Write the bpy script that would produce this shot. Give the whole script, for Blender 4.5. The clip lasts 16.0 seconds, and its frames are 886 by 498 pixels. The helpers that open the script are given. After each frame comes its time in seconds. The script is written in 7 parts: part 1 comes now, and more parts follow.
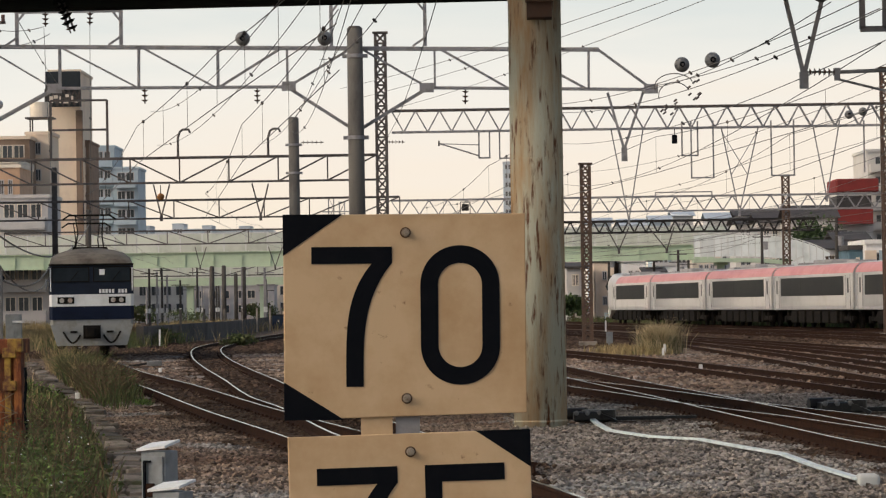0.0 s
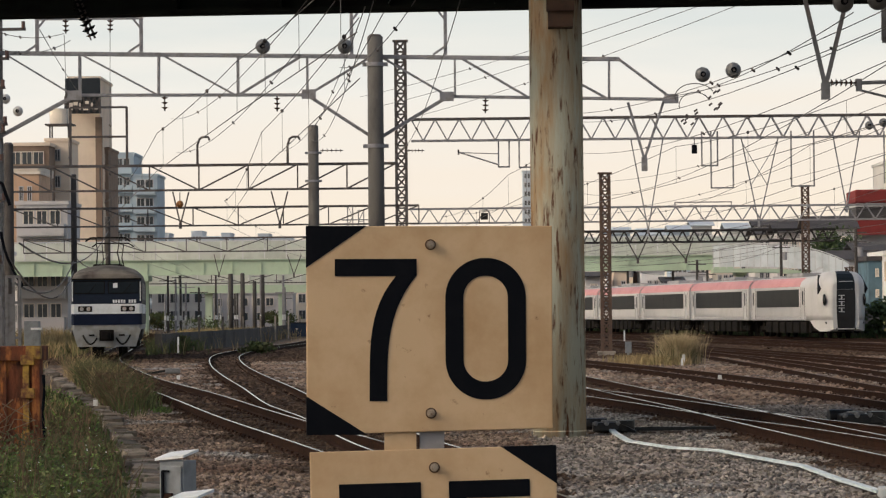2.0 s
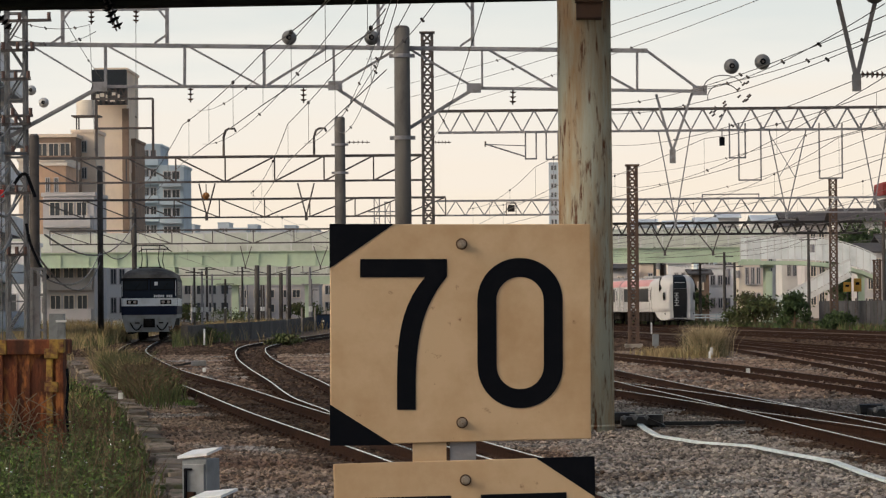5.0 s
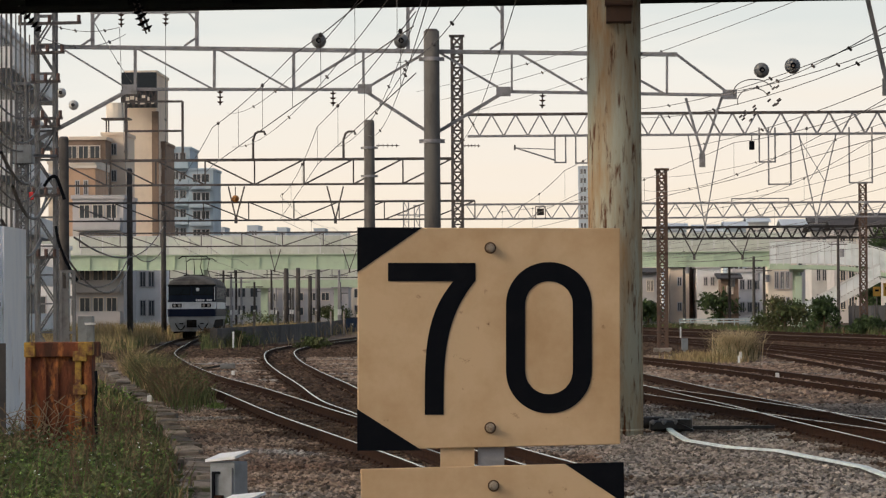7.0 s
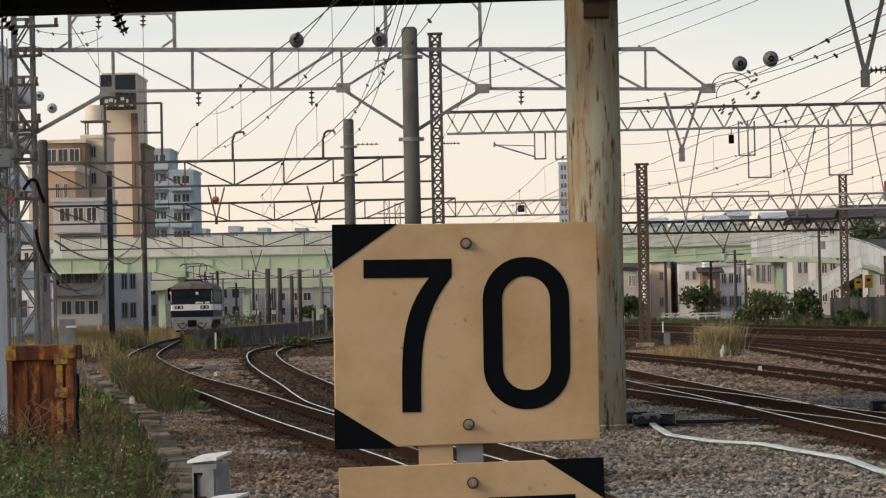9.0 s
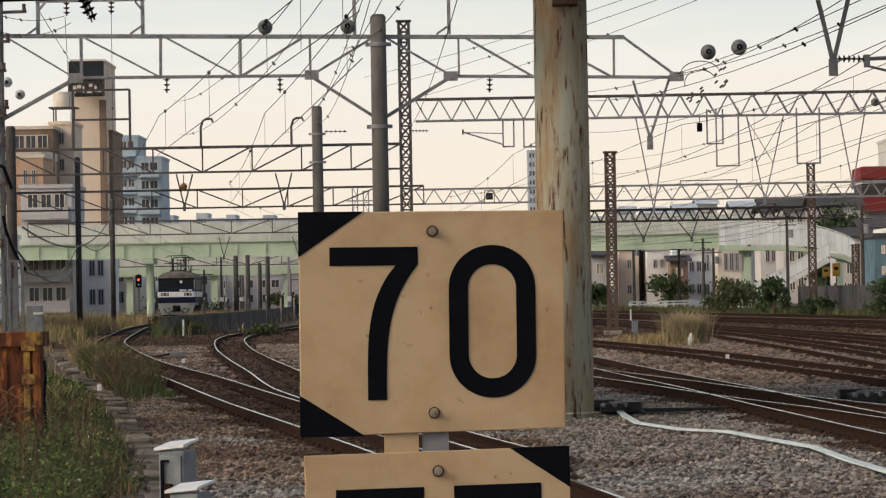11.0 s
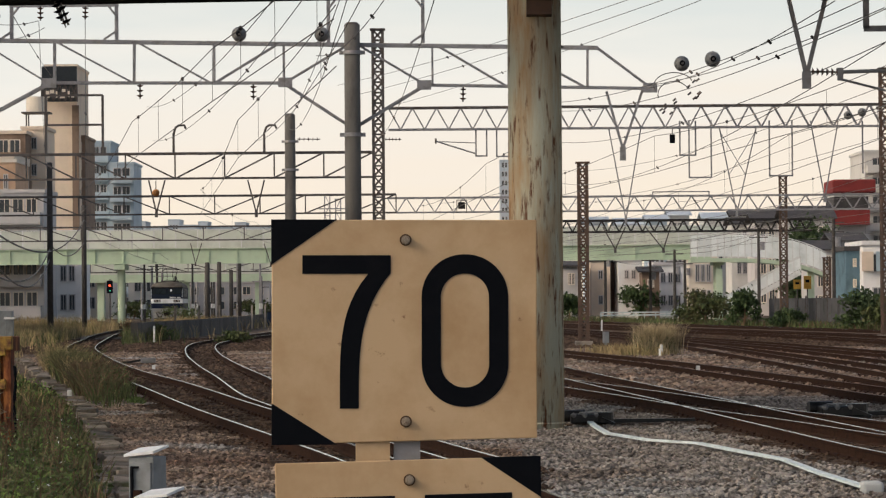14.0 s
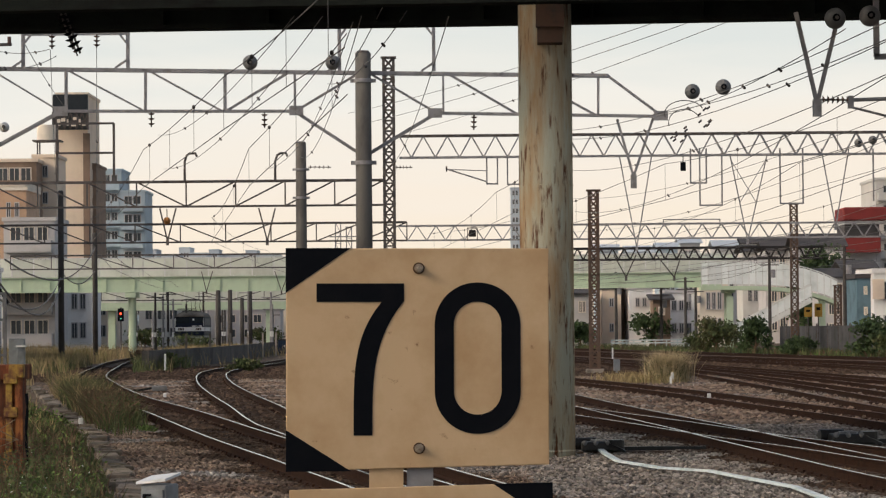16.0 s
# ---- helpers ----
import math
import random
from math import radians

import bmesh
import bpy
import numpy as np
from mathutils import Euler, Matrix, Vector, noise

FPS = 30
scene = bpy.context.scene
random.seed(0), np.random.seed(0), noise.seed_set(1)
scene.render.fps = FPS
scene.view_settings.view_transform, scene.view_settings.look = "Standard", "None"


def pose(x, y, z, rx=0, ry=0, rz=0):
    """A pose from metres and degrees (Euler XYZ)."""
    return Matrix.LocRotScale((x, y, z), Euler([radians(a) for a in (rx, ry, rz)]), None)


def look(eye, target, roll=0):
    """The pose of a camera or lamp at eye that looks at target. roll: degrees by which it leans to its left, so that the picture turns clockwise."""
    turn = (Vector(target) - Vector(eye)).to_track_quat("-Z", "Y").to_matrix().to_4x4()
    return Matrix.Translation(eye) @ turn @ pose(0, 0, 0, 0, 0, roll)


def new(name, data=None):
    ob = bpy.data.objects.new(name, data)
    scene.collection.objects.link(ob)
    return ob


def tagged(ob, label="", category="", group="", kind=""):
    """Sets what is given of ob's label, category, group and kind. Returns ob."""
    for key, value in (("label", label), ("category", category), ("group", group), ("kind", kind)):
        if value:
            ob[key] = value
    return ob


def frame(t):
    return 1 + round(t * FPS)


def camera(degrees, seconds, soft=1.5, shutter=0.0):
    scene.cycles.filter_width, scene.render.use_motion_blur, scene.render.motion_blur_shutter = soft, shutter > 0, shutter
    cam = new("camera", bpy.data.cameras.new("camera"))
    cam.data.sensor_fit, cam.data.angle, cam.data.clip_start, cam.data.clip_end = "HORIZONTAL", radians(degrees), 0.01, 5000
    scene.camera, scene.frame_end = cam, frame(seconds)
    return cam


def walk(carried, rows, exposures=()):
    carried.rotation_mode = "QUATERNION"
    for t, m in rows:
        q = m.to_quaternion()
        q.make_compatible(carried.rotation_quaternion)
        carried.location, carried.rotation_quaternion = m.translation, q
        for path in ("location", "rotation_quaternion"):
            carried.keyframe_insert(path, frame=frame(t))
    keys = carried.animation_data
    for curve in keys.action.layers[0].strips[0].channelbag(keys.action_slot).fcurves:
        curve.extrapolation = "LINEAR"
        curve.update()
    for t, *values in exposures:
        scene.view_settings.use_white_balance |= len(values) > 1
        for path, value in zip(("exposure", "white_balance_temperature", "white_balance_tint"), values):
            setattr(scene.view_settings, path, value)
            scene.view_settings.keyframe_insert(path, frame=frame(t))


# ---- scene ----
cam = camera(15.4, 16.0, soft=1.25)
PATH = [
    (0, pose(0.014, -0.592, 1.649, 90.970, 0, 0.031) @ pose(0, 0, 0, 0, 0, -0.889)),
    (0.5, pose(0.012, -0.599, 1.649, 91.006, 0, -0.056) @ pose(0, 0, 0, 0, 0, -0.519)),
    (1, pose(0.010, -0.587, 1.652, 91.078, 0, 0.035) @ pose(0, 0, 0, 0, 0, -0.604)),
    (1.5, pose(0.007, -0.577, 1.653, 91.129, 0, 0.218) @ pose(0, 0, 0, 0, 0, -0.568)),
    (2, pose(0.000, -0.484, 1.659, 91.125, 0, 0.356) @ pose(0, 0, 0, 0, 0, -0.576)),
    (2.5, pose(-0.002, -0.475, 1.660, 91.108, 0, 0.448) @ pose(0, 0, 0, 0, 0, -0.566)),
    (3, pose(-0.005, -0.466, 1.660, 91.108, 0, 0.489) @ pose(0, 0, 0, 0, 0, -0.504)),
    (3.5, pose(-0.008, -0.350, 1.668, 91.086, 0, 0.532) @ pose(0, 0, 0, 0, 0, -0.571)),
    (4, pose(-0.013, -0.234, 1.676, 90.983, 0, 0.641) @ pose(0, 0, 0, 0, 0, -0.552)),
    (6.5, pose(-0.012, -0.063, 1.683, 91.007, 0, 1.171) @ pose(0, 0, 0, 0, 0, -0.391)),
    (7, pose(-0.012, -0.062, 1.683, 91.049, 0, 1.331) @ pose(0, 0, 0, 0, 0, -0.342)),
    (7.5, pose(-0.009, -0.047, 1.682, 91.101, 0, 1.264) @ pose(0, 0, 0, 0, 0, -0.490)),
    (8, pose(-0.006, -0.030, 1.682, 91.121, 0, 1.128) @ pose(0, 0, 0, 0, 0, -0.590)),
    (8.5, pose(-0.004, -0.024, 1.682, 91.107, 0, 1.103) @ pose(0, 0, 0, 0, 0, -0.821)),
    (9, pose(-0.002, -0.016, 1.680, 91.009, 0, 1.005) @ pose(0, 0, 0, 0, 0, -1.162)),
    (11.5, pose(0.002, -0.001, 1.681, 90.772, 0, 0.252) @ pose(0, 0, 0, 0, 0, -0.830)),
    (12, pose(-0.001, 0.013, 1.681, 90.893, 0, 0.080) @ pose(0, 0, 0, 0, 0, -0.582)),
    (12.5, pose(0.000, 0.020, 1.680, 90.916, 0, -0.012) @ pose(0, 0, 0, 0, 0, -0.527)),
    (13, pose(-0.000, -0.000, 1.680, 90.948, 0, -0.000) @ pose(0, 0, 0, 0, 0, -0.560)),
    (13.5, pose(0.000, -0.003, 1.680, 90.951, 0, -0.040) @ pose(0, 0, 0, 0, 0, -0.479)),
    (14, pose(-0.001, -0.003, 1.681, 90.929, 0, -0.042) @ pose(0, 0, 0, 0, 0, -0.471)),
    (14.5, pose(-0.001, -0.014, 1.680, 90.966, 0, -0.032) @ pose(0, 0, 0, 0, 0, -0.771)),
    (15, pose(-0.001, -0.025, 1.680, 91.129, 0, 0.055) @ pose(0, 0, 0, 0, 0, -1.071)),
    (15.5, pose(-0.002, -0.076, 1.678, 91.281, 0, 0.168) @ pose(0, 0, 0, 0, 0, -1.127)),
    (16, pose(-0.005, -0.059, 1.681, 91.417, 0, 0.142) @ pose(0, 0, 0, 0, 0, -0.489)),
]
walk(cam, PATH)

# ---------------------------------------------------------------- light
world = bpy.data.worlds.new("world")
scene.world = world
world.use_nodes = True
_wn = world.node_tree
_sky = _wn.nodes.new("ShaderNodeTexSky")
_sky.sky_type, _sky.sun_disc = "NISHITA", False
_sky.sun_elevation, _sky.sun_rotation = radians(24), radians(-115)
_sky.dust_density, _sky.ozone_density = 6.0, 0.4
_wn.links.new(_sky.outputs[0], _wn.nodes["Background"].inputs[0])
_wn.nodes["Background"].inputs[1].default_value = 0.095
sun_data = bpy.data.lights.new("sun", "SUN")
sun_data.energy, sun_data.angle, sun_data.color = 0.5, radians(35), (1.0, 0.96, 0.90)
sun = new("sun", sun_data)
sun.matrix_world = look((0, 0, 0), (0.78, 0.36, -0.42))
scene.view_settings.exposure = 0.72


# ---------------------------------------------------------------- materials
def material(name, colour, rough=0.7, metal=0.0, second=None, scale=3.0, amount=0.5, bump=0.0, bump_scale=40.0,
             vary=0.0, third=None, third_scale=1.0, third_amount=0.5, stretch=(1, 1, 1), island=False, spec=0.25):
    """Base colour with two scales of blotches and fine relief, in metres."""
    m = bpy.data.materials.new(name)
    m.use_nodes = True
    nt = m.node_tree
    b = nt.nodes["Principled BSDF"]
    b.inputs["Roughness"].default_value, b.inputs["Metallic"].default_value = rough, metal
    b.inputs["Specular IOR Level"].default_value = spec
    geo = nt.nodes.new("ShaderNodeNewGeometry")
    mp = nt.nodes.new("ShaderNodeMapping")
    mp.inputs["Scale"].default_value = stretch
    nt.links.new(geo.outputs["Position"], mp.inputs[0])
    col = None

    def blend(prev, other, sc, lo, hi, detail=6):
        nz = nt.nodes.new("ShaderNodeTexNoise")
        nz.inputs["Scale"].default_value, nz.inputs["Detail"].default_value = sc, detail
        nz.inputs["Roughness"].default_value = 0.65
        nt.links.new(mp.outputs[0], nz.inputs["Vector"])
        rp = nt.nodes.new("ShaderNodeMapRange")
        rp.inputs[1].default_value, rp.inputs[2].default_value = lo, hi
        nt.links.new(nz.outputs[0], rp.inputs[0])
        mx = nt.nodes.new("ShaderNodeMix")
        mx.data_type = "RGBA"
        nt.links.new(rp.outputs[0], mx.inputs[0])
        if prev is None:
            mx.inputs[6].default_value = (*colour, 1)
        else:
            nt.links.new(prev, mx.inputs[6])
        mx.inputs[7].default_value = (*other, 1)
        return mx.outputs[2]

    if second is None:
        second = tuple(c * 0.75 for c in colour)
    col = blend(None, second, scale, 0.72 - amount * 0.5, 0.82 - amount * 0.3)
    if third is not None:
        col = blend(col, third, third_scale, 0.75 - third_amount * 0.5, 0.82 - third_amount * 0.4)
    if vary:
        if island:
            rnd = geo.outputs["Random Per Island"]
        else:
            rnd = nt.nodes.new("ShaderNodeObjectInfo").outputs["Random"]
        rp = nt.nodes.new("ShaderNodeMapRange")
        rp.inputs[3].default_value, rp.inputs[4].default_value = 1 - vary, 1 + vary
        nt.links.new(rnd, rp.inputs[0])
        hs = nt.nodes.new("ShaderNodeHueSaturation")
        nt.links.new(rp.outputs[0], hs.inputs["Value"])
        nt.links.new(col, hs.inputs["Color"])
        col = hs.outputs[0]
    nt.links.new(col, b.inputs["Base Color"])
    if bump:
        nz = nt.nodes.new("ShaderNodeTexNoise")
        nz.inputs["Scale"].default_value, nz.inputs["Detail"].default_value = bump_scale, 4
        nt.links.new(mp.outputs[0], nz.inputs["Vector"])
        bp = nt.nodes.new("ShaderNodeBump")
        bp.inputs["Strength"].default_value, bp.inputs["Distance"].default_value = 1.0, bump
        nt.links.new(nz.outputs[0], bp.inputs["Height"])
        nt.links.new(bp.outputs[0], b.inputs["Normal"])
    return m


def glow(name, colour, strength):
    m = bpy.data.materials.new(name)
    m.use_nodes = True
    b = m.node_tree.nodes["Principled BSDF"]
    b.inputs["Base Color"].default_value = (*colour, 1)
    b.inputs["Emission Color"].default_value = (*colour, 1)
    b.inputs["Emission Strength"].default_value = strength
    return m


def glass(name, colour=(0.02, 0.025, 0.03), rough=0.06):
    m = material(name, colour, rough, second=tuple(c * 1.5 for c in colour), scale=0.7, spec=0.3)
    return m


M = {}
M["ground"] = material("ground_earth", (0.13, 0.092, 0.066), 0.95, second=(0.07, 0.048, 0.034), scale=0.6, bump=0.06, bump_scale=14, spec=0.1,
                       third=(0.21, 0.165, 0.125), third_scale=9, third_amount=0.5)
M["ballast"] = material("ballast_stone", (0.225, 0.170, 0.130), 0.9, second=(0.135, 0.085, 0.060), scale=0.35, amount=0.62, bump=0.01, bump_scale=60, vary=0.6, island=True,
                        third=(0.235, 0.22, 0.205), third_scale=0.22, third_amount=0.42)
M["ballast_grey"] = material("grey_ballast_stone", (0.250, 0.218, 0.190), 0.9, second=(0.135, 0.105, 0.085), scale=0.4, amount=0.55, bump=0.01, bump_scale=60, vary=0.6, island=True,
                             third=(0.25, 0.24, 0.225), third_scale=0.25, third_amount=0.45)
M["ballast_dark"] = material("brake_dust_ballast", (0.095, 0.064, 0.046), 0.95, second=(0.055, 0.036, 0.026), scale=0.5, amount=0.6, bump=0.01, bump_scale=60, vary=0.5, island=True, spec=0.1)
M["steel"] = material("galvanized_steel", (0.29, 0.28, 0.29), 0.6, 0.0, second=(0.20, 0.19, 0.185), scale=5, bump=0.002)
M["steel_mid"] = material("dull_grey_steel", (0.16, 0.16, 0.165), 0.65, 0.0, second=(0.10, 0.095, 0.09), scale=5, bump=0.002)
M["steel_dark"] = material("weathered_steel", (0.10, 0.09, 0.088), 0.7, 0.0, second=(0.07, 0.05, 0.04), scale=4, bump=0.002)
M["steel_brown"] = material("rusting_steel", (0.12, 0.075, 0.055), 0.85, 0.0, second=(0.075, 0.058, 0.05), scale=5, bump=0.003)
M["rust"] = material("flaking_rust", (0.17, 0.052, 0.024), 0.95, 0.0, second=(0.055, 0.024, 0.016), scale=5, amount=0.66, bump=0.012, bump_scale=30,
                     third=(0.33, 0.125, 0.04), third_scale=7, third_amount=0.48, stretch=(1, 1, 0.35))
M["yellow_worn"] = material("worn_yellow_paint", (0.40, 0.25, 0.05), 0.85, second=(0.12, 0.05, 0.03), scale=8, amount=0.7, bump=0.004)
M["pole"] = material("weathered_concrete_pole", (0.135, 0.125, 0.115), 0.9, second=(0.085, 0.078, 0.072), scale=2.5, bump=0.004, stretch=(1, 1, 0.3))
M["concrete"] = material("concrete", (0.27, 0.235, 0.20), 0.9, second=(0.13, 0.11, 0.09), scale=2.5, bump=0.01, vary=0.3)
M["wire"] = material("copper_wire_oxidised", (0.13, 0.12, 0.115), 0.6, 0.0)
M["insulator"] = material("brown_porcelain", (0.12, 0.07, 0.06), 0.25)
M["insulator_pale"] = material("pale_porcelain", (0.5, 0.48, 0.46), 0.3)
M["rail_side"] = material("rail_rust", (0.034, 0.018, 0.0125), 0.95, 0.0, second=(0.02, 0.012, 0.009), scale=6, bump=0.003, spec=0.05)
M["rail_top"] = material("polished_rail_head", (0.86, 0.82, 0.76), 0.2, 1.0, second=(0.60, 0.53, 0.46), scale=2)
M["rail_dull"] = material("dull_rail_head", (0.12, 0.075, 0.055), 0.6, 0.3, second=(0.07, 0.045, 0.032), scale=2)
M["sleeper"] = material("creosoted_sleeper", (0.075, 0.05, 0.036), 0.95, second=(0.042, 0.03, 0.022), scale=5, bump=0.008, vary=0.35)
M["sign"] = material("faded_sign_enamel", (0.58, 0.415, 0.25), 0.55, second=(0.45, 0.295, 0.155), scale=3.2, amount=0.56, bump=0.0006, bump_scale=60,
                     third=(0.20, 0.105, 0.05), third_scale=30, third_amount=0.185)
M["black"] = material("black_enamel", (0.0045, 0.0055, 0.008), 0.8, second=(0.007, 0.0075, 0.010), scale=20, spec=0.06)
M["bolt"] = material("stained_bolt_steel", (0.34, 0.29, 0.23), 0.45, 0.4, second=(0.18, 0.11, 0.07), scale=80)
M["bridge_dark"] = material("sooty_bridge_girder", (0.014, 0.016, 0.014), 0.95, second=(0.009, 0.008, 0.008), scale=2, bump=0.006, spec=0.05)
M["green_girder"] = material("pale_green_girder", (0.50, 0.60, 0.44), 0.7, second=(0.44, 0.52, 0.38), scale=0.8, bump=0.004)
M["green_screen"] = material("pale_parapet_panels", (0.66, 0.68, 0.60), 0.7, second=(0.54, 0.56, 0.48), scale=0.5, vary=0.12)
M["white_paint"] = material("chalky_white_paint", (0.72, 0.72, 0.70), 0.6, second=(0.55, 0.55, 0.52), scale=1.2, bump=0.003, vary=0.06)



# ---------------------------------------------------------------- mesh helpers
def finish(bm, name):
    me = bpy.data.meshes.new(name)
    bm.normal_update()
    bm.to_mesh(me)
    bm.free()
    return me


def part(name, bm, mat, parent, label=""):
    me = finish(bm, name)
    me.materials.append(mat)
    ob = new(name, me)
    ob.parent = parent
    return tagged(ob, label)


def shared(name, me, parent, m):
    """One more piece on the same mesh."""
    ob = new(name, me)
    ob.parent = parent
    ob.matrix_local = m
    return ob


def thing(name, label, category, at=(0, 0, 0), group="", kind=""):
    ob = new(name)
    ob.empty_display_size = 0.1
    ob.location = at
    return tagged(ob, label, category, group, kind)


def solid(name, bm, mat, label, category, group="", kind="", at=None):
    me = finish(bm, name)
    me.materials.append(mat)
    ob = new(name, me)
    if at is not None:
        ob.location = at
    return tagged(ob, label, category, group, kind)


def box(bm, x0, x1, y0, y1, z0, z1, bevel=0.0):
    r = bmesh.ops.create_cube(bm, size=1.0)
    v = r["verts"]
    bmesh.ops.scale(bm, vec=(x1 - x0, y1 - y0, z1 - z0), verts=v)
    bmesh.ops.translate(bm, vec=((x0 + x1) / 2, (y0 + y1) / 2, (z0 + z1) / 2), verts=v)
    if bevel:
        e = list({e for q in v for e in q.link_edges})
        bmesh.ops.bevel(bm, geom=e, offset=bevel, segments=2, profile=0.5, affect="EDGES")
    return bm


def B():
    return bmesh.new()


def beam(bm, p, q, w, h=None):
    """A bar of square or w x h section from p to q."""
    p, q = Vector(p), Vector(q)
    d = q - p
    r = bmesh.ops.create_cube(bm, size=1.0)
    m = Matrix.Translation((p + q) / 2) @ d.to_track_quat("Y", "Z").to_matrix().to_4x4() @ Matrix.Diagonal((w, d.length, h or w, 1))
    bmesh.ops.transform(bm, matrix=m, verts=r["verts"])
    return bm


def tube(bm, p, q, r, n=8, r2=None, caps=True):
    p, q = Vector(p), Vector(q)
    d = q - p
    c = bmesh.ops.create_cone(bm, cap_ends=caps, segments=n, radius1=r, radius2=r if r2 is None else r2, depth=d.length)
    m = Matrix.Translation((p + q) / 2) @ d.to_track_quat("Z", "Y").to_matrix().to_4x4()
    bmesh.ops.transform(bm, matrix=m, verts=c["verts"])
    return bm


def line_tube(bm, pts, r, n=5):
    """A thin round line through pts."""
    pts = [Vector(p) for p in pts]
    rings = []
    for i, p in enumerate(pts):
        d = (pts[min(i + 1, len(pts) - 1)] - pts[max(i - 1, 0)]).normalized()
        s = d.cross(Vector((0, 0, 1)))
        s = s.normalized() if s.length > 1e-4 else Vector((1, 0, 0))
        u = s.cross(d)
        rings.append([bm.verts.new(p + (s * math.cos(a) + u * math.sin(a)) * r) for a in (2 * math.pi * k / n for k in range(n))])
    for a, b in zip(rings, rings[1:]):
        for k in range(n):
            bm.faces.new((a[k], a[(k + 1) % n], b[(k + 1) % n], b[k]))
    return bm


def ball(bm, c, r, sx=1, sy=1, sz=1, n=14):
    s = bmesh.ops.create_uvsphere(bm, u_segments=n, v_segments=n // 2 + 2, radius=r)
    bmesh.ops.transform(bm, matrix=Matrix.Translation(c) @ Matrix.Diagonal((sx, sy, sz, 1)), verts=s["verts"])
    return bm


def loft(bm, rings, close=True, caps=True):
    vs = [[bm.verts.new(p) for p in r] for r in rings]
    n = len(vs[0])
    for a, b in zip(vs, vs[1:]):
        for k in range(n if close else n - 1):
            bm.faces.new((a[k], a[(k + 1) % n], b[(k + 1) % n], b[k]))
    if caps:
        bm.faces.new(list(reversed(vs[0])))
        bm.faces.new(vs[-1])
    return bm


def smooth_line(ctrl, step):
    """Points along a smooth curve x(y) through a few control points."""
    c = np.array(ctrl, float)
    t = np.arange(len(c), dtype=float)
    out = []
    n = int((c[-1, 1] - c[0, 1]) / step) + 1
    for i in range(n):
        y = c[0, 1] + i * step
        k = int(np.clip(np.searchsorted(c[:, 1], y) - 1, 0, len(c) - 2))
        p0, p1, p2, p3 = c[max(k - 1, 0)], c[k], c[k + 1], c[min(k + 2, len(c) - 1)]
        h = p2[1] - p1[1]
        m1 = (p2[0] - p0[0]) / max(p2[1] - p0[1], 1e-6)
        m2 = (p3[0] - p1[0]) / max(p3[1] - p1[1], 1e-6)
        s = (y - p1[1]) / h
        x = ((2 * s**3 - 3 * s**2 + 1) * p1[0] + (s**3 - 2 * s**2 + s) * h * m1 + (-2 * s**3 + 3 * s**2) * p2[0] + (s**3 - s**2) * h * m2)
        out.append((x, y))
    return out


# ---------------------------------------------------------------- sky and ground
def sky_backdrop():
    m = bpy.data.materials.new("evening_sky")
    m.use_nodes = True
    nt = m.node_tree
    nt.nodes.clear()
    out = nt.nodes.new("ShaderNodeOutputMaterial")
    em = nt.nodes.new("ShaderNodeEmission")
    geo = nt.nodes.new("ShaderNodeNewGeometry")
    sep = nt.nodes.new("ShaderNodeSeparateXYZ")
    nt.links.new(geo.outputs["Position"], sep.inputs[0])
    mr = nt.nodes.new("ShaderNodeMapRange")
    mr.inputs[1].default_value, mr.inputs[2].default_value = -20, 900
    nz = nt.nodes.new("ShaderNodeTexNoise")
    mp = nt.nodes.new("ShaderNodeMapping")
    mp.inputs["Scale"].default_value = (0.0016, 0.0016, 0.011)
    nt.links.new(geo.outputs["Position"], mp.inputs[0])
    nt.links.new(mp.outputs[0], nz.inputs["Vector"])
    nz.inputs["Scale"].default_value, nz.inputs["Detail"].default_value = 2.2, 5
    ad = nt.nodes.new("ShaderNodeMath")
    ad.operation = "MULTIPLY_ADD"
    ad.inputs[1].default_value = 130
    nt.links.new(nz.outputs[0], ad.inputs[0])
    nt.links.new(sep.outputs[2], ad.inputs[2])
    nt.links.new(ad.outputs[0], mr.inputs[0])
    cr = nt.nodes.new("ShaderNodeValToRGB")
    els = cr.color_ramp.elements
    els[0].position, els[0].color = 0.0, (0.93, 0.78, 0.60, 1)
    els[1].position, els[1].color = 1.0, (0.50, 0.60, 0.66, 1)
    for pos, c in ((0.12, (0.97, 0.83, 0.65)), (0.24, (0.95, 0.85, 0.73)), (0.33, (0.90, 0.87, 0.80)), (0.40, (0.76, 0.79, 0.76)), (0.6, (0.64, 0.71, 0.73))):
        e = els.new(pos)
        e.color = (*c, 1)
    nt.links.new(mr.outputs[0], cr.inputs[0])
    nt.links.new(cr.outputs[0], em.inputs[0])
    em.inputs[1].default_value = 0.61
    nt.links.new(em.outputs[0], out.inputs[0])
    bm = B()
    n = 64
    rings = [[(3000 * math.cos(a), 3000 * math.sin(a), z) for a in (2 * math.pi * k / n for k in range(n))] for z in (-60, 200, 500, 1000)]
    loft(bm, rings, caps=False)
    solid("backdrop", bm, m, "pale cream and grey evening sky", "sky", kind="structure")


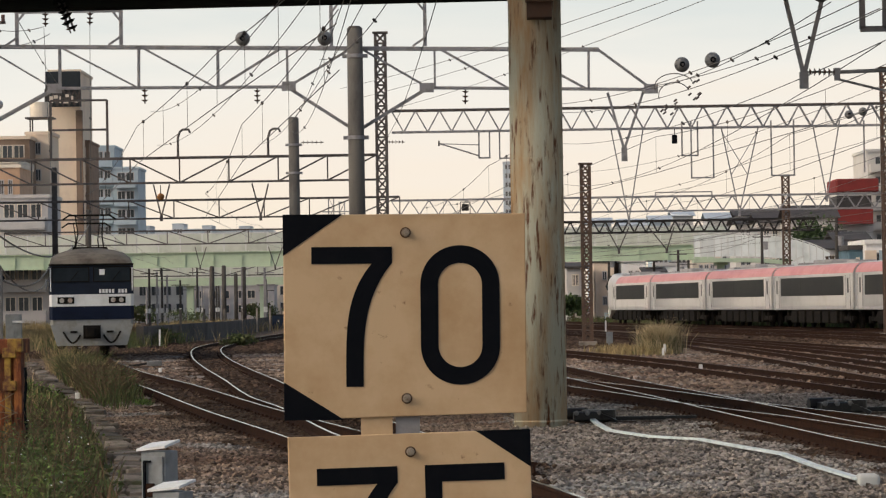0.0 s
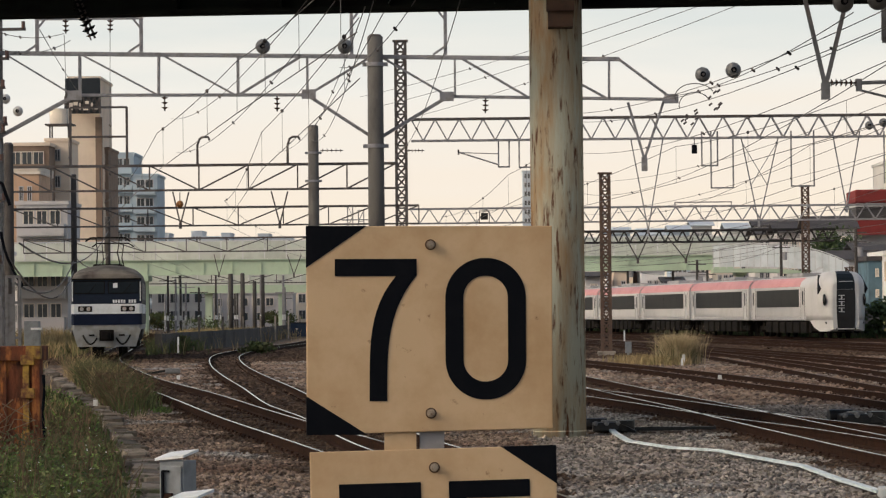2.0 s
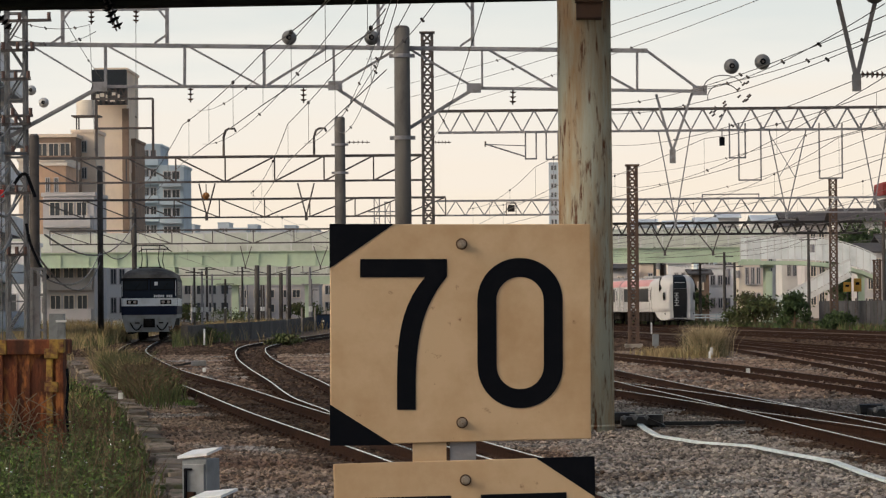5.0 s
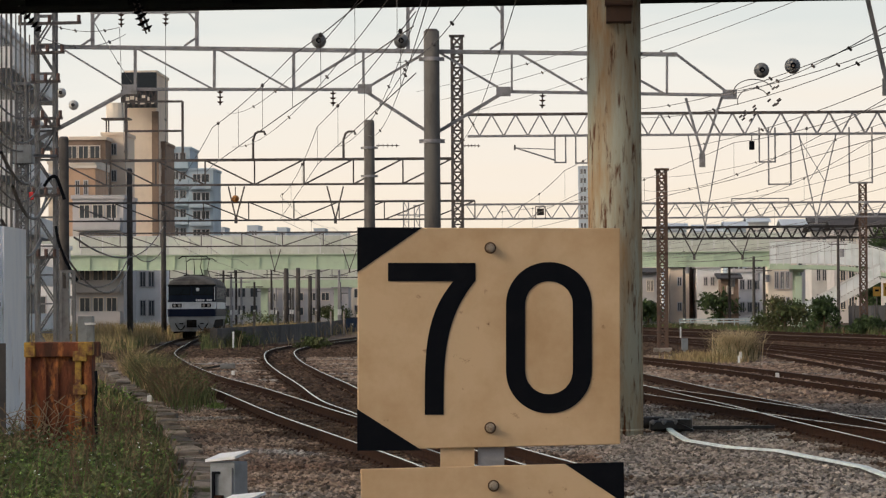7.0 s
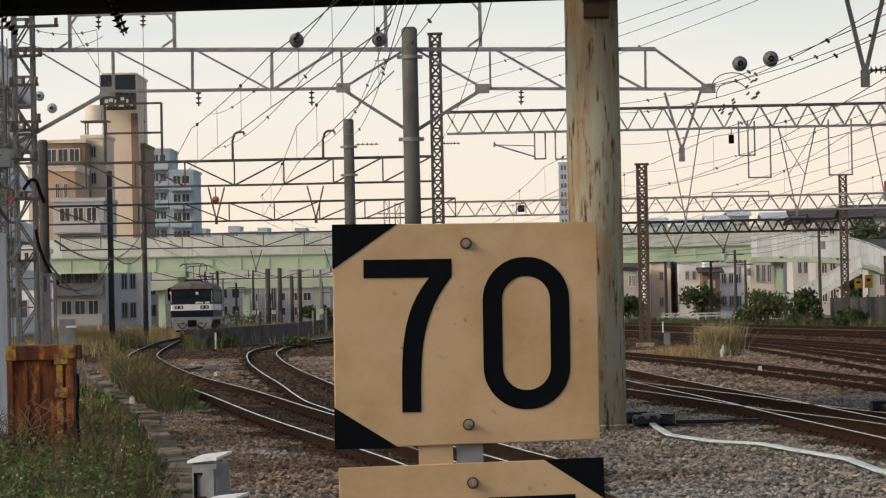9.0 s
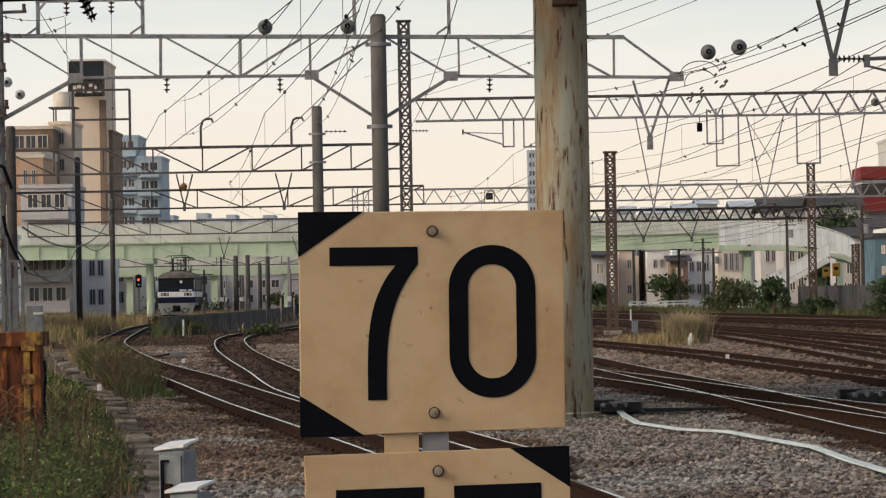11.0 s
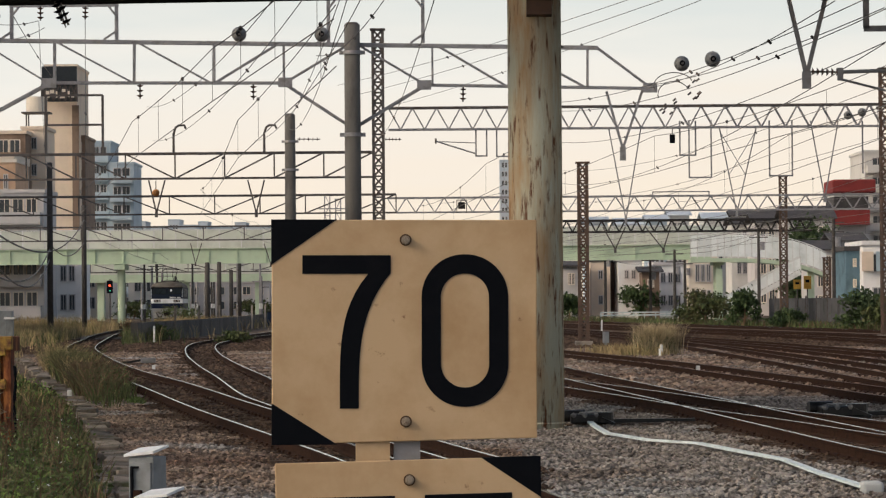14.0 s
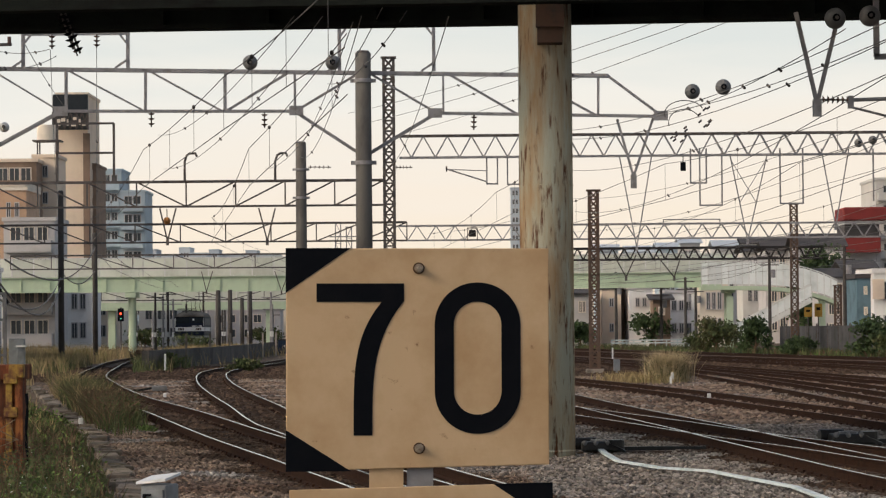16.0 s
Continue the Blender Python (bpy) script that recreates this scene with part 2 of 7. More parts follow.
def ground_sheet():
    xs = np.unique(np.concatenate([np.linspace(-3000, -60, 20), np.linspace(-60, -14, 24), np.linspace(-14, 14, 75), np.linspace(14, 60, 30), np.linspace(60, 3000, 20)]))
    ys = np.unique(np.concatenate([np.linspace(-3000, -20, 10), np.linspace(-20, 24, 12), np.linspace(24, 70, 100), np.linspace(70, 240, 110), np.linspace(240, 3000, 30)]))
    X, Y = np.meshgrid(xs, ys)
    Z = np.full_like(X, -0.19)
    for i in range(Z.shape[0]):
        for j in range(Z.shape[1]):
            if abs(X[i, j]) < 60 and 0 < Y[i, j] < 240:
                Z[i, j] += 0.05 * noise.noise((X[i, j] * 0.6, Y[i, j] * 0.25, 0))
    nx, ny = len(xs), len(ys)
    verts = np.stack([X.ravel(), Y.ravel(), Z.ravel()], 1).tolist()
    faces = [(j * nx + i, j * nx + i + 1, (j + 1) * nx + i + 1, (j + 1) * nx + i) for j in range(ny - 1) for i in range(nx - 1)]
    me = bpy.data.meshes.new("ground")
    me.from_pydata(verts, [], faces)
    me.materials.append(M["ground"])
    tagged(new("ground", me), "brown earth and ballast of a railway yard", "ground", kind="structure")


sky_backdrop()
ground_sheet()



# ---------------------------------------------------------------- tracks
GAUGE = 1.067
MAIN = [(1.9, 8), (0.9, 24), (-0.35, 34), (-1.55, 41.6), (-3.45, 53.2), (-5.9, 69.4), (-8.6, 86), (-11.75, 109), (-14.4, 131), (-17.2, 163), (-19.15, 187), (-19.85, 198),
        (-21.3, 225), (-23.8, 276), (-26.4, 329), (-28.4, 400), (-29.5, 520)]
BRANCH = [(0.35, 33.4), (-0.85, 41.6), (-2.1, 52.9), (-3.1, 60.5), (-4.55, 75), (-6.1, 90), (-7.9, 109), (-9.6, 131), (-10.2, 145), (-10.2, 160), (-9.6, 200), (-9.4, 300), (-9.4, 420)]
CROSS_P = [(9.5, 12), (6.5, 26), (5.35, 36.3), (4.95, 42.3), (4.5, 50), (4.2, 56), (3.5, 67), (2.6, 83.5), (1.2, 110), (-1.0, 150)]
CROSS_Q = [(11, 16), (8.0, 30), (6.0, 40.7), (5.4, 45.5), (4.5, 51.5), (3.65, 59), (2.1, 71), (-0.5, 92), (-4, 130)]
YARD_A = [(13, 18), (10.0, 40), (8.25, 56), (7.8, 63), (7.1, 73), (5.9, 90), (3.7, 112), (0, 150)]
YARD_B = [(10, 30), (9.5, 69), (9.6, 90), (9.4, 129), (8.4, 160), (4, 220)]
YARD_C = [(14, 40), (11.9, 69), (11.6, 90), (11.2, 115), (9.8, 140), (6.5, 180)]
YARD_D = [(18, 50), (14.6, 90), (12.6, 127), (9, 175), (4, 230)]
YARD_E = [(26, 50), (19.2, 110), (16.6, 150), (11.5, 200), (6, 250)]
YARD_F = [(32, 60), (23.5, 125), (20.5, 150), (14.5, 200), (8, 255)]
EXPRESS = [(44.3 - 0.1198 * y, y) for y in (40, 120, 200, 300, 420, 560, 700)]


def rail_mesh(pts, side, top):
    """Head, web and foot along a curve, offset to one side; the head's running face is the second material."""
    prof = [(-0.060, -0.150), (0.060, -0.150), (0.060, -0.135), (0.012, -0.115), (0.012, -0.040), (0.033, -0.030), (0.033, -0.006), (0.020, 0.0),
            (-0.020, 0.0), (-0.033, -0.006), (-0.033, -0.030), (-0.012, -0.040), (-0.012, -0.115), (-0.060, -0.135)]
    bm = B()
    rings = []
    for i, (x, y) in enumerate(pts):
        a, b = pts[max(i - 1, 0)], pts[min(i + 1, len(pts) - 1)]
        d = Vector((b[0] - a[0], b[1] - a[1])).normalized()
        n = Vector((d.y, -d.x))
        rings.append([(x + n.x * (side + u), y + n.y * (side + u), v) for u, v in prof])
    loft(bm, rings)
    for f in bm.faces:
        c = f.calc_center_median()
        f.material_index = 1 if c.z > -0.001 else 0
    return bm


SLEEPER = B()
box(SLEEPER, -1.0, 1.0, -0.11, 0.11, -0.30, -0.145, 0.012)
SLEEPER_MESH = finish(SLEEPER, "sleeper")
SLEEPER_MESH.materials.append(M["sleeper"])
PLATE = B()
for s in (-0.533, 0.533):
    box(PLATE, s - 0.13, s + 0.13, -0.07, 0.07, -0.147, -0.136)
    for u in (-0.09, 0.09):
        tube(PLATE, (s + u, 0, -0.14), (s + u, 0, -0.105), 0.018, 6)
PLATE_MESH = finish(PLATE, "rail_fastening")
PLATE_MESH.materials.append(M["rail_side"])


def track(name, ctrl, label, bright=True, sleepers=(0, 0), step=1.0):
    t = thing(name, label, "railway track", kind="structure")
    pts = smooth_line(ctrl, step)
    for side in (-GAUGE / 2 - 0.033, GAUGE / 2 + 0.033):
        r = part("rail", rail_mesh(pts, side, bright), M["rail_side"], t, "rusty rail with a worn bright head")
        r.data.materials.append(M["rail_top"] if bright else M["rail_dull"])
    near = [p for p in smooth_line(ctrl, 0.62)]
    for a, b in zip(near, near[1:]):
        if sleepers[0] < a[1] < sleepers[1]:
            ang = math.atan2(-(b[0] - a[0]), b[1] - a[1])
            m = Matrix.Translation((a[0], a[1], random.uniform(-0.012, 0.0))) @ Matrix.Rotation(ang + random.uniform(-0.015, 0.015), 4, "Z")
            s = shared("sleeper", SLEEPER_MESH, t, m)
            shared("rail_fastening", PLATE_MESH, s, Matrix())
    return t


track("track", MAIN, "main track curving away, bright worn rails on dark sleepers", True, (26, 135))
track("track", BRANCH, "branch track diverging over a turnout", True, (54, 130))
track("track", CROSS_P, "yard track crossing another over turnouts", True, (30, 95))
track("track", CROSS_Q, "yard crossover track with bright rail heads", True, (56, 80))
track("track", YARD_A, "rust brown yard track", False, (54, 110))
track("track", YARD_B, "rust brown yard track beyond the bush", False, (66, 110))
track("track", YARD_C, "rust brown yard track", False)
track("track", YARD_D, "rust brown yard track", False)
track("track", YARD_E, "rust brown yard track", False)
track("track", YARD_F, "rust brown yard track", False)
track("track", EXPRESS, "straight main track of the express train", True, step=4.0)


# ---------------------------------------------------------------- the bridge over the yard with its round pier
def bridge():
    b = thing("road_bridge", "soot-dark steel bridge girder on a rusty green round pier", "bridge", (1.38, 47.4, -0.2))
    bm = B()
    # underside of the deck, running a little askew across the yard
    p, q = Vector((-12.92, 50.00, 6.24)), Vector((11.96, 46.00, 6.06))
    d = (q - p).normalized()
    up = Vector((0, 0, 1))
    n = d.cross(up)
    o = Vector((1.38, 47.4, -0.2))
    e = p + (q - p)
    section = ((-0.25, 0.0), (0.25, 0.0), (0.25, 0.06), (0.02, 0.06), (0.02, 1.3), (0.25, 1.3), (0.25, 1.36), (-0.25, 1.36), (-0.25, 1.3), (-0.02, 1.3), (-0.02, 0.06), (-0.25, 0.06))
    loft(bm, [[base - n * u - o + up * z for u, z in section] for base in (p, q)])
    part("girder", bm, M["bridge_dark"], b, "sooty dark steel girder")
    for k in range(1, 2):
        bm = B()
        section = ((-0.2, 0.05), (0.2, 0.05), (0.2, 0.1), (0.02, 0.1), (0.02, 1.3), (-0.02, 1.3), (-0.02, 0.1), (-0.2, 0.1))
        loft(bm, [[base - n * (u - 2.6 * k) - o + up * z for u, z in section] for base in (p, q)])
        part("girder", bm, M["bridge_dark"], b)
    # deck stays out of view; its width is set to shade the pier's top
    bm = B()
    pts = [[base - n * u - o + up * z for u, z in ((-2.0, 1.36), (7.0, 1.36), (7.0, 1.7), (-2.0, 1.7))] for base in (p, q)]
    loft(bm, pts)
    part("deck", bm, M["bridge_dark"], b)
    # stiffeners on the outer web
    L = (q - p).length
    bm = B()
    box(bm, -0.02, 0.02, -0.2, 0.2, 0.06, 1.3)
    me = finish(bm, "stiffener")
    me.materials.append(M["bridge_dark"])
    k = 0.8
    while k < L:
        c = p + d * k - o
        shared("stiffener", me, b, Matrix.Translation(c) @ Matrix.Rotation(math.atan2(d.y, d.x), 4, "Z"))
        k += 1.6
    # pier
    bm = B()
    h = 6.20
    tube(bm, (0, 0, 0), (0, 0, h + 1.2), 0.388, 40)
    for f in bm.faces:
        f.smooth = len(f.verts) == 4
    part("pier", bm, M["pier"], b, "round steel pier, flaking green paint over rust")
    for z in (3.75 + 0.2, 0.12):
        bm = B()
        tube(bm, (0, 0, z), (0, 0, z + 0.02), 0.394, 40)
        part("weld_seam", bm, M["pier"], b)
    bm = B()
    box(bm, -0.55, 0.55, -0.5, 0.5, -0.1, 0.04, 0.02)
    part("footing", bm, M["concrete"], b, "concrete footing")
    # bracket under the girder on the front of the pier
    bm = B()
    box(bm, -0.14, 0.26, -0.58, -0.30, h + 0.02, h + 0.9)
    beam(bm, (0.06, -0.46, h - 0.22), (0.06, -0.43, h + 0.05), 0.36, 0.2)
    part("bracket", bm, M["steel_brown"], b, "brown steel bracket under the girder")
    return b


M["pier"] = material("flaking_green_pier", (0.46, 0.465, 0.375), 0.85, second=(0.39, 0.26, 0.145), scale=1.3, amount=0.60, bump=0.006, bump_scale=12, stretch=(2.4, 2.4, 0.36),
                     third=(0.13, 0.06, 0.035), third_scale=5.0, third_amount=0.42, spec=0.1)
bridge()


# ---------------------------------------------------------------- speed signs on their post
def digit_zero(w, h, s, n=14):
    """Outline points of an upright 0: outer and inner ring."""
    def ring(a, b, r):
        pts = []
        for cx, cy, a0 in ((a - r, b - r, 0), (-a + r, b - r, 90), (-a + r, -b + r, 180), (a - r, -b + r, 270)):
            for k in range(n + 1):
                t = radians(a0 + 90 * k / n)
                pts.append((cx + r * math.cos(t), cy + r * math.sin(t)))
        return pts
    return ring(w / 2, h / 2, w / 2 * 0.98), ring(w / 2 - s, h / 2 - s, (w / 2 - s) * 0.98)


def strip(bm, left, right, y0, y1):
    """A thin raised band between two outlines in the plate's plane (x, z)."""
    a = [[bm.verts.new((x, y, z)) for x, z in pts] for pts in (left, right) for y in (y0, y1)]
    lf, lb, rf, rb = a
    n = len(lf)
    closed = left[0] == left[-1]
    for k in range(n - 1):
        bm.faces.new((lf[k], lf[k + 1], rf[k + 1], rf[k]))
        bm.faces.new((lb[k], lb[k + 1], lf[k + 1], lf[k]))
        bm.faces.new((rf[k], rf[k + 1], rb[k + 1], rb[k]))
    if not closed:
        for k in (0, n - 1):
            bm.faces.new((lf[k], rf[k], rb[k], lb[k]))
    bmesh.ops.recalc_face_normals(bm, faces=bm.faces)
    return bm


def poly(bm, pts, y0, y1):
    f = [bm.verts.new((x, y0, z)) for x, z in pts]
    b = [bm.verts.new((x, y1, z)) for x, z in pts]
    bm.faces.new(f)
    bm.faces.new(list(reversed(b)))
    for k in range(len(pts)):
        bm.faces.new((f[k], b[k], b[(k + 1) % len(pts)], f[(k + 1) % len(pts)]))
    bmesh.ops.recalc_face_normals(bm, faces=bm.faces)
    return bm


PW, PH = 0.504, 0.424


def seven(bm, x0, z0, w, h, s):
    """The figure 7: bar and curved stem; x0, z0 is its top left corner."""
    poly(bm, [(x0, z0), (x0 + w, z0), (x0 + w, z0 - s), (x0, z0 - s)], -0.0046, -0.003)
    n = 14
    le, ri = [], []
    for k in range(n + 1):
        t = k / n
        zz = z0 - s * 0.96 - (h - s * 0.96) * t
        c = (1 - t) ** 3.5
        ri.append((x0 + w * (0.635 + 0.365 * c), zz))
        le.append((x0 + w * (0.42 + 0.33 * (1 - t) ** 4.0), zz))
    strip(bm, le, ri, -0.0044, -0.003)


def five(bm, x0, z0, w, h, s):
    poly(bm, [(x0, z0), (x0 + w, z0), (x0 + w, z0 - s), (x0, z0 - s)], -0.0046, -0.003)
    poly(bm, [(x0, z0 - s * 0.98), (x0 + s, z0 - s * 0.98), (x0 + s, z0 - h * 0.5), (x0, z0 - h * 0.5)], -0.0044, -0.003)
    out, inn = [], []
    R = (h * 0.62) / 2
    cx, cz = x0 + w * 0.42, z0 - h * 0.38 - R
    for k in range(25):
        a = radians(125 - 265 * k / 24)
        out.append((cx + w * 0.58 * math.cos(a), cz + R * math.sin(a)))
        inn.append((cx + (w * 0.58 - s) * math.cos(a), cz + (R - s) * math.sin(a)))
    strip(bm, out, inn, -0.0042, -0.003)


def bolt_head(bm, x, z):
    tube(bm, (x, -0.0050, z), (x, -0.0070, z), 0.0088, 20, 0.0082)
    tube(bm, (x, -0.0075, z), (x, -0.016, z), 0.0072, 6)
    tube(bm, (x, -0.016, z), (x, -0.021, z), 0.0042, 10)


# washer colour: rust, darkened further for the shadow ring round each bolt
M["rust_and_shade"] = material("rusted_shaded_washer", (0.10, 0.055, 0.03), 0.8, second=(0.06, 0.035, 0.02), scale=60)


def speed_plate(parent, cx, cz, first, tri_left, tilt=0.0):
    m = Matrix.Translation((cx, 0, cz)) @ Matrix.Rotation(radians(tilt), 4, "Y")
    bm = B()
    box(bm, -PW / 2, PW / 2, -0.003, 0.003, -PH / 2, PH / 2, 0.0022)
    # the lower right corner is trimmed a little short
    for v in bm.verts:
        if v.co.z < 0:
            v.co.z += 0.010 * (v.co.x / PW + 0.5)
    plate = part("plate", bm, M["sign"], parent, "sun-faded orange cream enamel plate")
    plate.matrix_local = m
    X = lambda u: -PW / 2 + u * PW
    Z = lambda v: PH / 2 - v * PH
    e = 0.0005
    if tri_left:
        tris = [[(X(0) - e, Z(0) + e), (X(0.245), Z(0) + e), (X(0) - e, Z(0.20))], [(X(0) - e, Z(0.815)), (X(0.245), Z(1) - e), (X(0) - e, Z(1) - e)]]
    else:
        tris = [[(X(0.775), Z(0) + e), (X(1) + e, Z(0) + e), (X(1) + e, Z(0.185))], [(X(0.775), Z(1) - e), (X(1) + e, Z(1) - e), (X(1) + e, Z(0.815))]]
    for tri in tris:
        bm = poly(B(), tri, -0.0042, 0.0036)
        part("corner_triangle", bm, M["black"], plate, "black painted corner")
    bm = B()
    seven(bm, X(0.115), Z(0.158), 0.332 * PW, 0.683 * PH, 0.083 * PH)
    part("numeral", bm, M["black"], plate, "black numeral seven")
    bm = B()
    if first:
        o, i = digit_zero(0.328 * PW, 0.682 * PH, 0.073 * PW)
        o.append(o[0]), i.append(i[0])
        c = (X(0.727), Z(0.495))
        strip(bm, [(x + c[0], z + c[1]) for x, z in o], [(x + c[0], z + c[1]) for x, z in i], -0.0046, -0.003)
        part("numeral", bm, M["black"], plate, "black numeral zero")
    else:
        five(bm, X(0.56), Z(0.158), 0.33 * PW, 0.683 * PH, 0.083 * PH)
        part("numeral", bm, M["black"], plate, "black numeral five")
    for v in (0.09, 0.90):
        bm = B()
        bolt_head(bm, X(0.503), Z(v))
        part("bolt", bm, M["bolt"], plate, "stained hexagon bolt")
        # dark disc behind the bolt, its shadow ring and rust in one colour
        bm = tube(B(), (X(0.503), -0.003, Z(v)), (X(0.503), -0.0052, Z(v)), 0.0112, 22)
        part("washer", bm, M["rust_and_shade"], plate, "rusted washer, darkened as the bolt's ring of shadow")
    return plate


def speed_sign():
    at = Vector((-0.07, 6.20, 1.62))
    s = thing("speed_limit_sign", "faded cream speed signs reading 70 and 75 on a steel post", "railway sign", (at.x - 0.0112, at.y, -0.2))
    s.rotation_euler = (0, radians(0.35), radians(6))
    zc = at.z + 0.2055
    speed_plate(s, 0, zc, True, True)
    speed_plate(s, 0.010, zc - PH - 0.030, False, False, -1.2)
    bm = B()
    box(bm, -0.093, -0.028, 0.004, 0.010, 0, zc + 0.17)
    box(bm, -0.034, -0.028, 0.010, 0.060, 0, zc + 0.17)
    part("post", bm, M["sign"], s, "cream painted steel angle post")
    bm = B()
    box(bm, -0.020, 0.030, 0.012, 0.020, 0, zc + 0.18)
    box(bm, 0.022, 0.030, 0.020, 0.065, 0, zc + 0.18)
    part("post", bm, M["steel"], s, "grey galvanized angle post")
    return s


speed_sign()



# ---------------------------------------------------------------- electric locomotive
M["loco_blue"] = material("navy_locomotive_paint", (0.008, 0.013, 0.032), 0.55, second=(0.006, 0.010, 0.024), scale=1.5, spec=0.12)
M["loco_dark"] = material("dark_blue_grey_paint", (0.012, 0.017, 0.030), 0.55, second=(0.010, 0.013, 0.022), scale=1.5, spec=0.12)
M["loco_white"] = material("white_band_paint", (0.75, 0.76, 0.76), 0.45, second=(0.62, 0.62, 0.6), scale=2)
M["loco_roof"] = material("grey_brown_roof", (0.17, 0.15, 0.125), 0.8, second=(0.06, 0.05, 0.042), scale=0.9, amount=0.6)
M["loco_skirt"] = material("light_grey_skirt", (0.27, 0.275, 0.27), 0.6, second=(0.20, 0.19, 0.17), scale=2)
M["loco_glass"] = material("cab_glass", (0.012, 0.016, 0.020), 0.4, second=(0.020, 0.025, 0.030), scale=0.7, spec=0.1)
M["under"] = material("underframe_grime", (0.011, 0.010, 0.009), 0.9, second=(0.02, 0.016, 0.013), scale=4, spec=0.08)
M["lamp"] = material("headlamp_lens", (0.45, 0.42, 0.38), 0.2, second=(0.3, 0.2, 0.15), scale=6)


def wheelset(parent, y, mat):
    for s in (-1, 1):
        bm = B()
        tube(bm, (s * 0.50, y, 0.46), (s * 0.62, y, 0.46), 0.455, 24)
        tube(bm, (s * 0.47, y, 0.46), (s * 0.50, y, 0.46), 0.48, 24)
        part("wheel", bm, mat, parent)


def bogie(parent, y, wb, half=1.05):
    bm = B()
    for s in (-1, 1):
        box(bm, s * half - 0.09, s * half + 0.09, y - wb / 2 - 0.4, y + wb / 2 + 0.4, 0.42, 0.66, 0.03)
        for u in (-wb / 2, wb / 2):
            box(bm, s * half - 0.14, s * half + 0.14, y + u - 0.18, y + u + 0.18, 0.3, 0.68, 0.03)
            tube(bm, (s * half, y + u * 0.5, 0.5), (s * half, y + u * 0.5, 0.95), 0.13, 10)
    box(bm, -half, half, y - 0.2, y + 0.2, 0.45, 0.8)
    b = part("bogie", bm, M["under"], parent, "grimy black bogie")
    for u in (-wb / 2, wb / 2):
        wheelset(b, y + u, M["under"])


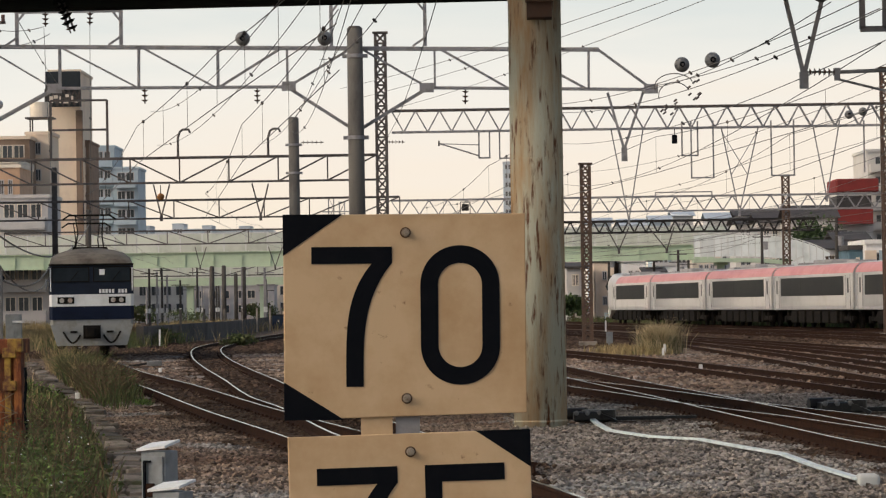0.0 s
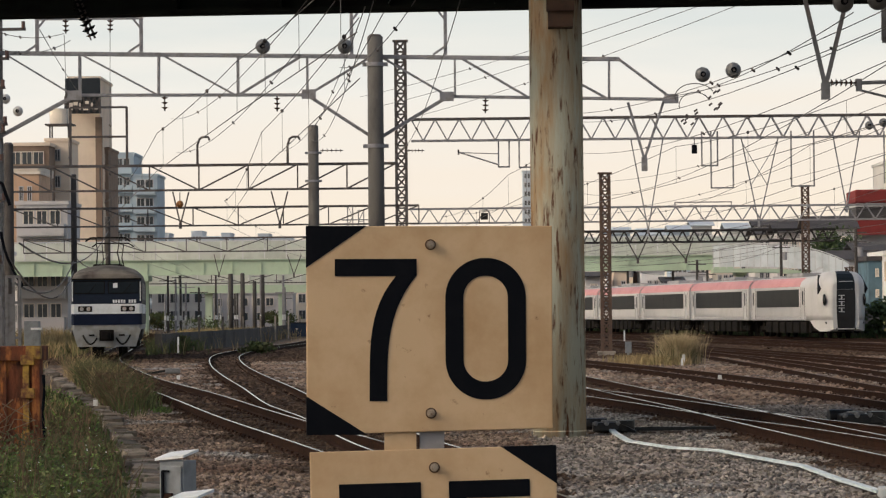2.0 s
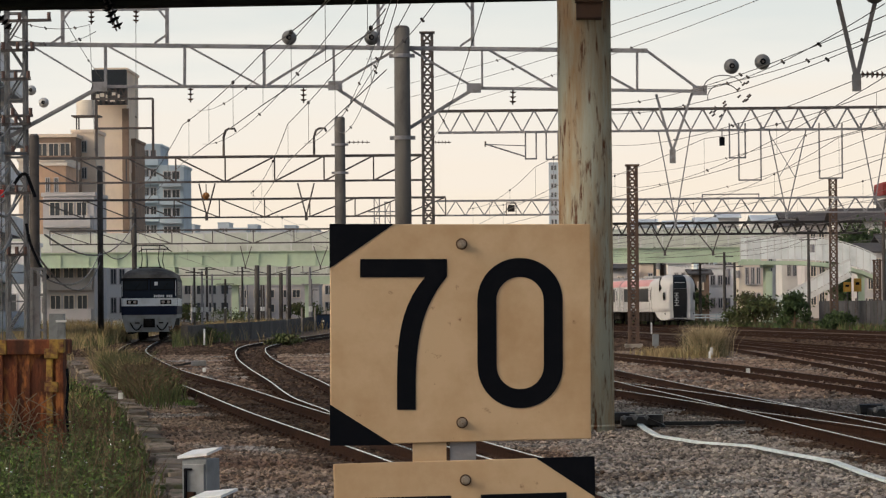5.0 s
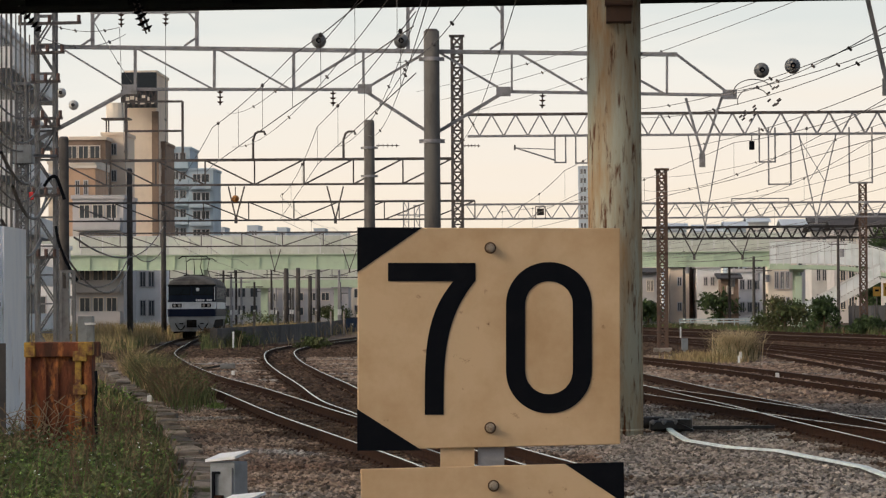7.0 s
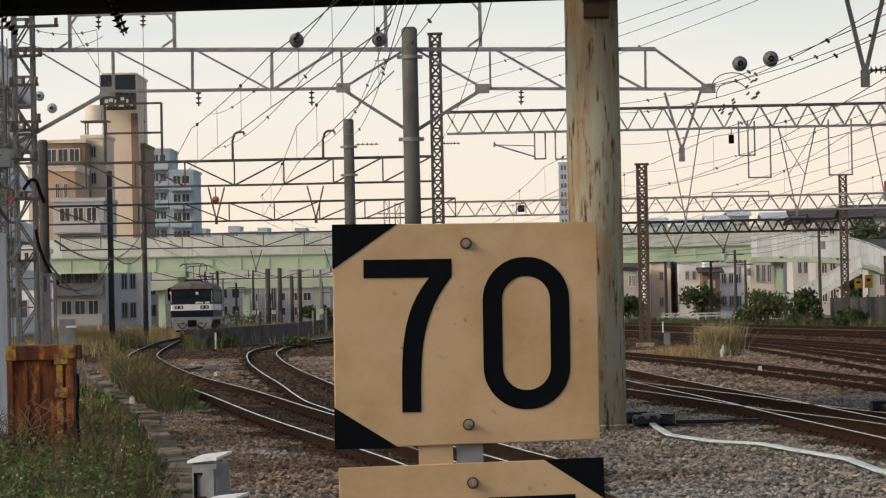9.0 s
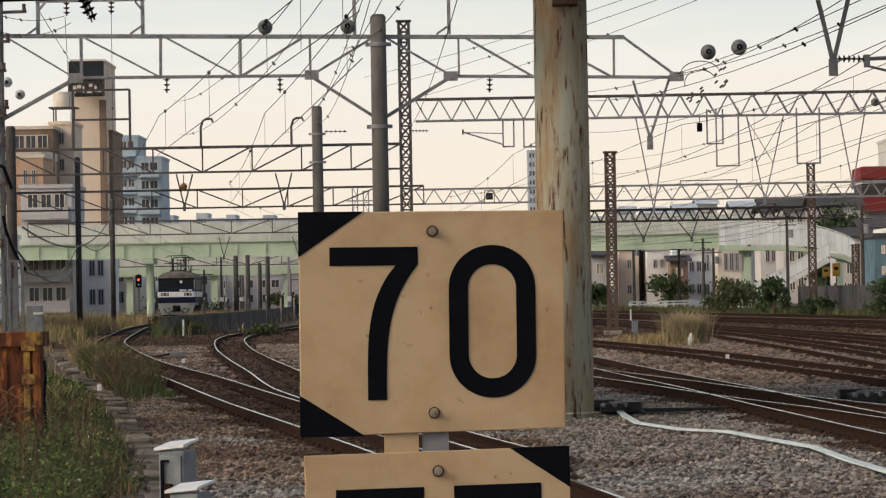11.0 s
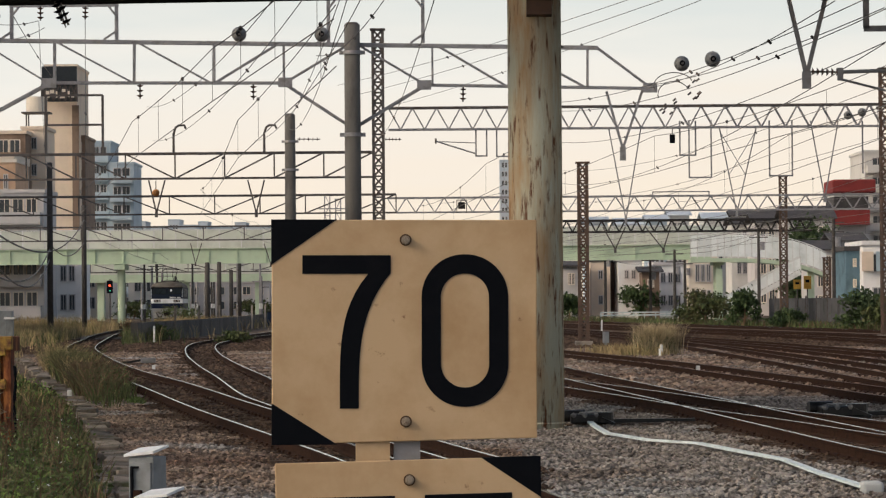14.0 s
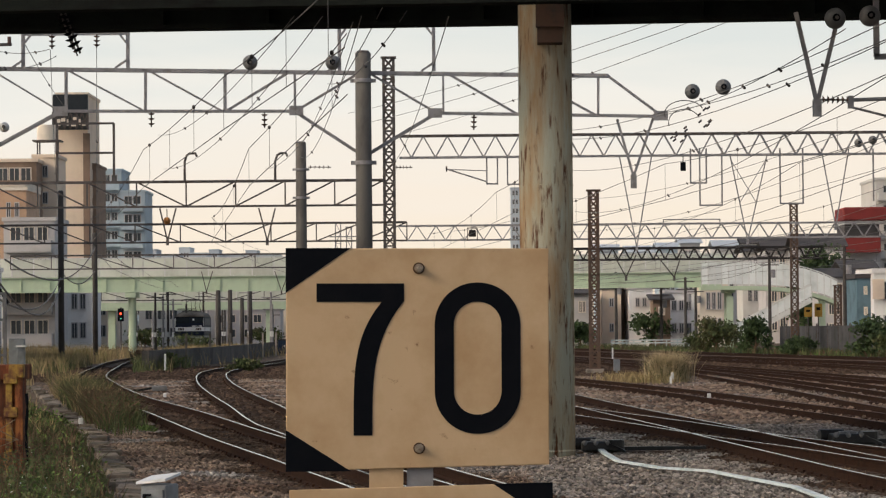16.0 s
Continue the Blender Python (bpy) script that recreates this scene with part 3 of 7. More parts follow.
def locomotive():
    L = 18.2
    o = thing("electric_locomotive", "navy and white electric freight locomotive with raised pantographs", "locomotive")
    hw = 1.45

    def slab(name, z0, z1, mat, inset=0.0, label="", y0=0.0, rake=0.0):
        bm = B()
        c = 0.10
        ring = lambda w, ya, yb, z: [(-w + c, ya, z), (w - c, ya, z), (w, ya + c, z), (w, yb - c, z), (w - c, yb, z), (-w + c, yb, z), (-w, yb - c, z), (-w, ya + c, z)]
        loft(bm, [ring(hw - inset, y0, L - y0, z0), ring(hw - inset, y0 + rake, L - y0 - rake, z1)])
        return part(name, bm, mat, o, label)

    slab("sill_band", 1.12, 1.32, M["loco_skirt"], 0.02, "grey sill band", 0.03)
    slab("lower_body", 1.32, 1.78, M["loco_blue"], 0, "navy blue lower body")
    slab("white_band", 1.78, 2.19, M["loco_white"], -0.004, "broad white band", -0.004)
    up = slab("upper_body", 2.19, 3.24, M["loco_dark"], 0.0, "dark blue-grey upper body", 0.0, 0.16)
    # roof: a low dome rounding down at both ends
    bm = B()
    n = 10
    rings = []
    for y, k in ((0.14, 0.0), (0.22, 0.32), (0.5, 0.62), (1.1, 0.86), (2.2, 1.0), (L - 2.2, 1.0), (L - 1.1, 0.86), (L - 0.5, 0.62), (L - 0.22, 0.32), (L - 0.14, 0.0)):
        r = [(1.44 * math.cos(a) * (0.97 + 0.03 * k), y, 3.24 + 0.03 * k + 0.56 * k * math.sin(a) ** 0.8) for a in (math.pi * j / n for j in range(n + 1))]
        r += [(-1.40, y, 3.20), (1.40, y, 3.20)]
        rings.append(r)
    loft(bm, rings)
    bmesh.ops.recalc_face_normals(bm, faces=bm.faces)
    part("roof", bm, M["loco_roof"], o, "sooty grey-brown domed roof")
    # eaves line
    bm = B()
    box(bm, -1.46, 1.46, 0.08, 0.16, 3.19, 3.25, 0.01)
    part("eaves", bm, M["under"], o)
    # cab windows on the raked front
    for end, sgn in ((0.0, -1), (L, 1)):
        f = lambda z: end - sgn * (0.16 * (z - 2.19) / 1.05)
        for x0, x1 in ((-1.36, -0.08), (0.08, 1.36)):
            bm = B()
            pts = [(x0, f(2.63) + sgn * 0.012, 2.63), (x1, f(2.63) + sgn * 0.012, 2.63), (x1 * 0.985, f(3.13) + sgn * 0.012, 3.13), (x0 * 0.985, f(3.13) + sgn * 0.012, 3.13)]
            back = [(x, y - sgn * 0.05, z) for x, y, z in pts]
            loft(bm, [pts, back])
            bmesh.ops.recalc_face_normals(bm, faces=bm.faces)
            w = part("cab_window", bm, M["loco_glass"], o, "dark cab windscreen")
            bm = B()
            for a, b in zip(pts, pts[1:] + pts[:1]):
                beam(bm, a, b, 0.035, 0.03)
            part("window_frame", bm, M["under"], w)
            bm = B()
            mx = (x0 + x1) / 2
            beam(bm, (mx - 0.05, f(2.60) + sgn * 0.04, 2.60), (mx + 0.28, f(3.0) + sgn * 0.04, 3.0), 0.02)
            part("wiper", bm, M["under"], w)
        bm = B()
        box(bm, 0.28, 0.46, f(2.95) + sgn * 0.016 - 0.01, f(2.95) + sgn * 0.016 + 0.01, 2.84, 3.05)
        part("cab_notice", bm, M["loco_white"], o, "white notice behind the windscreen")
        for s in (-1, 1):
            bm = B()
            y = end + sgn * 0.012
            box(bm, s * 0.88 - 0.29, s * 0.88 + 0.29, y - 0.02, y + 0.02, 1.87, 2.10, 0.015)
            h = part("headlamp_housing", bm, M["under"], o, "recessed lamp panel")
            for k in (-0.14, 0.14):
                bm = B()
                tube(bm, (s * 0.88 + k, y + sgn * 0.015, 1.985), (s * 0.88 + k, y + sgn * 0.035, 1.985), 0.085, 14)
                part("headlamp", bm, M["lamp"], h)
            bm = B()
            tube(bm, (s * 1.40, end + sgn * 0.15, 2.3), (s * 1.40, end + sgn * 0.15, 3.1), 0.02, 6)
            part("handrail", bm, M["loco_white"], o)
        # number, unreadable row of bars
        for k in range(9):
            if k != 5:
                bm = box(B(), 0.30 + k * 0.11 - 0.04, 0.30 + k * 0.11 + 0.04, end + sgn * 0.02 - 0.012, end + sgn * 0.02 + 0.012, 2.23, 2.36)
                part("number_bar", bm, M["loco_white"], o, "pale bar above the white band")
        # skirt, narrowing downwards, with coupler and hoses
        bm = B()
        y = end + sgn * 0.0
        q0 = [(-1.42, y, 1.14), (1.42, y, 1.14), (1.20, y, 0.42), (-1.20, y, 0.42)]
        loft(bm, [q0, [(a, b - sgn * 0.25, c) for a, b, c in q0]])
        bmesh.ops.recalc_face_normals(bm, faces=bm.faces)
        part("skirt", bm, M["loco_skirt"], o, "light grey skirt plate")
        bm = B()
        box(bm, -0.30, 0.30, y - 0.04, y + 0.04, 0.66, 1.12)
        box(bm, -0.16, 0.16, min(y, y + sgn * 0.55), max(y, y + sgn * 0.55), 0.72, 1.02, 0.04)
        box(bm, -0.22, 0.10, min(y + sgn * 0.4, y + sgn * 0.62), max(y + sgn * 0.4, y + sgn * 0.62), 0.70, 1.06, 0.05)
        part("coupler", bm, M["under"], o, "black knuckle coupler")
        for s in (-1, 1):
            bm = B()
            line_tube(bm, [(s * (0.98 - 0.58 * t), y + sgn * (0.05 + 0.2 * math.sin(math.pi * t)), 0.90 - 0.38 * math.sin(math.pi * t * 0.9)) for t in np.linspace(0, 1, 10)], 0.035, 6)
            part("air_hose", bm, M["under"], o)
            bm = B()
            box(bm, s * 0.62 - 0.12, s * 0.62 + 0.12, y + sgn * 0.02 - 0.03, y + sgn * 0.02 + 0.03, 0.86, 0.93)
            part("step", bm, M["under"], o)
    # side louvres and doors
    for s in (-1, 1):
        for k in range(7):
            bm = B()
            yy = 3.0 + k * 1.9
            for j in range(9):
                box(bm, s * 1.452 - 0.012, s * 1.452 + 0.012, yy - 0.7, yy + 0.7, 2.40 + j * 0.08, 2.44 + j * 0.08)
            part("louvre", bm, M["loco_skirt"], o)
        for yy in (1.6, L - 1.6):
            bm = B()
            box(bm, s * 1.452 - 0.01, s * 1.452 + 0.01, yy - 0.35, yy + 0.35, 1.34, 3.1)
            part("cab_door", bm, M["loco_dark"], o)
    for y in (3.2, L / 2, L - 3.2):
        bogie(o, y, 2.5)
    bm = B()
    box(bm, -1.3, 1.3, 1.2, L - 1.2, 0.62, 1.14)
    part("underframe", bm, M["under"], o)
    # pantographs
    for y in (3.6, L - 3.6):
        bm = B()
        for s in (-0.55, 0.55):
            beam(bm, (s, y - 0.8, 3.85), (s, y + 0.8, 3.85), 0.06)
            for u in (-0.6, 0.6):
                tube(bm, (s, y + u, 3.6), (s, y + u, 3.85), 0.07, 8)
        for u in (-0.8, 0.8):
            beam(bm, (-0.6, y + u, 3.85), (0.6, y + u, 3.85), 0.06)
        p = part("pantograph", bm, M["under"], o, "raised dark pantograph")
        for s in (-1, 1):
            bm = beam(B(), (s * 0.5, y + 0.7, 3.88), (s * 0.42, y - 0.75, 4.35), 0.045)
            beam(bm, (s * 0.42, y - 0.78, 4.33), (s * 0.5, y + 0.05, 5.02), 0.035)
            part("pantograph_arm", bm, M["under"], p)
        bm = B()
        line_tube(bm, [(-0.95, y, 4.86), (-0.72, y, 5.02), (0.72, y, 5.02), (0.95, y, 4.86)], 0.035, 6)
        line_tube(bm, [(-0.95, y + 0.3, 4.86), (-0.72, y + 0.3, 5.02), (0.72, y + 0.3, 5.02), (0.95, y + 0.3, 4.86)], 0.03, 6)
        part("collector_strip", bm, M["under"], p)
    for y in np.linspace(5.5, L - 5.5, 5):
        bm = B()
        box(bm, -0.7, 0.7, y - 0.5, y + 0.5, 3.6, 3.84, 0.04)
        part("roof_box", bm, M["loco_roof"], o)
    return o


LOCO = locomotive()


# ---------------------------------------------------------------- express train, six cars
M["train_white"] = material("white_train_paint", (0.54, 0.53, 0.52), 0.4, second=(0.48, 0.47, 0.455), scale=0.8)
M["train_grey"] = material("grey_train_band", (0.42, 0.42, 0.43), 0.4, second=(0.36, 0.36, 0.36), scale=0.8)
M["train_red"] = material("red_roof_edge", (0.60, 0.27, 0.26), 0.45, second=(0.52, 0.20, 0.20), scale=0.8)
M["train_black"] = material("black_front_panel", (0.012, 0.012, 0.014), 0.25)
M["train_glass"] = material("tinted_train_glass", (0.02, 0.02, 0.022), 0.35, second=(0.03, 0.03, 0.03), scale=0.7, spec=0.08)
M["train_roof"] = material("grey_train_roof", (0.35, 0.34, 0.34), 0.7, second=(0.25, 0.24, 0.23), scale=1)


def car_ring(y, k=1.0, top=3.62, bot=1.02, sink=0.0):
    """Cross-section of a car: straight sides, rounded shoulders."""
    w = 1.475 * k
    pts = [(-w * 0.97, y, bot), (w * 0.97, y, bot), (w, y, bot + 0.35), (w, y, 2.9 - sink)]
    n = 6
    for j in range(1, n):
        a = math.pi / 2 * j / n
        pts.append((w - 0.55 * w * (1 - math.cos(a)), y, 2.9 - sink + (top - sink - (2.9 - sink)) * math.sin(a)))
    pts += [(0.45 * w, y, top - sink), (-0.45 * w, y, top - sink)]
    for j in range(n - 1, 0, -1):
        a = math.pi / 2 * j / n
        pts.append((-w + 0.55 * w * (1 - math.cos(a)), y, 2.9 - sink + (top - 2.9) * math.sin(a)))
    pts += [(-w, y, 2.9 - sink), (-w, y, bot + 0.35)]
    return pts


def car(train, y0, L, nose):
    bm = B()
    ya, yb = y0 + 0.25, y0 + L - 0.25
    # set-back, width, roof height, lower edge of the rounded, raised cab
    cab = ((0.0, 0.52, 3.25, 1.02), (0.15, 0.66, 3.46, 1.02), (0.45, 0.80, 3.68, 1.02), (1.0, 0.91, 3.83, 1.02), (1.8, 0.97, 3.85, 1.02), (2.8, 0.995, 3.72, 1.02), (4.0, 1.0, 3.62, 1.02))
    if nose < 0:
        rings = [car_ring(ya + d, k, tp, bt) for d, k, tp, bt in cab] + [car_ring(yb)]
    elif nose > 0:
        rings = [car_ring(ya)] + [car_ring(yb - d, k, tp, bt) for d, k, tp, bt in reversed(cab)]
    else:
        rings = [car_ring(ya), car_ring(yb)]
    loft(bm, rings)
    for f in bm.faces:
        f.smooth = len(f.verts) == 4
    body = part("car_body", bm, M["train_white"], train, "white car body")
    lo, hi = ya + (5.4 if nose < 0 else 0.0), yb - (5.4 if nose > 0 else 0.0)
    for s in (-1, 1):
        # red shoulder along the roof's edge
        bm = B()
        r = []
        for y in (lo, hi):
            seg = []
            for a in (10, 28, 46, 62):
                t = radians(a)
                seg.append((s * (1.475 - 0.55 * 1.475 * (1 - math.cos(t)) + 0.006), y, 2.9 + 0.72 * math.sin(t) + 0.006))
            for a in (62, 46, 28, 10):
                t = radians(a)
                seg.append((s * (1.475 - 0.55 * 1.475 * (1 - math.cos(t)) - 0.02), y, 2.9 + 0.72 * math.sin(t) - 0.02))
            r.append(seg)
        loft(bm, r)
        bmesh.ops.recalc_face_normals(bm, faces=bm.faces)
        part("roof_stripe", bm, M["train_red"], body, "faded red stripe along the roof edge")
        bm = B()
        box(bm, s * 1.476 - 0.006, s * 1.476 + 0.006, ya + (3.7 if nose < 0 else 0), yb - (3.7 if nose > 0 else 0), 1.06, 1.22)
        part("side_band", bm, M["train_grey"], body, "thin grey waist band")
        # doors at the car ends
        doors = []
        if nose >= 0:
            doors.append(ya + 1.1)
        else:
            doors.append(ya + 4.6)
        doors.append(yb - 1.1 if nose <= 0 else yb - 4.6)
        for yd in doors:
            bm = B()
            box(bm, s * 1.477 - 0.008, s * 1.477 + 0.008, yd - 0.48, yd + 0.48, 1.1, 2.95)
            dr = part("door", bm, M["train_white"], body, "white sliding door with a narrow window")
            bm = B()
            for u in (-0.5, 0.5):
                box(bm, s * 1.479 - 0.008, s * 1.479 + 0.008, yd + u - 0.012, yd + u + 0.012, 1.1, 2.95)
            part("door_gap", bm, M["under"], dr)
            bm = B()
            box(bm, s * 1.482 - 0.008, s * 1.482 + 0.008, yd - 0.16, yd + 0.16, 1.95, 2.75)
            part("door_window", bm, M["train_glass"], dr)
        # window ribbon
        w0 = doors[0] + 1.0
        w1 = doors[1] - 1.0
        panes = max(int((w1 - w0) / 2.2), 1)
        for k in range(panes):
            bm = B()
            a = w0 + (w1 - w0) * k / panes
            b = w0 + (w1 - w0) * (k + 1) / panes
            box(bm, s * 1.479 - 0.008, s * 1.479 + 0.008, a + 0.004, b - 0.004, 1.82, 2.86)
            part("window", bm, M["train_glass"], body, "tinted black window pane")
    bm = B()
    box(bm, -1.2, 1.2, ya + 3.6, yb - 3.6, 0.30, 1.02, 0.05)
    part("underfloor_box", bm, M["under"], body, "dark underfloor equipment")
    for k in range(6):
        bm = B()
        yy = ya + 4 + (yb - ya - 8) * (k + 0.5) / 6
        box(bm, -1.38, 1.38, yy - 0.75, yy + 0.75, 0.28, 0.95, 0.04)
        part("equipment_case", bm, M["under"], body)
    for y in (ya + 2.9, yb - 2.9):
        bogie(body, y, 2.1)
    bm = B()
    box(bm, -0.8, 0.8, (ya + yb) / 2 - 2.2, (ya + yb) / 2 + 2.2, 3.60, 3.85, 0.08)
    part("air_conditioner", bm, M["train_roof"], body)
    for k in (-6, 6):
        bm = B()
        box(bm, -0.6, 0.6, (ya + yb) / 2 + k - 1.0, (ya + yb) / 2 + k + 1.0, 3.60, 3.74, 0.05)
        part("roof_vent", bm, M["train_roof"], body)
    if nose == 0:
        bm = B()
        for yy in (ya - 0.15,):
            box(bm, -1.2, 1.2, yy - 0.3, yy + 0.15, 0.9, 3.4)
        part("gangway_bellows", bm, M["under"], body)
    if nose:
        ye, sg = (ya, -1) if nose < 0 else (yb, 1)
        # black panel bending back over the cab into the windscreen
        prof = ((0.42, -0.10, 0.46), (0.62, 0.03, 0.50), (1.3, 0.035, 0.54), (2.2, 0.03, 0.55), (2.8, 0.02, 0.53))
        bm = loft(B(), [[(-w, ye + sg * d, z), (w, ye + sg * d, z), (w, ye + sg * d - sg * 0.3, z), (-w, ye + sg * d - sg * 0.3, z)] for z, d, w in prof])
        bmesh.ops.recalc_face_normals(bm, faces=bm.faces)
        fr = part("front_panel", bm, M["train_black"], body, "glossy black end panel with a pale emblem")
        prof = ((2.82, 0.022, 0.53), (3.24, 0.0, 0.52), (3.48, -0.12, 0.50), (3.70, -0.42, 0.46), (3.86, -0.95, 0.38))
        bm = loft(B(), [[(-w, ye + sg * d, z), (w, ye + sg * d, z), (w * 0.9, ye + sg * d - sg * 0.3, z - 0.1), (-w * 0.9, ye + sg * d - sg * 0.3, z - 0.1)] for z, d, w in prof])
        bmesh.ops.recalc_face_normals(bm, faces=bm.faces)
        part("windscreen", bm, M["loco_glass"], fr, "curved dark cab windscreen")
        bm = loft(B(), [[(-1.475 * k, ye - sg * d, 1.04), (1.475 * k, ye - sg * d, 1.04), (1.43 * k, ye - sg * d, zb), (-1.43 * k, ye - sg * d, zb)] for d, k, zb in ((0.0, 0.52, 0.52), (0.15, 0.66, 0.44), (0.45, 0.80, 0.40), (1.0, 0.91, 0.40), (2.1, 0.97, 0.62), (2.9, 0.99, 0.98))])
        bmesh.ops.recalc_face_normals(bm, faces=bm.faces)
        part("skirt", bm, M["train_white"], fr, "white front skirt")
        for j in range(3):
            bm = box(B(), -0.44, -0.08, ye + sg * 0.042 - 0.006, ye + sg * 0.042 + 0.006, 1.50 + j * 0.36, 1.54 + j * 0.36)
            box(bm, -0.44, -0.08, ye + sg * 0.042 - 0.006, ye + sg * 0.042 + 0.006, 1.72 + j * 0.36, 1.76 + j * 0.36)
            box(bm, -0.30, -0.22, ye + sg * 0.042 - 0.006, ye + sg * 0.042 + 0.006, 1.54 + j * 0.36, 1.72 + j * 0.36)
            part("emblem", bm, M["train_grey"], fr, "pale emblem block")
        for s in (-1, 1):
            bm = B()
            ball(bm, (s * 1.16, ye - sg * 0.40, 2.22), 0.17, 0.55, 1.5, 2.0)
            part("headlamp", bm, M["train_black"], fr, "dark lamp cluster")
            bm = B()
            beam(bm, (s * 0.52, ye + sg * 0.0, 0.52), (s * 1.12, ye - sg * 0.36, 0.92), 0.06, 0.10)
            part("lower_trim", bm, M["train_black"], fr)
            bm = B()
            beam(bm, (s * 1.30, ye - sg * 0.9, 2.70), (s * 1.08, ye - sg * 1.7, 3.50), 0.30, 0.45)
            part("cab_side_window", bm, M["train_glass"], fr, "dark slanting cab side window")
    return body


def express_train():
    t = thing("express_train", "white six-car express train with a faded red roof stripe", "train")
    for k in range(6):
        car(t, k * 20.1, 20.1, -1 if k == 0 else (1 if k == 5 else 0))
    return t


EXPRESS_TRAIN = express_train()



# ---------------------------------------------------------------- overhead line structures
def bar(name, parent, p, q, w, mat, h=None):
    return part(name, beam(B(), p, q, w, h), mat, parent)


def V3(p):
    return Vector(p)


def lattice_mast(name, x, y, w, z1, mat, label, z0=-0.2, pitch=None, leg=None, group="", crossed=True):
    t = thing(name, label, "catenary mast", (x, y, z0), group)
    h, r = z1 - z0, w / 2
    leg = leg or w * 0.16
    for a in (-1, 1):
        for b in (-1, 1):
            bar("leg", t, (a * r, b * r, 0), (a * r, b * r, h), leg, mat)
    n = max(int(h / (pitch or w * 1.05)), 2)
    lace = {s: finish(beam(B(), (s * r, 0, 0), (-s * r, 0, h / n), leg * 0.55), "lacing_bar") for s in (-1, 1)}
    lace[0] = finish(beam(B(), (-r, 0, 0), (r, 0, 0), leg * 0.5), "batten")
    for me in lace.values():
        me.materials.append(mat)
    for b in (-1, 1):
        for axis in (0, 1):
            turn = Matrix.Rotation(radians(90 * axis), 4, "Z")
            for k in range(n):
                s = 1 if k % 2 else -1
                shared("lacing_bar", lace[s], t, turn @ Matrix.Translation((0, b * r, h * k / n)))
                if axis == 0 and crossed:
                    shared("lacing_bar", lace[-s], t, Matrix.Translation((0, b * r * 1.04, h * k / n)))
                if axis == 0:
                    shared("batten", lace[0], t, Matrix.Translation((0, b * r, h * (k + 1) / n)))
    bm = B()
    box(bm, -r - leg, r + leg, -r - leg, r + leg, h - 0.02, h + 0.05)
    part("cap", bm, mat, t)
    bm = B()
    box(bm, -r - 0.2, r + 0.2, -r - 0.2, r + 0.2, -0.15, 0.22, 0.03)
    part("footing", bm, M["concrete"], t)
    return t


def round_pole(x, y, r0, z1, label, mat=None, bands=()):
    t = thing("concrete_pole", label, "pole", (x, y, -0.2))
    bm = B()
    tube(bm, (0, 0, 0), (0, 0, z1 + 0.2), r0 * 1.12, 28, r0)
    for f in bm.faces:
        f.smooth = len(f.verts) == 4
    part("shaft", bm, mat or M["pole"], t)
    bm = B()
    tube(bm, (0, 0, z1 + 0.2), (0, 0, z1 + 0.26), r0 * 1.02, 20, r0 * 0.7)
    part("cap", bm, M["steel_dark"], t)
    for z in bands:
        bm = B()
        tube(bm, (0, 0, z), (0, 0, z + 0.09), r0 * 1.17, 24)
        box(bm, r0 * 1.1, r0 * 1.1 + 0.1, -0.05, 0.05, z, z + 0.09)
        box(bm, -r0 * 1.1 - 0.1, -r0 * 1.1, -0.05, 0.05, z, z + 0.09)
        part("clamp_band", bm, M["steel"], t)
    return t


def insulator_string(name, p, q, n, r, mat, label, category="insulator"):
    t = thing(name, label, category, p, "insulators")
    p, q = V3(p), V3(q)
    d = q - p
    bm = B()
    tube(bm, (0, 0, 0), d, r * 0.22, 8)
    part("rod", bm, M["steel_dark"], t)
    for k in range(n):
        c = d * ((k + 0.6) / (n + 0.2))
        u = d.normalized() * r * 0.22
        bm = B()
        tube(bm, c - u, c + u, r, 12, r * 0.45)
        part("shed", bm, mat, t)
    return t


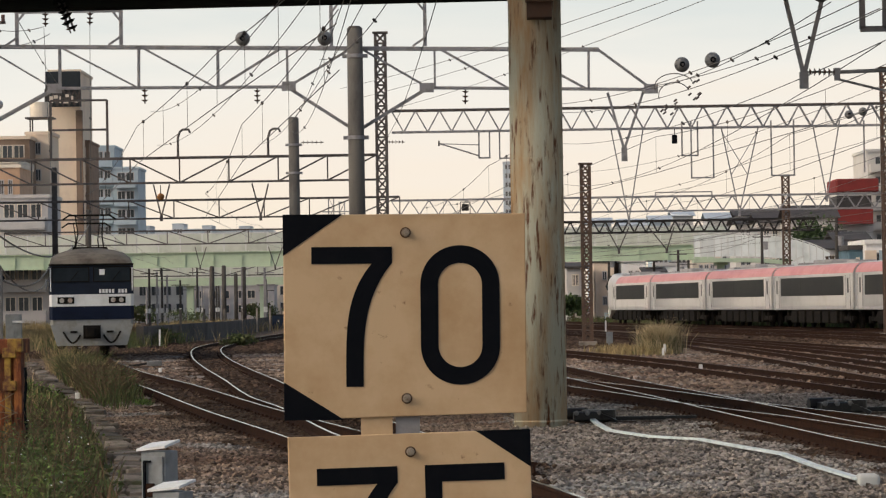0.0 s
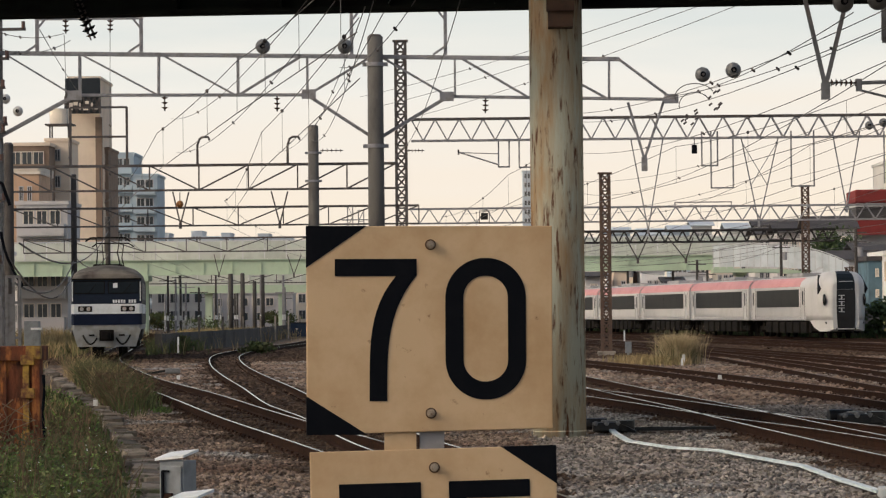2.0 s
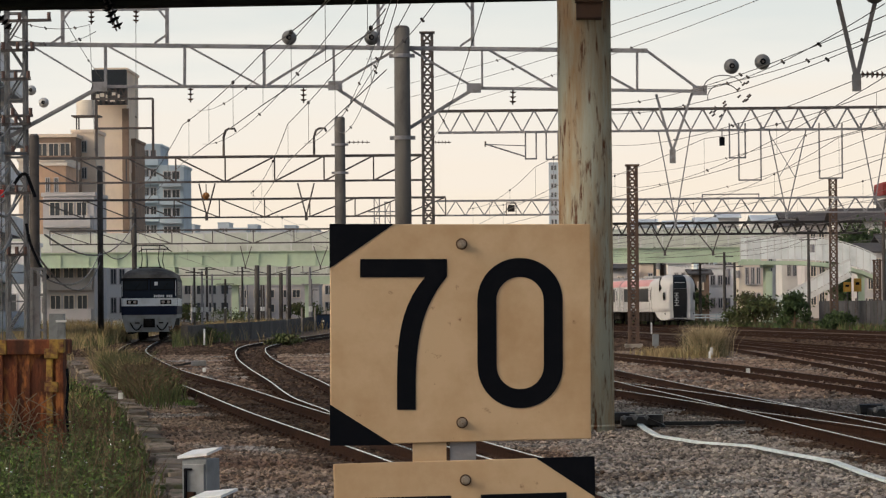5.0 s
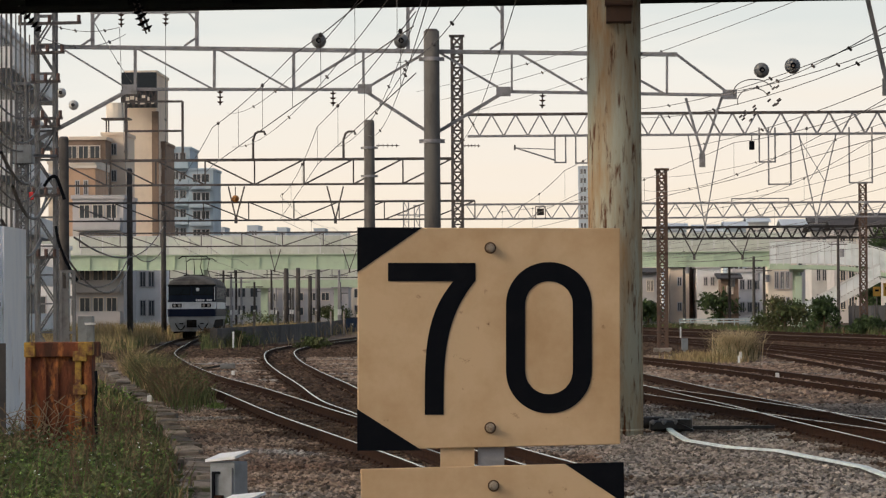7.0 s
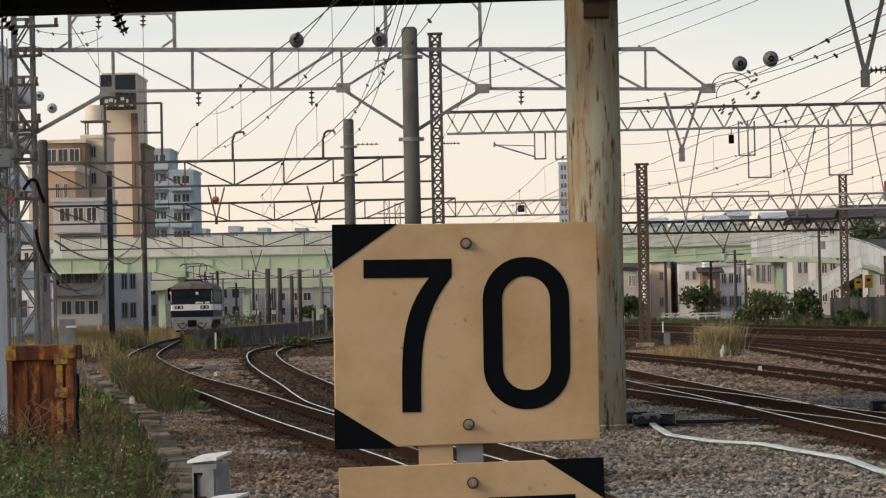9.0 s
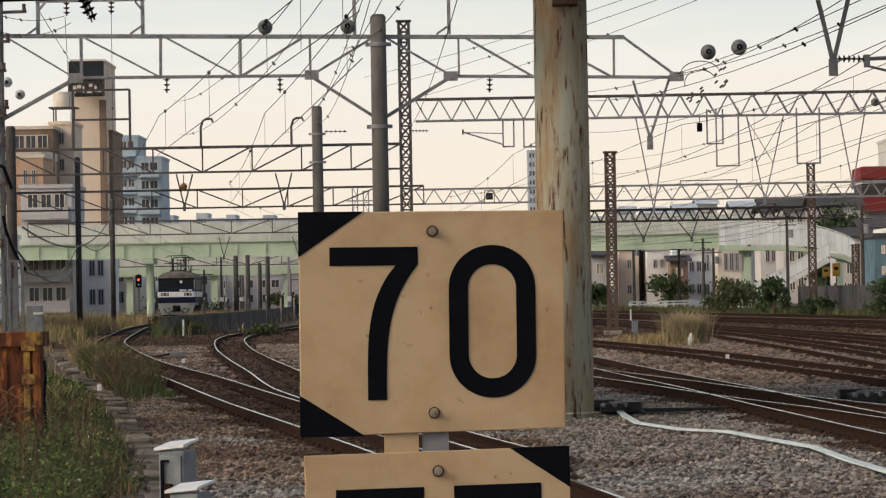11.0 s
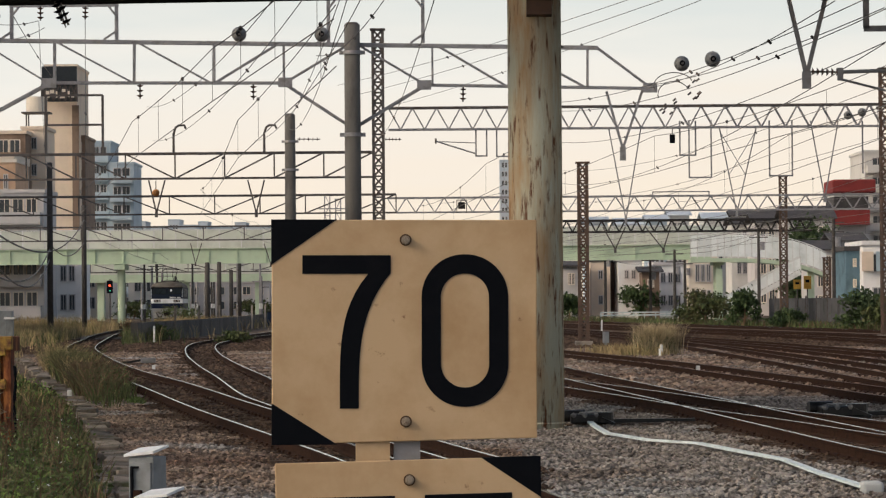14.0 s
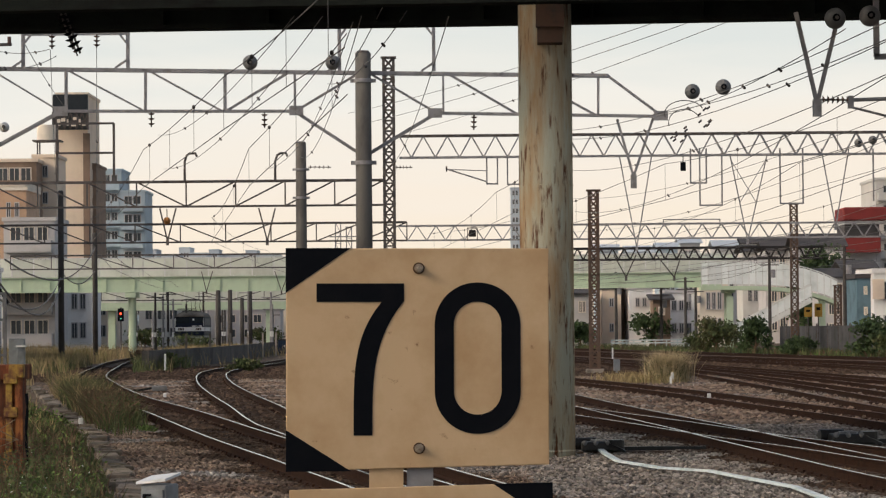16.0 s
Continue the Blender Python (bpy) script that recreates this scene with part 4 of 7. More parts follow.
def gantry_one():
    y = 78.0
    o = V3((-11.32, y, -0.2))
    t = thing("catenary_gantry", "grey galvanized steel portal truss over the tracks", "gantry", o)
    st = M["steel"]
    P = lambda p: V3(p) - o

    for dy in (-0.11, 0.11):
        off = V3((0, dy, 0))
        bar("chord", t, P((-11.54, 78.00, 8.02)) + off, P((3.78, 78.00, 7.71)) + off, 0.06, st, 0.085)
        bar("chord", t, P((-9.34, 78.00, 6.98)) + off, P((-3.60, 78.00, 6.93)) + off, 0.05, st, 0.062)
        bar("chord", t, P((-0.50, 78.00, 6.86)) + off, P((5.08, 78.00, 6.73)) + off, 0.05, st, 0.062)
        for a, b in (((-9.16, 78.00, 7.98), (-9.16, 78.00, 6.99)), ((-7.26, 78.00, 7.93), (-7.27, 78.00, 6.98)), ((-5.36, 78.00, 7.91), (-5.36, 78.00, 6.96)), ((-3.70, 78.00, 7.88), (-3.70, 78.00, 6.95)),
                     ((-0.16, 78.00, 7.80), (-0.16, 78.00, 6.85)), ((1.66, 78.00, 7.76), (1.65, 78.00, 6.81)), ((3.54, 78.00, 7.72), (3.53, 78.00, 6.77))):
            bar("vertical", t, P(a) + off, P(b) + off, 0.05, st)
        for a, b in (((-10.96, 78.00, 7.99), (-9.40, 78.00, 7.03)), ((-9.13, 78.00, 7.96), (-7.32, 78.00, 6.98)), ((-7.17, 78.00, 7.92), (-5.46, 78.00, 6.96)), ((-5.32, 78.00, 6.96), (-3.81, 78.00, 7.88)),
                     ((-3.62, 78.00, 6.97), (-2.15, 78.00, 7.84)), ((-1.95, 78.00, 7.84), (-0.36, 78.00, 6.88)), ((-0.02, 78.00, 7.78), (1.61, 78.00, 6.81)), ((1.77, 78.00, 7.73), (3.48, 78.00, 6.77)),
                     ((3.77, 78.00, 7.71), (5.06, 78.00, 6.73))):
            bar("diagonal", t, P(a) + off, P(b) + off, 0.042, st)
        for a, b in (((-11.52, 78.00, 5.78), (-9.27, 78.00, 6.98)), ((-3.73, 78.00, 6.94), (-2.07, 78.00, 5.84)), ((-2.04, 78.00, 5.84), (-0.32, 78.00, 6.86))):
            bar("knee_brace", t, P(a) + off, P(b) + off, 0.07, st)
    for a in ((-9.27, 78.00, 6.98), (-3.66, 78.00, 6.95), (-2.05, 78.00, 5.84), (-0.36, 78.00, 6.86), (5.01, 78.00, 6.75)):
        bm = B()
        c = P(a)
        box(bm, c.x - 0.17, c.x + 0.17, c.y - 0.22, c.y - 0.205, c.z - 0.13, c.z + 0.10, 0.005)
        part("gusset", bm, st, t)
    for k in range(9):
        a = V3((-11.54, 78.00, 8.02)).lerp(V3((3.78, 78.00, 7.71)), (k + 0.5) / 9) - o
        bar("cross_tie", t, a + V3((0, -0.14, 0)), a + V3((0, 0.14, 0)), 0.05, st)
    # outrigger frames above the top chord
    for x0, x1, zt, zb in ((-10.18, -7.68, 8.84, 8.00), (-2.63, -0.38, 8.97, 7.86)):
        bar("frame_leg", t, V3((x0, y, zb)) - o, V3((x0, y, zt)) - o, 0.085, st)
        bar("frame_leg", t, V3((x1, y, zb)) - o, V3((x1, y, zt)) - o, 0.085, st)
        bar("frame_beam", t, V3((x0 - 0.05, y, zt)) - o, V3((x1 + 0.05, y, zt)) - o, 0.10, st)
        for x, s in ((x0, 1), (x1, -1)):
            bar("knee", t, V3((x, y - 0.06, zt - 0.28)) - o, V3((x + s * 0.22, y - 0.06, zt)) - o, 0.05, st)
            bar("knee", t, V3((x, y - 0.06, zb + 0.2)) - o, V3((x - 0.3, y - 0.06, zb)) - o, 0.05, st)
    # V hanger at the end of the truss
    v = P((4.36, 78.00, 5.30))
    for a in ((3.98, 78.00, 6.67), (4.84, 78.00, 6.69)):
        bar("hanger", t, P(a), v, 0.06, st)
    bm = B()
    box(bm, v.x - 0.07, v.x + 0.07, v.y - 0.06, v.y + 0.06, v.z - 0.28, v.z + 0.05)
    part("hanger_foot", bm, st, t)
    return t


gantry_one()
LEFT_MAST = lattice_mast("lattice_mast", -11.30, 78.0, 0.44, 11.5, M["steel_mid"], "grey galvanized lattice mast hung with cables and boxes", pitch=0.66, leg=0.07, crossed=False)
round_pole(-2.06, 77.6, 0.185, 8.27, "weathered round concrete pole carrying the portal truss", bands=(5.82, 7.77))
for a, b in (((-7.13, 78.00, 6.96), (-7.13, 78.00, 6.58)), ((-4.43, 78.00, 6.91), (-4.43, 78.00, 6.54)), ((0.57, 78.00, 6.81), (0.56, 78.00, 6.45)), ((-8.83, 76.00, 8.66), (-8.66, 76.00, 8.13)), ((-8.31, 77.00, 8.72), (-8.32, 77.00, 8.40)), ((-9.37, 77.00, 8.73), (-9.37, 77.00, 8.38))):
    insulator_string("insulator", a, b, 3, 0.085, M["insulator"], "small dark porcelain insulator string")


def simple_gantry(y, x0, x1, z0, z1, n, mat, label, w=0.09, depth=0.4, name="catenary_gantry", top=None):
    """A portal truss with zigzag webs in two planes; each bar is a piece."""
    t = thing(name, label, "gantry", (x0, y, z0 - 0.0))
    L, h = x1 - x0, z1 - z0
    for dy in (-depth / 2, depth / 2):
        bar("chord", t, (0, dy, 0), (L, dy, 0), w, mat, w)
        bar("chord", t, (0, dy, h), (L, dy, h), w, top or mat, w * 1.2)
        mesh = {}
        for k in range(n):
            a, b = L * k / n, L * (k + 1) / n
            for s, (p, q) in enumerate((((a, dy, h), ((a + b) / 2, dy, 0)), (((a + b) / 2, dy, 0), (b, dy, h)))):
                if s not in mesh:
                    bm = beam(B(), (0, 0, p[2]), (q[0] - p[0], 0, q[2]), w * 0.6)
                    mesh[s] = finish(bm, "web_bar")
                    mesh[s].materials.append(mat)
                shared("web_bar", mesh[s], t, Matrix.Translation((p[0], dy, 0)))
    return t


def panel_gantry(y, x0, x1, z0, z1, n, mat, label, w=0.08):
    """A light portal truss with uprights and long diagonals."""
    t = thing("catenary_gantry", label, "gantry", (x0, y, z0))
    L, h = x1 - x0, z1 - z0
    bar("chord", t, (0, 0, 0), (L, 0, 0), w, mat)
    bar("chord", t, (0, 0, h), (L, 0, h), w * 1.3, mat)
    for k in range(n + 1):
        bar("vertical", t, (L * k / n, 0, 0), (L * k / n, 0, h), w * 0.7, mat)
    for k in range(n):
        a, b = L * k / n, L * (k + 1) / n
        p, q = ((a, 0, h), (b, 0, 0)) if k < n / 2 else ((a, 0, 0), (b, 0, h))
        bar("diagonal", t, p, q, w * 0.75, mat)
    return t


def u_frame(x0, x1, y, zt, zb, mat, w=0.07):
    t = thing("hanger_frame", "thin steel hanger frame below a truss", "hanger frame", (x0, y, zb), "hanger frames")
    bar("upright", t, (0, 0, 0), (0, 0, zt - zb), w, mat)
    bar("upright", t, (x1 - x0, 0, 0), (x1 - x0, 0, zt - zb), w, mat)
    bar("crossbar", t, (-0.03, 0, 0), (x1 - x0 + 0.03, 0, 0), w, mat)
    return t


def v_hanger(a, b, c, mat, w=0.055, cross=False):
    a, b, c = V3(a), V3(b), V3(c)
    t = thing("v_hanger", "V-shaped steel hanger below a truss", "hanger frame", c, "V hangers")
    bar("arm", t, a - c, (0, 0, 0), w, mat)
    bar("arm", t, b - c, (0, 0, 0), w, mat)
    if cross:
        bar("cross_bar", t, (a - c) * 0.95, (b - c) * 0.45, w * 0.6, mat)
        bar("cross_bar", t, (b - c) * 0.95, (a - c) * 0.45, w * 0.6, mat)
    box_bm = B()
    box(box_bm, -w, w, -w, w, -w * 3, w)
    part("foot", box_bm, mat, t)
    return t


M["steel_black"] = material("sooty_black_steel", (0.030, 0.028, 0.028), 0.8, second=(0.045, 0.038, 0.034), scale=4, spec=0.1)
M["pole_dark"] = material("dark_stained_pole", (0.075, 0.066, 0.06), 0.9, second=(0.05, 0.044, 0.04), scale=2.5, bump=0.004)
# second to fourth light portals, receding over the curved tracks
panel_gantry(125, -17.68, -2.54, 6.48, 7.43, 8, M["steel_dark"], "dark light-framed portal truss over the curve", 0.08)
panel_gantry(175, -24.16, -2.36, 6.49, 7.46, 9, M["steel_dark"], "dark portal truss farther along the curve", 0.09)
panel_gantry(225, -30.29, -2.27, 6.08, 7.01, 10, M["steel_dark"], "dark portal truss before the green overpass", 0.09)
panel_gantry(340, -36.36, -9.32, 5.02, 5.96, 8, M["steel_dark"], "dark far portal truss", 0.11)
round_pole(-5.70, 124.7, 0.20, 8.85, "slender round concrete pole", bands=(6.92, 8.00))
for x, y, zt, r, d in ((-22.65, 190, 9.91, 0.16, 0), (-22.31, 205, 7.89, 0.15, 0), (-13.25, 95, 6.71, 0.14, 0),
                    (-18.53, 260, 4.93, 0.18, 0), (-18.94, 280, 5.22, 0.18, 0), (-19.20, 300, 4.74, 0.17, 0), (-20.27, 330, 5.72, 0.17, 0)):
    round_pole(x, y, r, zt, "dark weathered line pole", M["pole_dark"])
# frames standing on the second portal
for x0, x1, y, zb, levels in ((-15.03, -12.86, 125, 7.46, (9.69, 8.56)),):
    t = thing("outrigger_frame", "dark two-level wire frame standing on a truss", "hanger frame", (x0, y, zb))
    for x in (0, x1 - x0):
        bar("upright", t, (x, 0, 0), (x, 0, levels[0] - zb), 0.09, M["steel_dark"])
    for z in levels:
        bar("crossbar", t, (0, 0, z - zb), (x1 - x0, 0, z - zb), 0.08, M["steel_dark"])
for px_x, px_z, yy in ((-10.16, 8.51, 125), (-6.70, 8.49, 125)):
    t = thing("wire_hook", "bent steel wire hook on a truss", "hanger frame", (px_x, yy, 7.43), "wire hooks")
    h = px_z - 7.43
    bm = line_tube(B(), [(0, 0, 0), (0, 0, h * 0.7), (0.08, 0, h * 0.93), (0.2, 0, h), (0.42, 0, h), (0.47, 0, h * 0.88)], 0.05, 6)
    part("hook", bm, M["steel_dark"], t)
for a, b, c in (((-11.12, 125.00, 6.42), (-10.50, 125.00, 6.42), (-10.83, 125.00, 5.17)), ((-7.34, 125.00, 6.40), (-6.71, 125.00, 6.39), (-7.02, 125.00, 5.14)),
                ((-17.17, 225.00, 5.86), (-16.40, 225.00, 5.86), (-16.84, 225.00, 4.46)), ((-12.13, 225.00, 5.82), (-11.16, 225.00, 5.81), (-11.68, 225.00, 4.42))):
    v_hanger(a, b, c, M["steel_dark"])

# the long trusses over the yard
simple_gantry(150, -2.34, 27.42, 9.59, 10.58, 27, M["steel"], "long pale grey truss over the yard tracks", 0.095, 0.3, top=M["steel_dark"])
simple_gantry(205, -3.32, 39.53, 7.30, 8.21, 36, M["steel"], "long pale grey truss over the far yard tracks", 0.10, 0.3)
simple_gantry(250, 8.74, 28.35, 6.93, 7.79, 22, M["steel_black"], "sooty dark truss before the overpass", 0.15, 0.5)
lattice_mast("lattice_mast", -2.81, 150.0, 0.45, 14.18, M["steel_dark"], "dark rusting lattice mast at the end of a truss", leg=0.125)
lattice_mast("lattice_mast", 5.92, 136.0, 0.34, 7.41, M["steel_brown"], "rust-red lattice mast among the yard tracks", leg=0.12)
lattice_mast("lattice_mast", 22.19, 212.0, 0.42, 9.62, M["steel_brown"], "brown lattice mast under the far truss", leg=0.09)
lattice_mast("lattice_mast", 24.99, 212.0, 0.40, 4.33, M["steel_brown"], "short rusty lattice mast by the fence", leg=0.09)
lattice_mast("lattice_mast", 20.43, 150.0, 0.46, 12.20, M["steel_brown"], "brown rusting lattice mast", leg=0.10)
ST = M["steel"]
u_frame(1.66, 2.15, 150, 9.65, 8.36, ST)
u_frame(2.61, 3.16, 150, 9.65, 8.33, ST)
u_frame(11.00, 11.72, 150, 9.90, 8.32, ST)
u_frame(11.39, 12.40, 149.6, 9.90, 7.28, ST)
u_frame(15.06, 16.10, 149.6, 9.86, 7.33, ST)
v_hanger((12.82, 150.00, 9.55), (14.50, 150.00, 9.54), (13.58, 150.00, 5.64), ST, cross=True)
v_hanger((16.99, 150.00, 9.85), (18.26, 150.00, 9.84), (17.62, 150.00, 6.27), ST)
v_hanger((7.74, 150.00, 9.60), (9.22, 150.00, 9.59), (8.50, 150.00, 5.37), ST)
v_hanger((15.63, 250.00, 7.30), (17.57, 250.00, 7.28), (17.00, 250.00, 5.57), M["steel_dark"], 0.09)
v_hanger((12.40, 250.00, 7.33), (14.12, 250.00, 7.32), (13.33, 250.00, 5.60), M["steel_dark"], 0.09)
u_frame(13.30, 16.83, 205, 8.22, 8.47, ST)
t = thing("hanging_box", "small black box hung under a truss", "signal box", (10.66, 150.00, 9.08))
part("case", box(B(), -0.12, 0.12, -0.1, 0.1, -0.2, 0.2, 0.02), M["black"], t)
part("strap", beam(B(), (0, 0, 0.2), (0, 0, 0.5), 0.04), M["steel_dark"], t)
t = thing("roof_post", "steel post standing down from a truss", "hanger frame", (19.37, 150.00, 7.42))
part("post", beam(B(), (0, 0, 0), (0, 0, 2.4), 0.07), ST, t)

t = thing("registration_arm", "slender grey cantilever arm below a truss", "catenary arm", (-0.18, 149.8, 9.05))
part("tube", tube(B(), (0, 0, 0), (1.85, 0, -0.60), 0.035, 8), ST, t)
part("tube", tube(B(), (0.1, 0, -0.02), (1.85, 0, -0.10), 0.022, 8), ST, t)
part("stub", tube(B(), (0, 0, -0.12), (0, 0, 0.12), 0.04, 8), M["steel_dark"], t)
insulator_string("insulator", (-2.55, 149.8, 9.15), (-1.75, 149.8, 9.14), 5, 0.09, M["insulator"], "brown porcelain strut insulator beside a lattice mast")
insulator_string("insulator", (-5.43, 124.6, 7.93), (-4.55, 124.6, 7.92), 5, 0.075, M["insulator"], "brown porcelain insulator string beside a pole")
t = thing("truss_lantern", "small dark caged fitting standing on a truss", "signal box", (1.34, 204.7, 7.50))
part("case", box(B(), -0.22, 0.22, -0.15, 0.15, 0.0, 0.42, 0.03), M["steel_black"], t)
for u in (-0.3, 0.3):
    part("cage_post", beam(B(), (u, 0, -0.25), (u, 0, 0.55), 0.05), M["steel_dark"], t)
part("cage_rail", beam(B(), (-0.33, 0, 0.55), (0.33, 0, 0.55), 0.05), M["steel_dark"], t)
for x, zt in ((-11.9, 13.1), (-10.75, 12.6)):
    lattice_mast("lattice_mast", x, 345.0, 0.55, zt, M["steel"], "pale grey lattice mast far along the tracks", pitch=1.1, leg=0.10, crossed=False)
t = thing("mast_yoke", "pale grey crossarm joining two far lattice masts", "catenary arm", (-11.9, 344.6, 11.6))
for z in (0, -1.6):
    part("arm", beam(B(), (-0.9, 0, z), (2.1, 0, z), 0.12), ST, t)
o = thing("equipment_hut", "low dark blue equipment hut beside the retaining wall", "hut", (-13.9, 262, -0.2))
part("body", box(B(), 0, 1.5, 0, 1.2, 0.1, 1.18, 0.03), material("dark_blue_painted_steel", (0.012, 0.022, 0.045), 0.6, second=(0.02, 0.03, 0.05), scale=3, spec=0.15), o)
part("roof", box(B(), -0.06, 1.56, -0.06, 1.26, 1.18, 1.26, 0.02), M["steel_black"], o)
part("base", box(B(), -0.05, 1.55, -0.05, 1.25, -0.05, 0.1), M["concrete"], o)
part("lamp", tube(B(), (0.5, -0.02, 0.72), (0.5, -0.06, 0.72), 0.06, 12), M["insulator_pale"], o)

# arm hanging from the bridge, with a horizontal insulator and registration arm
v_hanger((4.94, 46.60, 6.17), (5.56, 46.60, 6.16), (5.23, 46.60, 4.86), ST, 0.06)
insulator_string("insulator", (5.28, 46.60, 4.92), (5.71, 46.60, 4.91), 6, 0.06, M["insulator"], "ribbed brown porcelain strut insulator")
t = thing("registration_arm", "grey steel registration arm", "catenary arm", (5.71, 46.60, 4.91))
part("tube", tube(B(), (0, 0, 0), (1.6, 0, 0.04), 0.028, 8), ST, t)
part("tube", tube(B(), (0, 0, -0.1), (1.3, 0.2, -0.42), 0.018, 8), ST, t)
part("clip", box(B(), -0.04, 0.04, -0.04, 0.04, -0.12, 0.06), ST, t)
u_frame(6.06, 6.39, 46.4, 6.38, 5.51, ST, 0.08)


# ---------------------------------------------------------------- wires
def wire(name, pts, r, label, group="overhead wires"):
    bm = line_tube(B(), pts, r, 5)
    o = solid(name, bm, M["wire"], label, "wire", group)
    return o


def catenary(ctrl, ys, zc, zm, shift=0.0, r=0.009, y0=None, y1=None):
    """Contact wire, messenger wire and droppers above a track."""
    line = smooth_line(ctrl, 2.0)
    X = lambda y: float(np.interp(y, [p[1] for p in line], [p[0] for p in line])) + shift
    cp, mp = [], []
    for a, b in zip(ys, ys[1:]):
        n = 10
        for k in range(n + (b == ys[-1])):
            t = k / n
            y = a + (b - a) * t
            sag = 4 * t * (1 - t)
            x = X(a) + (X(b) - X(a)) * t
            cp.append((x, y, zc))
            mp.append((x, y, zm - (zm - zc) * (0.35 if b - a > 40 else 0.08) * sag))
    wire("contact_wire", cp, r, "dark copper contact wire above a track")
    wire("messenger_wire", mp, r, "dark sagging messenger wire above a track")
    for i in range(1, len(cp) - 1):
        if i % 3 == 1 and 40 < cp[i][1] < 240 and mp[i][2] - cp[i][2] > 0.05:
            bm = line_tube(B(), [cp[i], mp[i]], 0.0045, 4)
            solid("dropper", bm, M["wire"], "thin dropper between two overhead wires", "wire", "droppers")
            if i % 2 == 1:
                bm = ball(B(), (0, 0, 0), 0.035, 1, 1, 1.2, 8)
                solid("wire_clamp", bm, M["steel_dark"], "small dark clamp on a wire", "clamp", "wire clamps", at=mp[i])


SUP = [40, 56, 78, 125, 175, 225, 280, 340, 420]
catenary(MAIN, SUP, 5.15, 6.05)
catenary(BRANCH, [48, 78, 125, 175, 225, 280, 340], 5.15, 6.05, 0.05)
catenary(CROSS_P, [78, 105, 150], 5.15, 6.1)
catenary(YARD_A, [49, 90, 150], 5.2, 6.2)
catenary(YARD_B, [32, 90, 150, 205], 5.2, 6.2)
catenary(YARD_D, [52, 100, 150, 205], 5.2, 6.2)
catenary(YARD_E, [52, 100, 150, 205, 250], 5.2, 6.2)
catenary(YARD_F, [62, 110, 150, 205, 250], 5.2, 6.2)
catenary(EXPRESS, [60, 105, 150, 205, 250, 300, 350], 5.2, 6.2)


def AXL(px, y):
    """Sideways place of the left edge's things, by their bearing."""
    return y * math.tan(radians(-9.06 + px * 0.00988))


def PXL(px, py, y):
    return (AXL(px, y), y, 1.68 + y * (563 - py) / 5800)


def span(p, q, sag, r=0.008, label="dark overhead feeder wire", n=14):
    p, q = V3(p), V3(q)
    pts = [p.lerp(q, k / n) - V3((0, 0, 4 * sag * (k / n) * (1 - k / n))) for k in range(n + 1)]
    return wire("feeder_wire", pts, r, label)


# feeders from the bridge to the first portal and on
for a, b, s in (((-2.19, 46.00, 6.12), (-11.17, 125.00, 9.23), 0.5), ((-1.79, 46.00, 6.11), (-10.96, 125.00, 7.93), 0.6), 
                ((-1.24, 46.00, 6.11), (-5.77, 125.00, 8.37), 0.7), ((-0.92, 46.00, 6.27), (-7.07, 125.00, 7.91), 0.6), ((-0.60, 46.00, 6.18), (-2.92, 78.00, 7.58), 0.3),
                ((-0.01, 46.00, 6.10), (-3.04, 150.00, 9.37), 0.8), ((-1.36, 46.00, 6.03), (-5.66, 125.00, 8.87), 0.2),
                ((-9.41, 77.00, 8.35), (-22.76, 190.00, 9.91), 1.4), ((-8.32, 77.00, 8.40), (-22.19, 205.00, 7.71), 0.9),
                ((-7.80, 60.00, 6.99), (-22.73, 200.00, 14.84), 0.3), ((-8.43, 70.00, 7.62), (-8.90, 60.00, 6.79), 0.25), ((-11.15, 77.00, 8.50), (-9.41, 77.00, 8.38), 0.15),
                ((5.72, 42.00, 5.64), (3.18, 90.00, 7.14), 0.3), ((5.96, 42.00, 5.50), (3.35, 95.00, 7.20), 0.4), ((6.24, 42.00, 5.20), (4.22, 120.00, 7.52), 0.5), ((6.13, 45.00, 5.19), (5.26, 150.00, 7.16), 0.8),
                ((5.99, 44.00, 5.59), (4.85, 76.00, 6.67), 0.15), ((5.33, 44.00, 5.69), (4.85, 77.00, 6.67), 0.2), ((6.21, 56.00, 7.85), (-3.73, 120.00, 9.66), 0.2), ((6.70, 56.00, 7.84), (-3.32, 120.00, 9.24), 0.2), ((7.33, 58.00, 8.04), (-1.73, 125.00, 9.22), 0.2),
                ((10.19, 75.00, 6.03), (6.66, 190.00, 7.80), 0.8), ((9.52, 70.00, 6.23), (6.32, 180.00, 8.88), 0.6), ((12.22, 90.00, 6.13), (7.52, 200.00, 7.60), 0.4), ((27.12, 200.00, 8.46), (10.48, 280.00, 5.39), 0.8), ((24.08, 200.00, 7.45), (10.86, 290.00, 6.02), 0.7), ((16.28, 120.00, 6.37), (14.23, 260.00, 6.65), 0.5)):
    span(a, b, s)
    n = 5
    for k in range(1, n):
        if (k * 7 + int(s * 100)) % 3:
            u = k / n
            q = V3(a).lerp(V3(b), u) - V3((0, 0, 4 * s * u * (1 - u)))
            solid("wire_clamp", tube(B(), (-0.02, 0.03, 0.02), (0.02, -0.03, -0.03), 0.022, 8), M["steel_dark"], "small dark clamp on a wire", "clamp", "wire clamps", at=q)
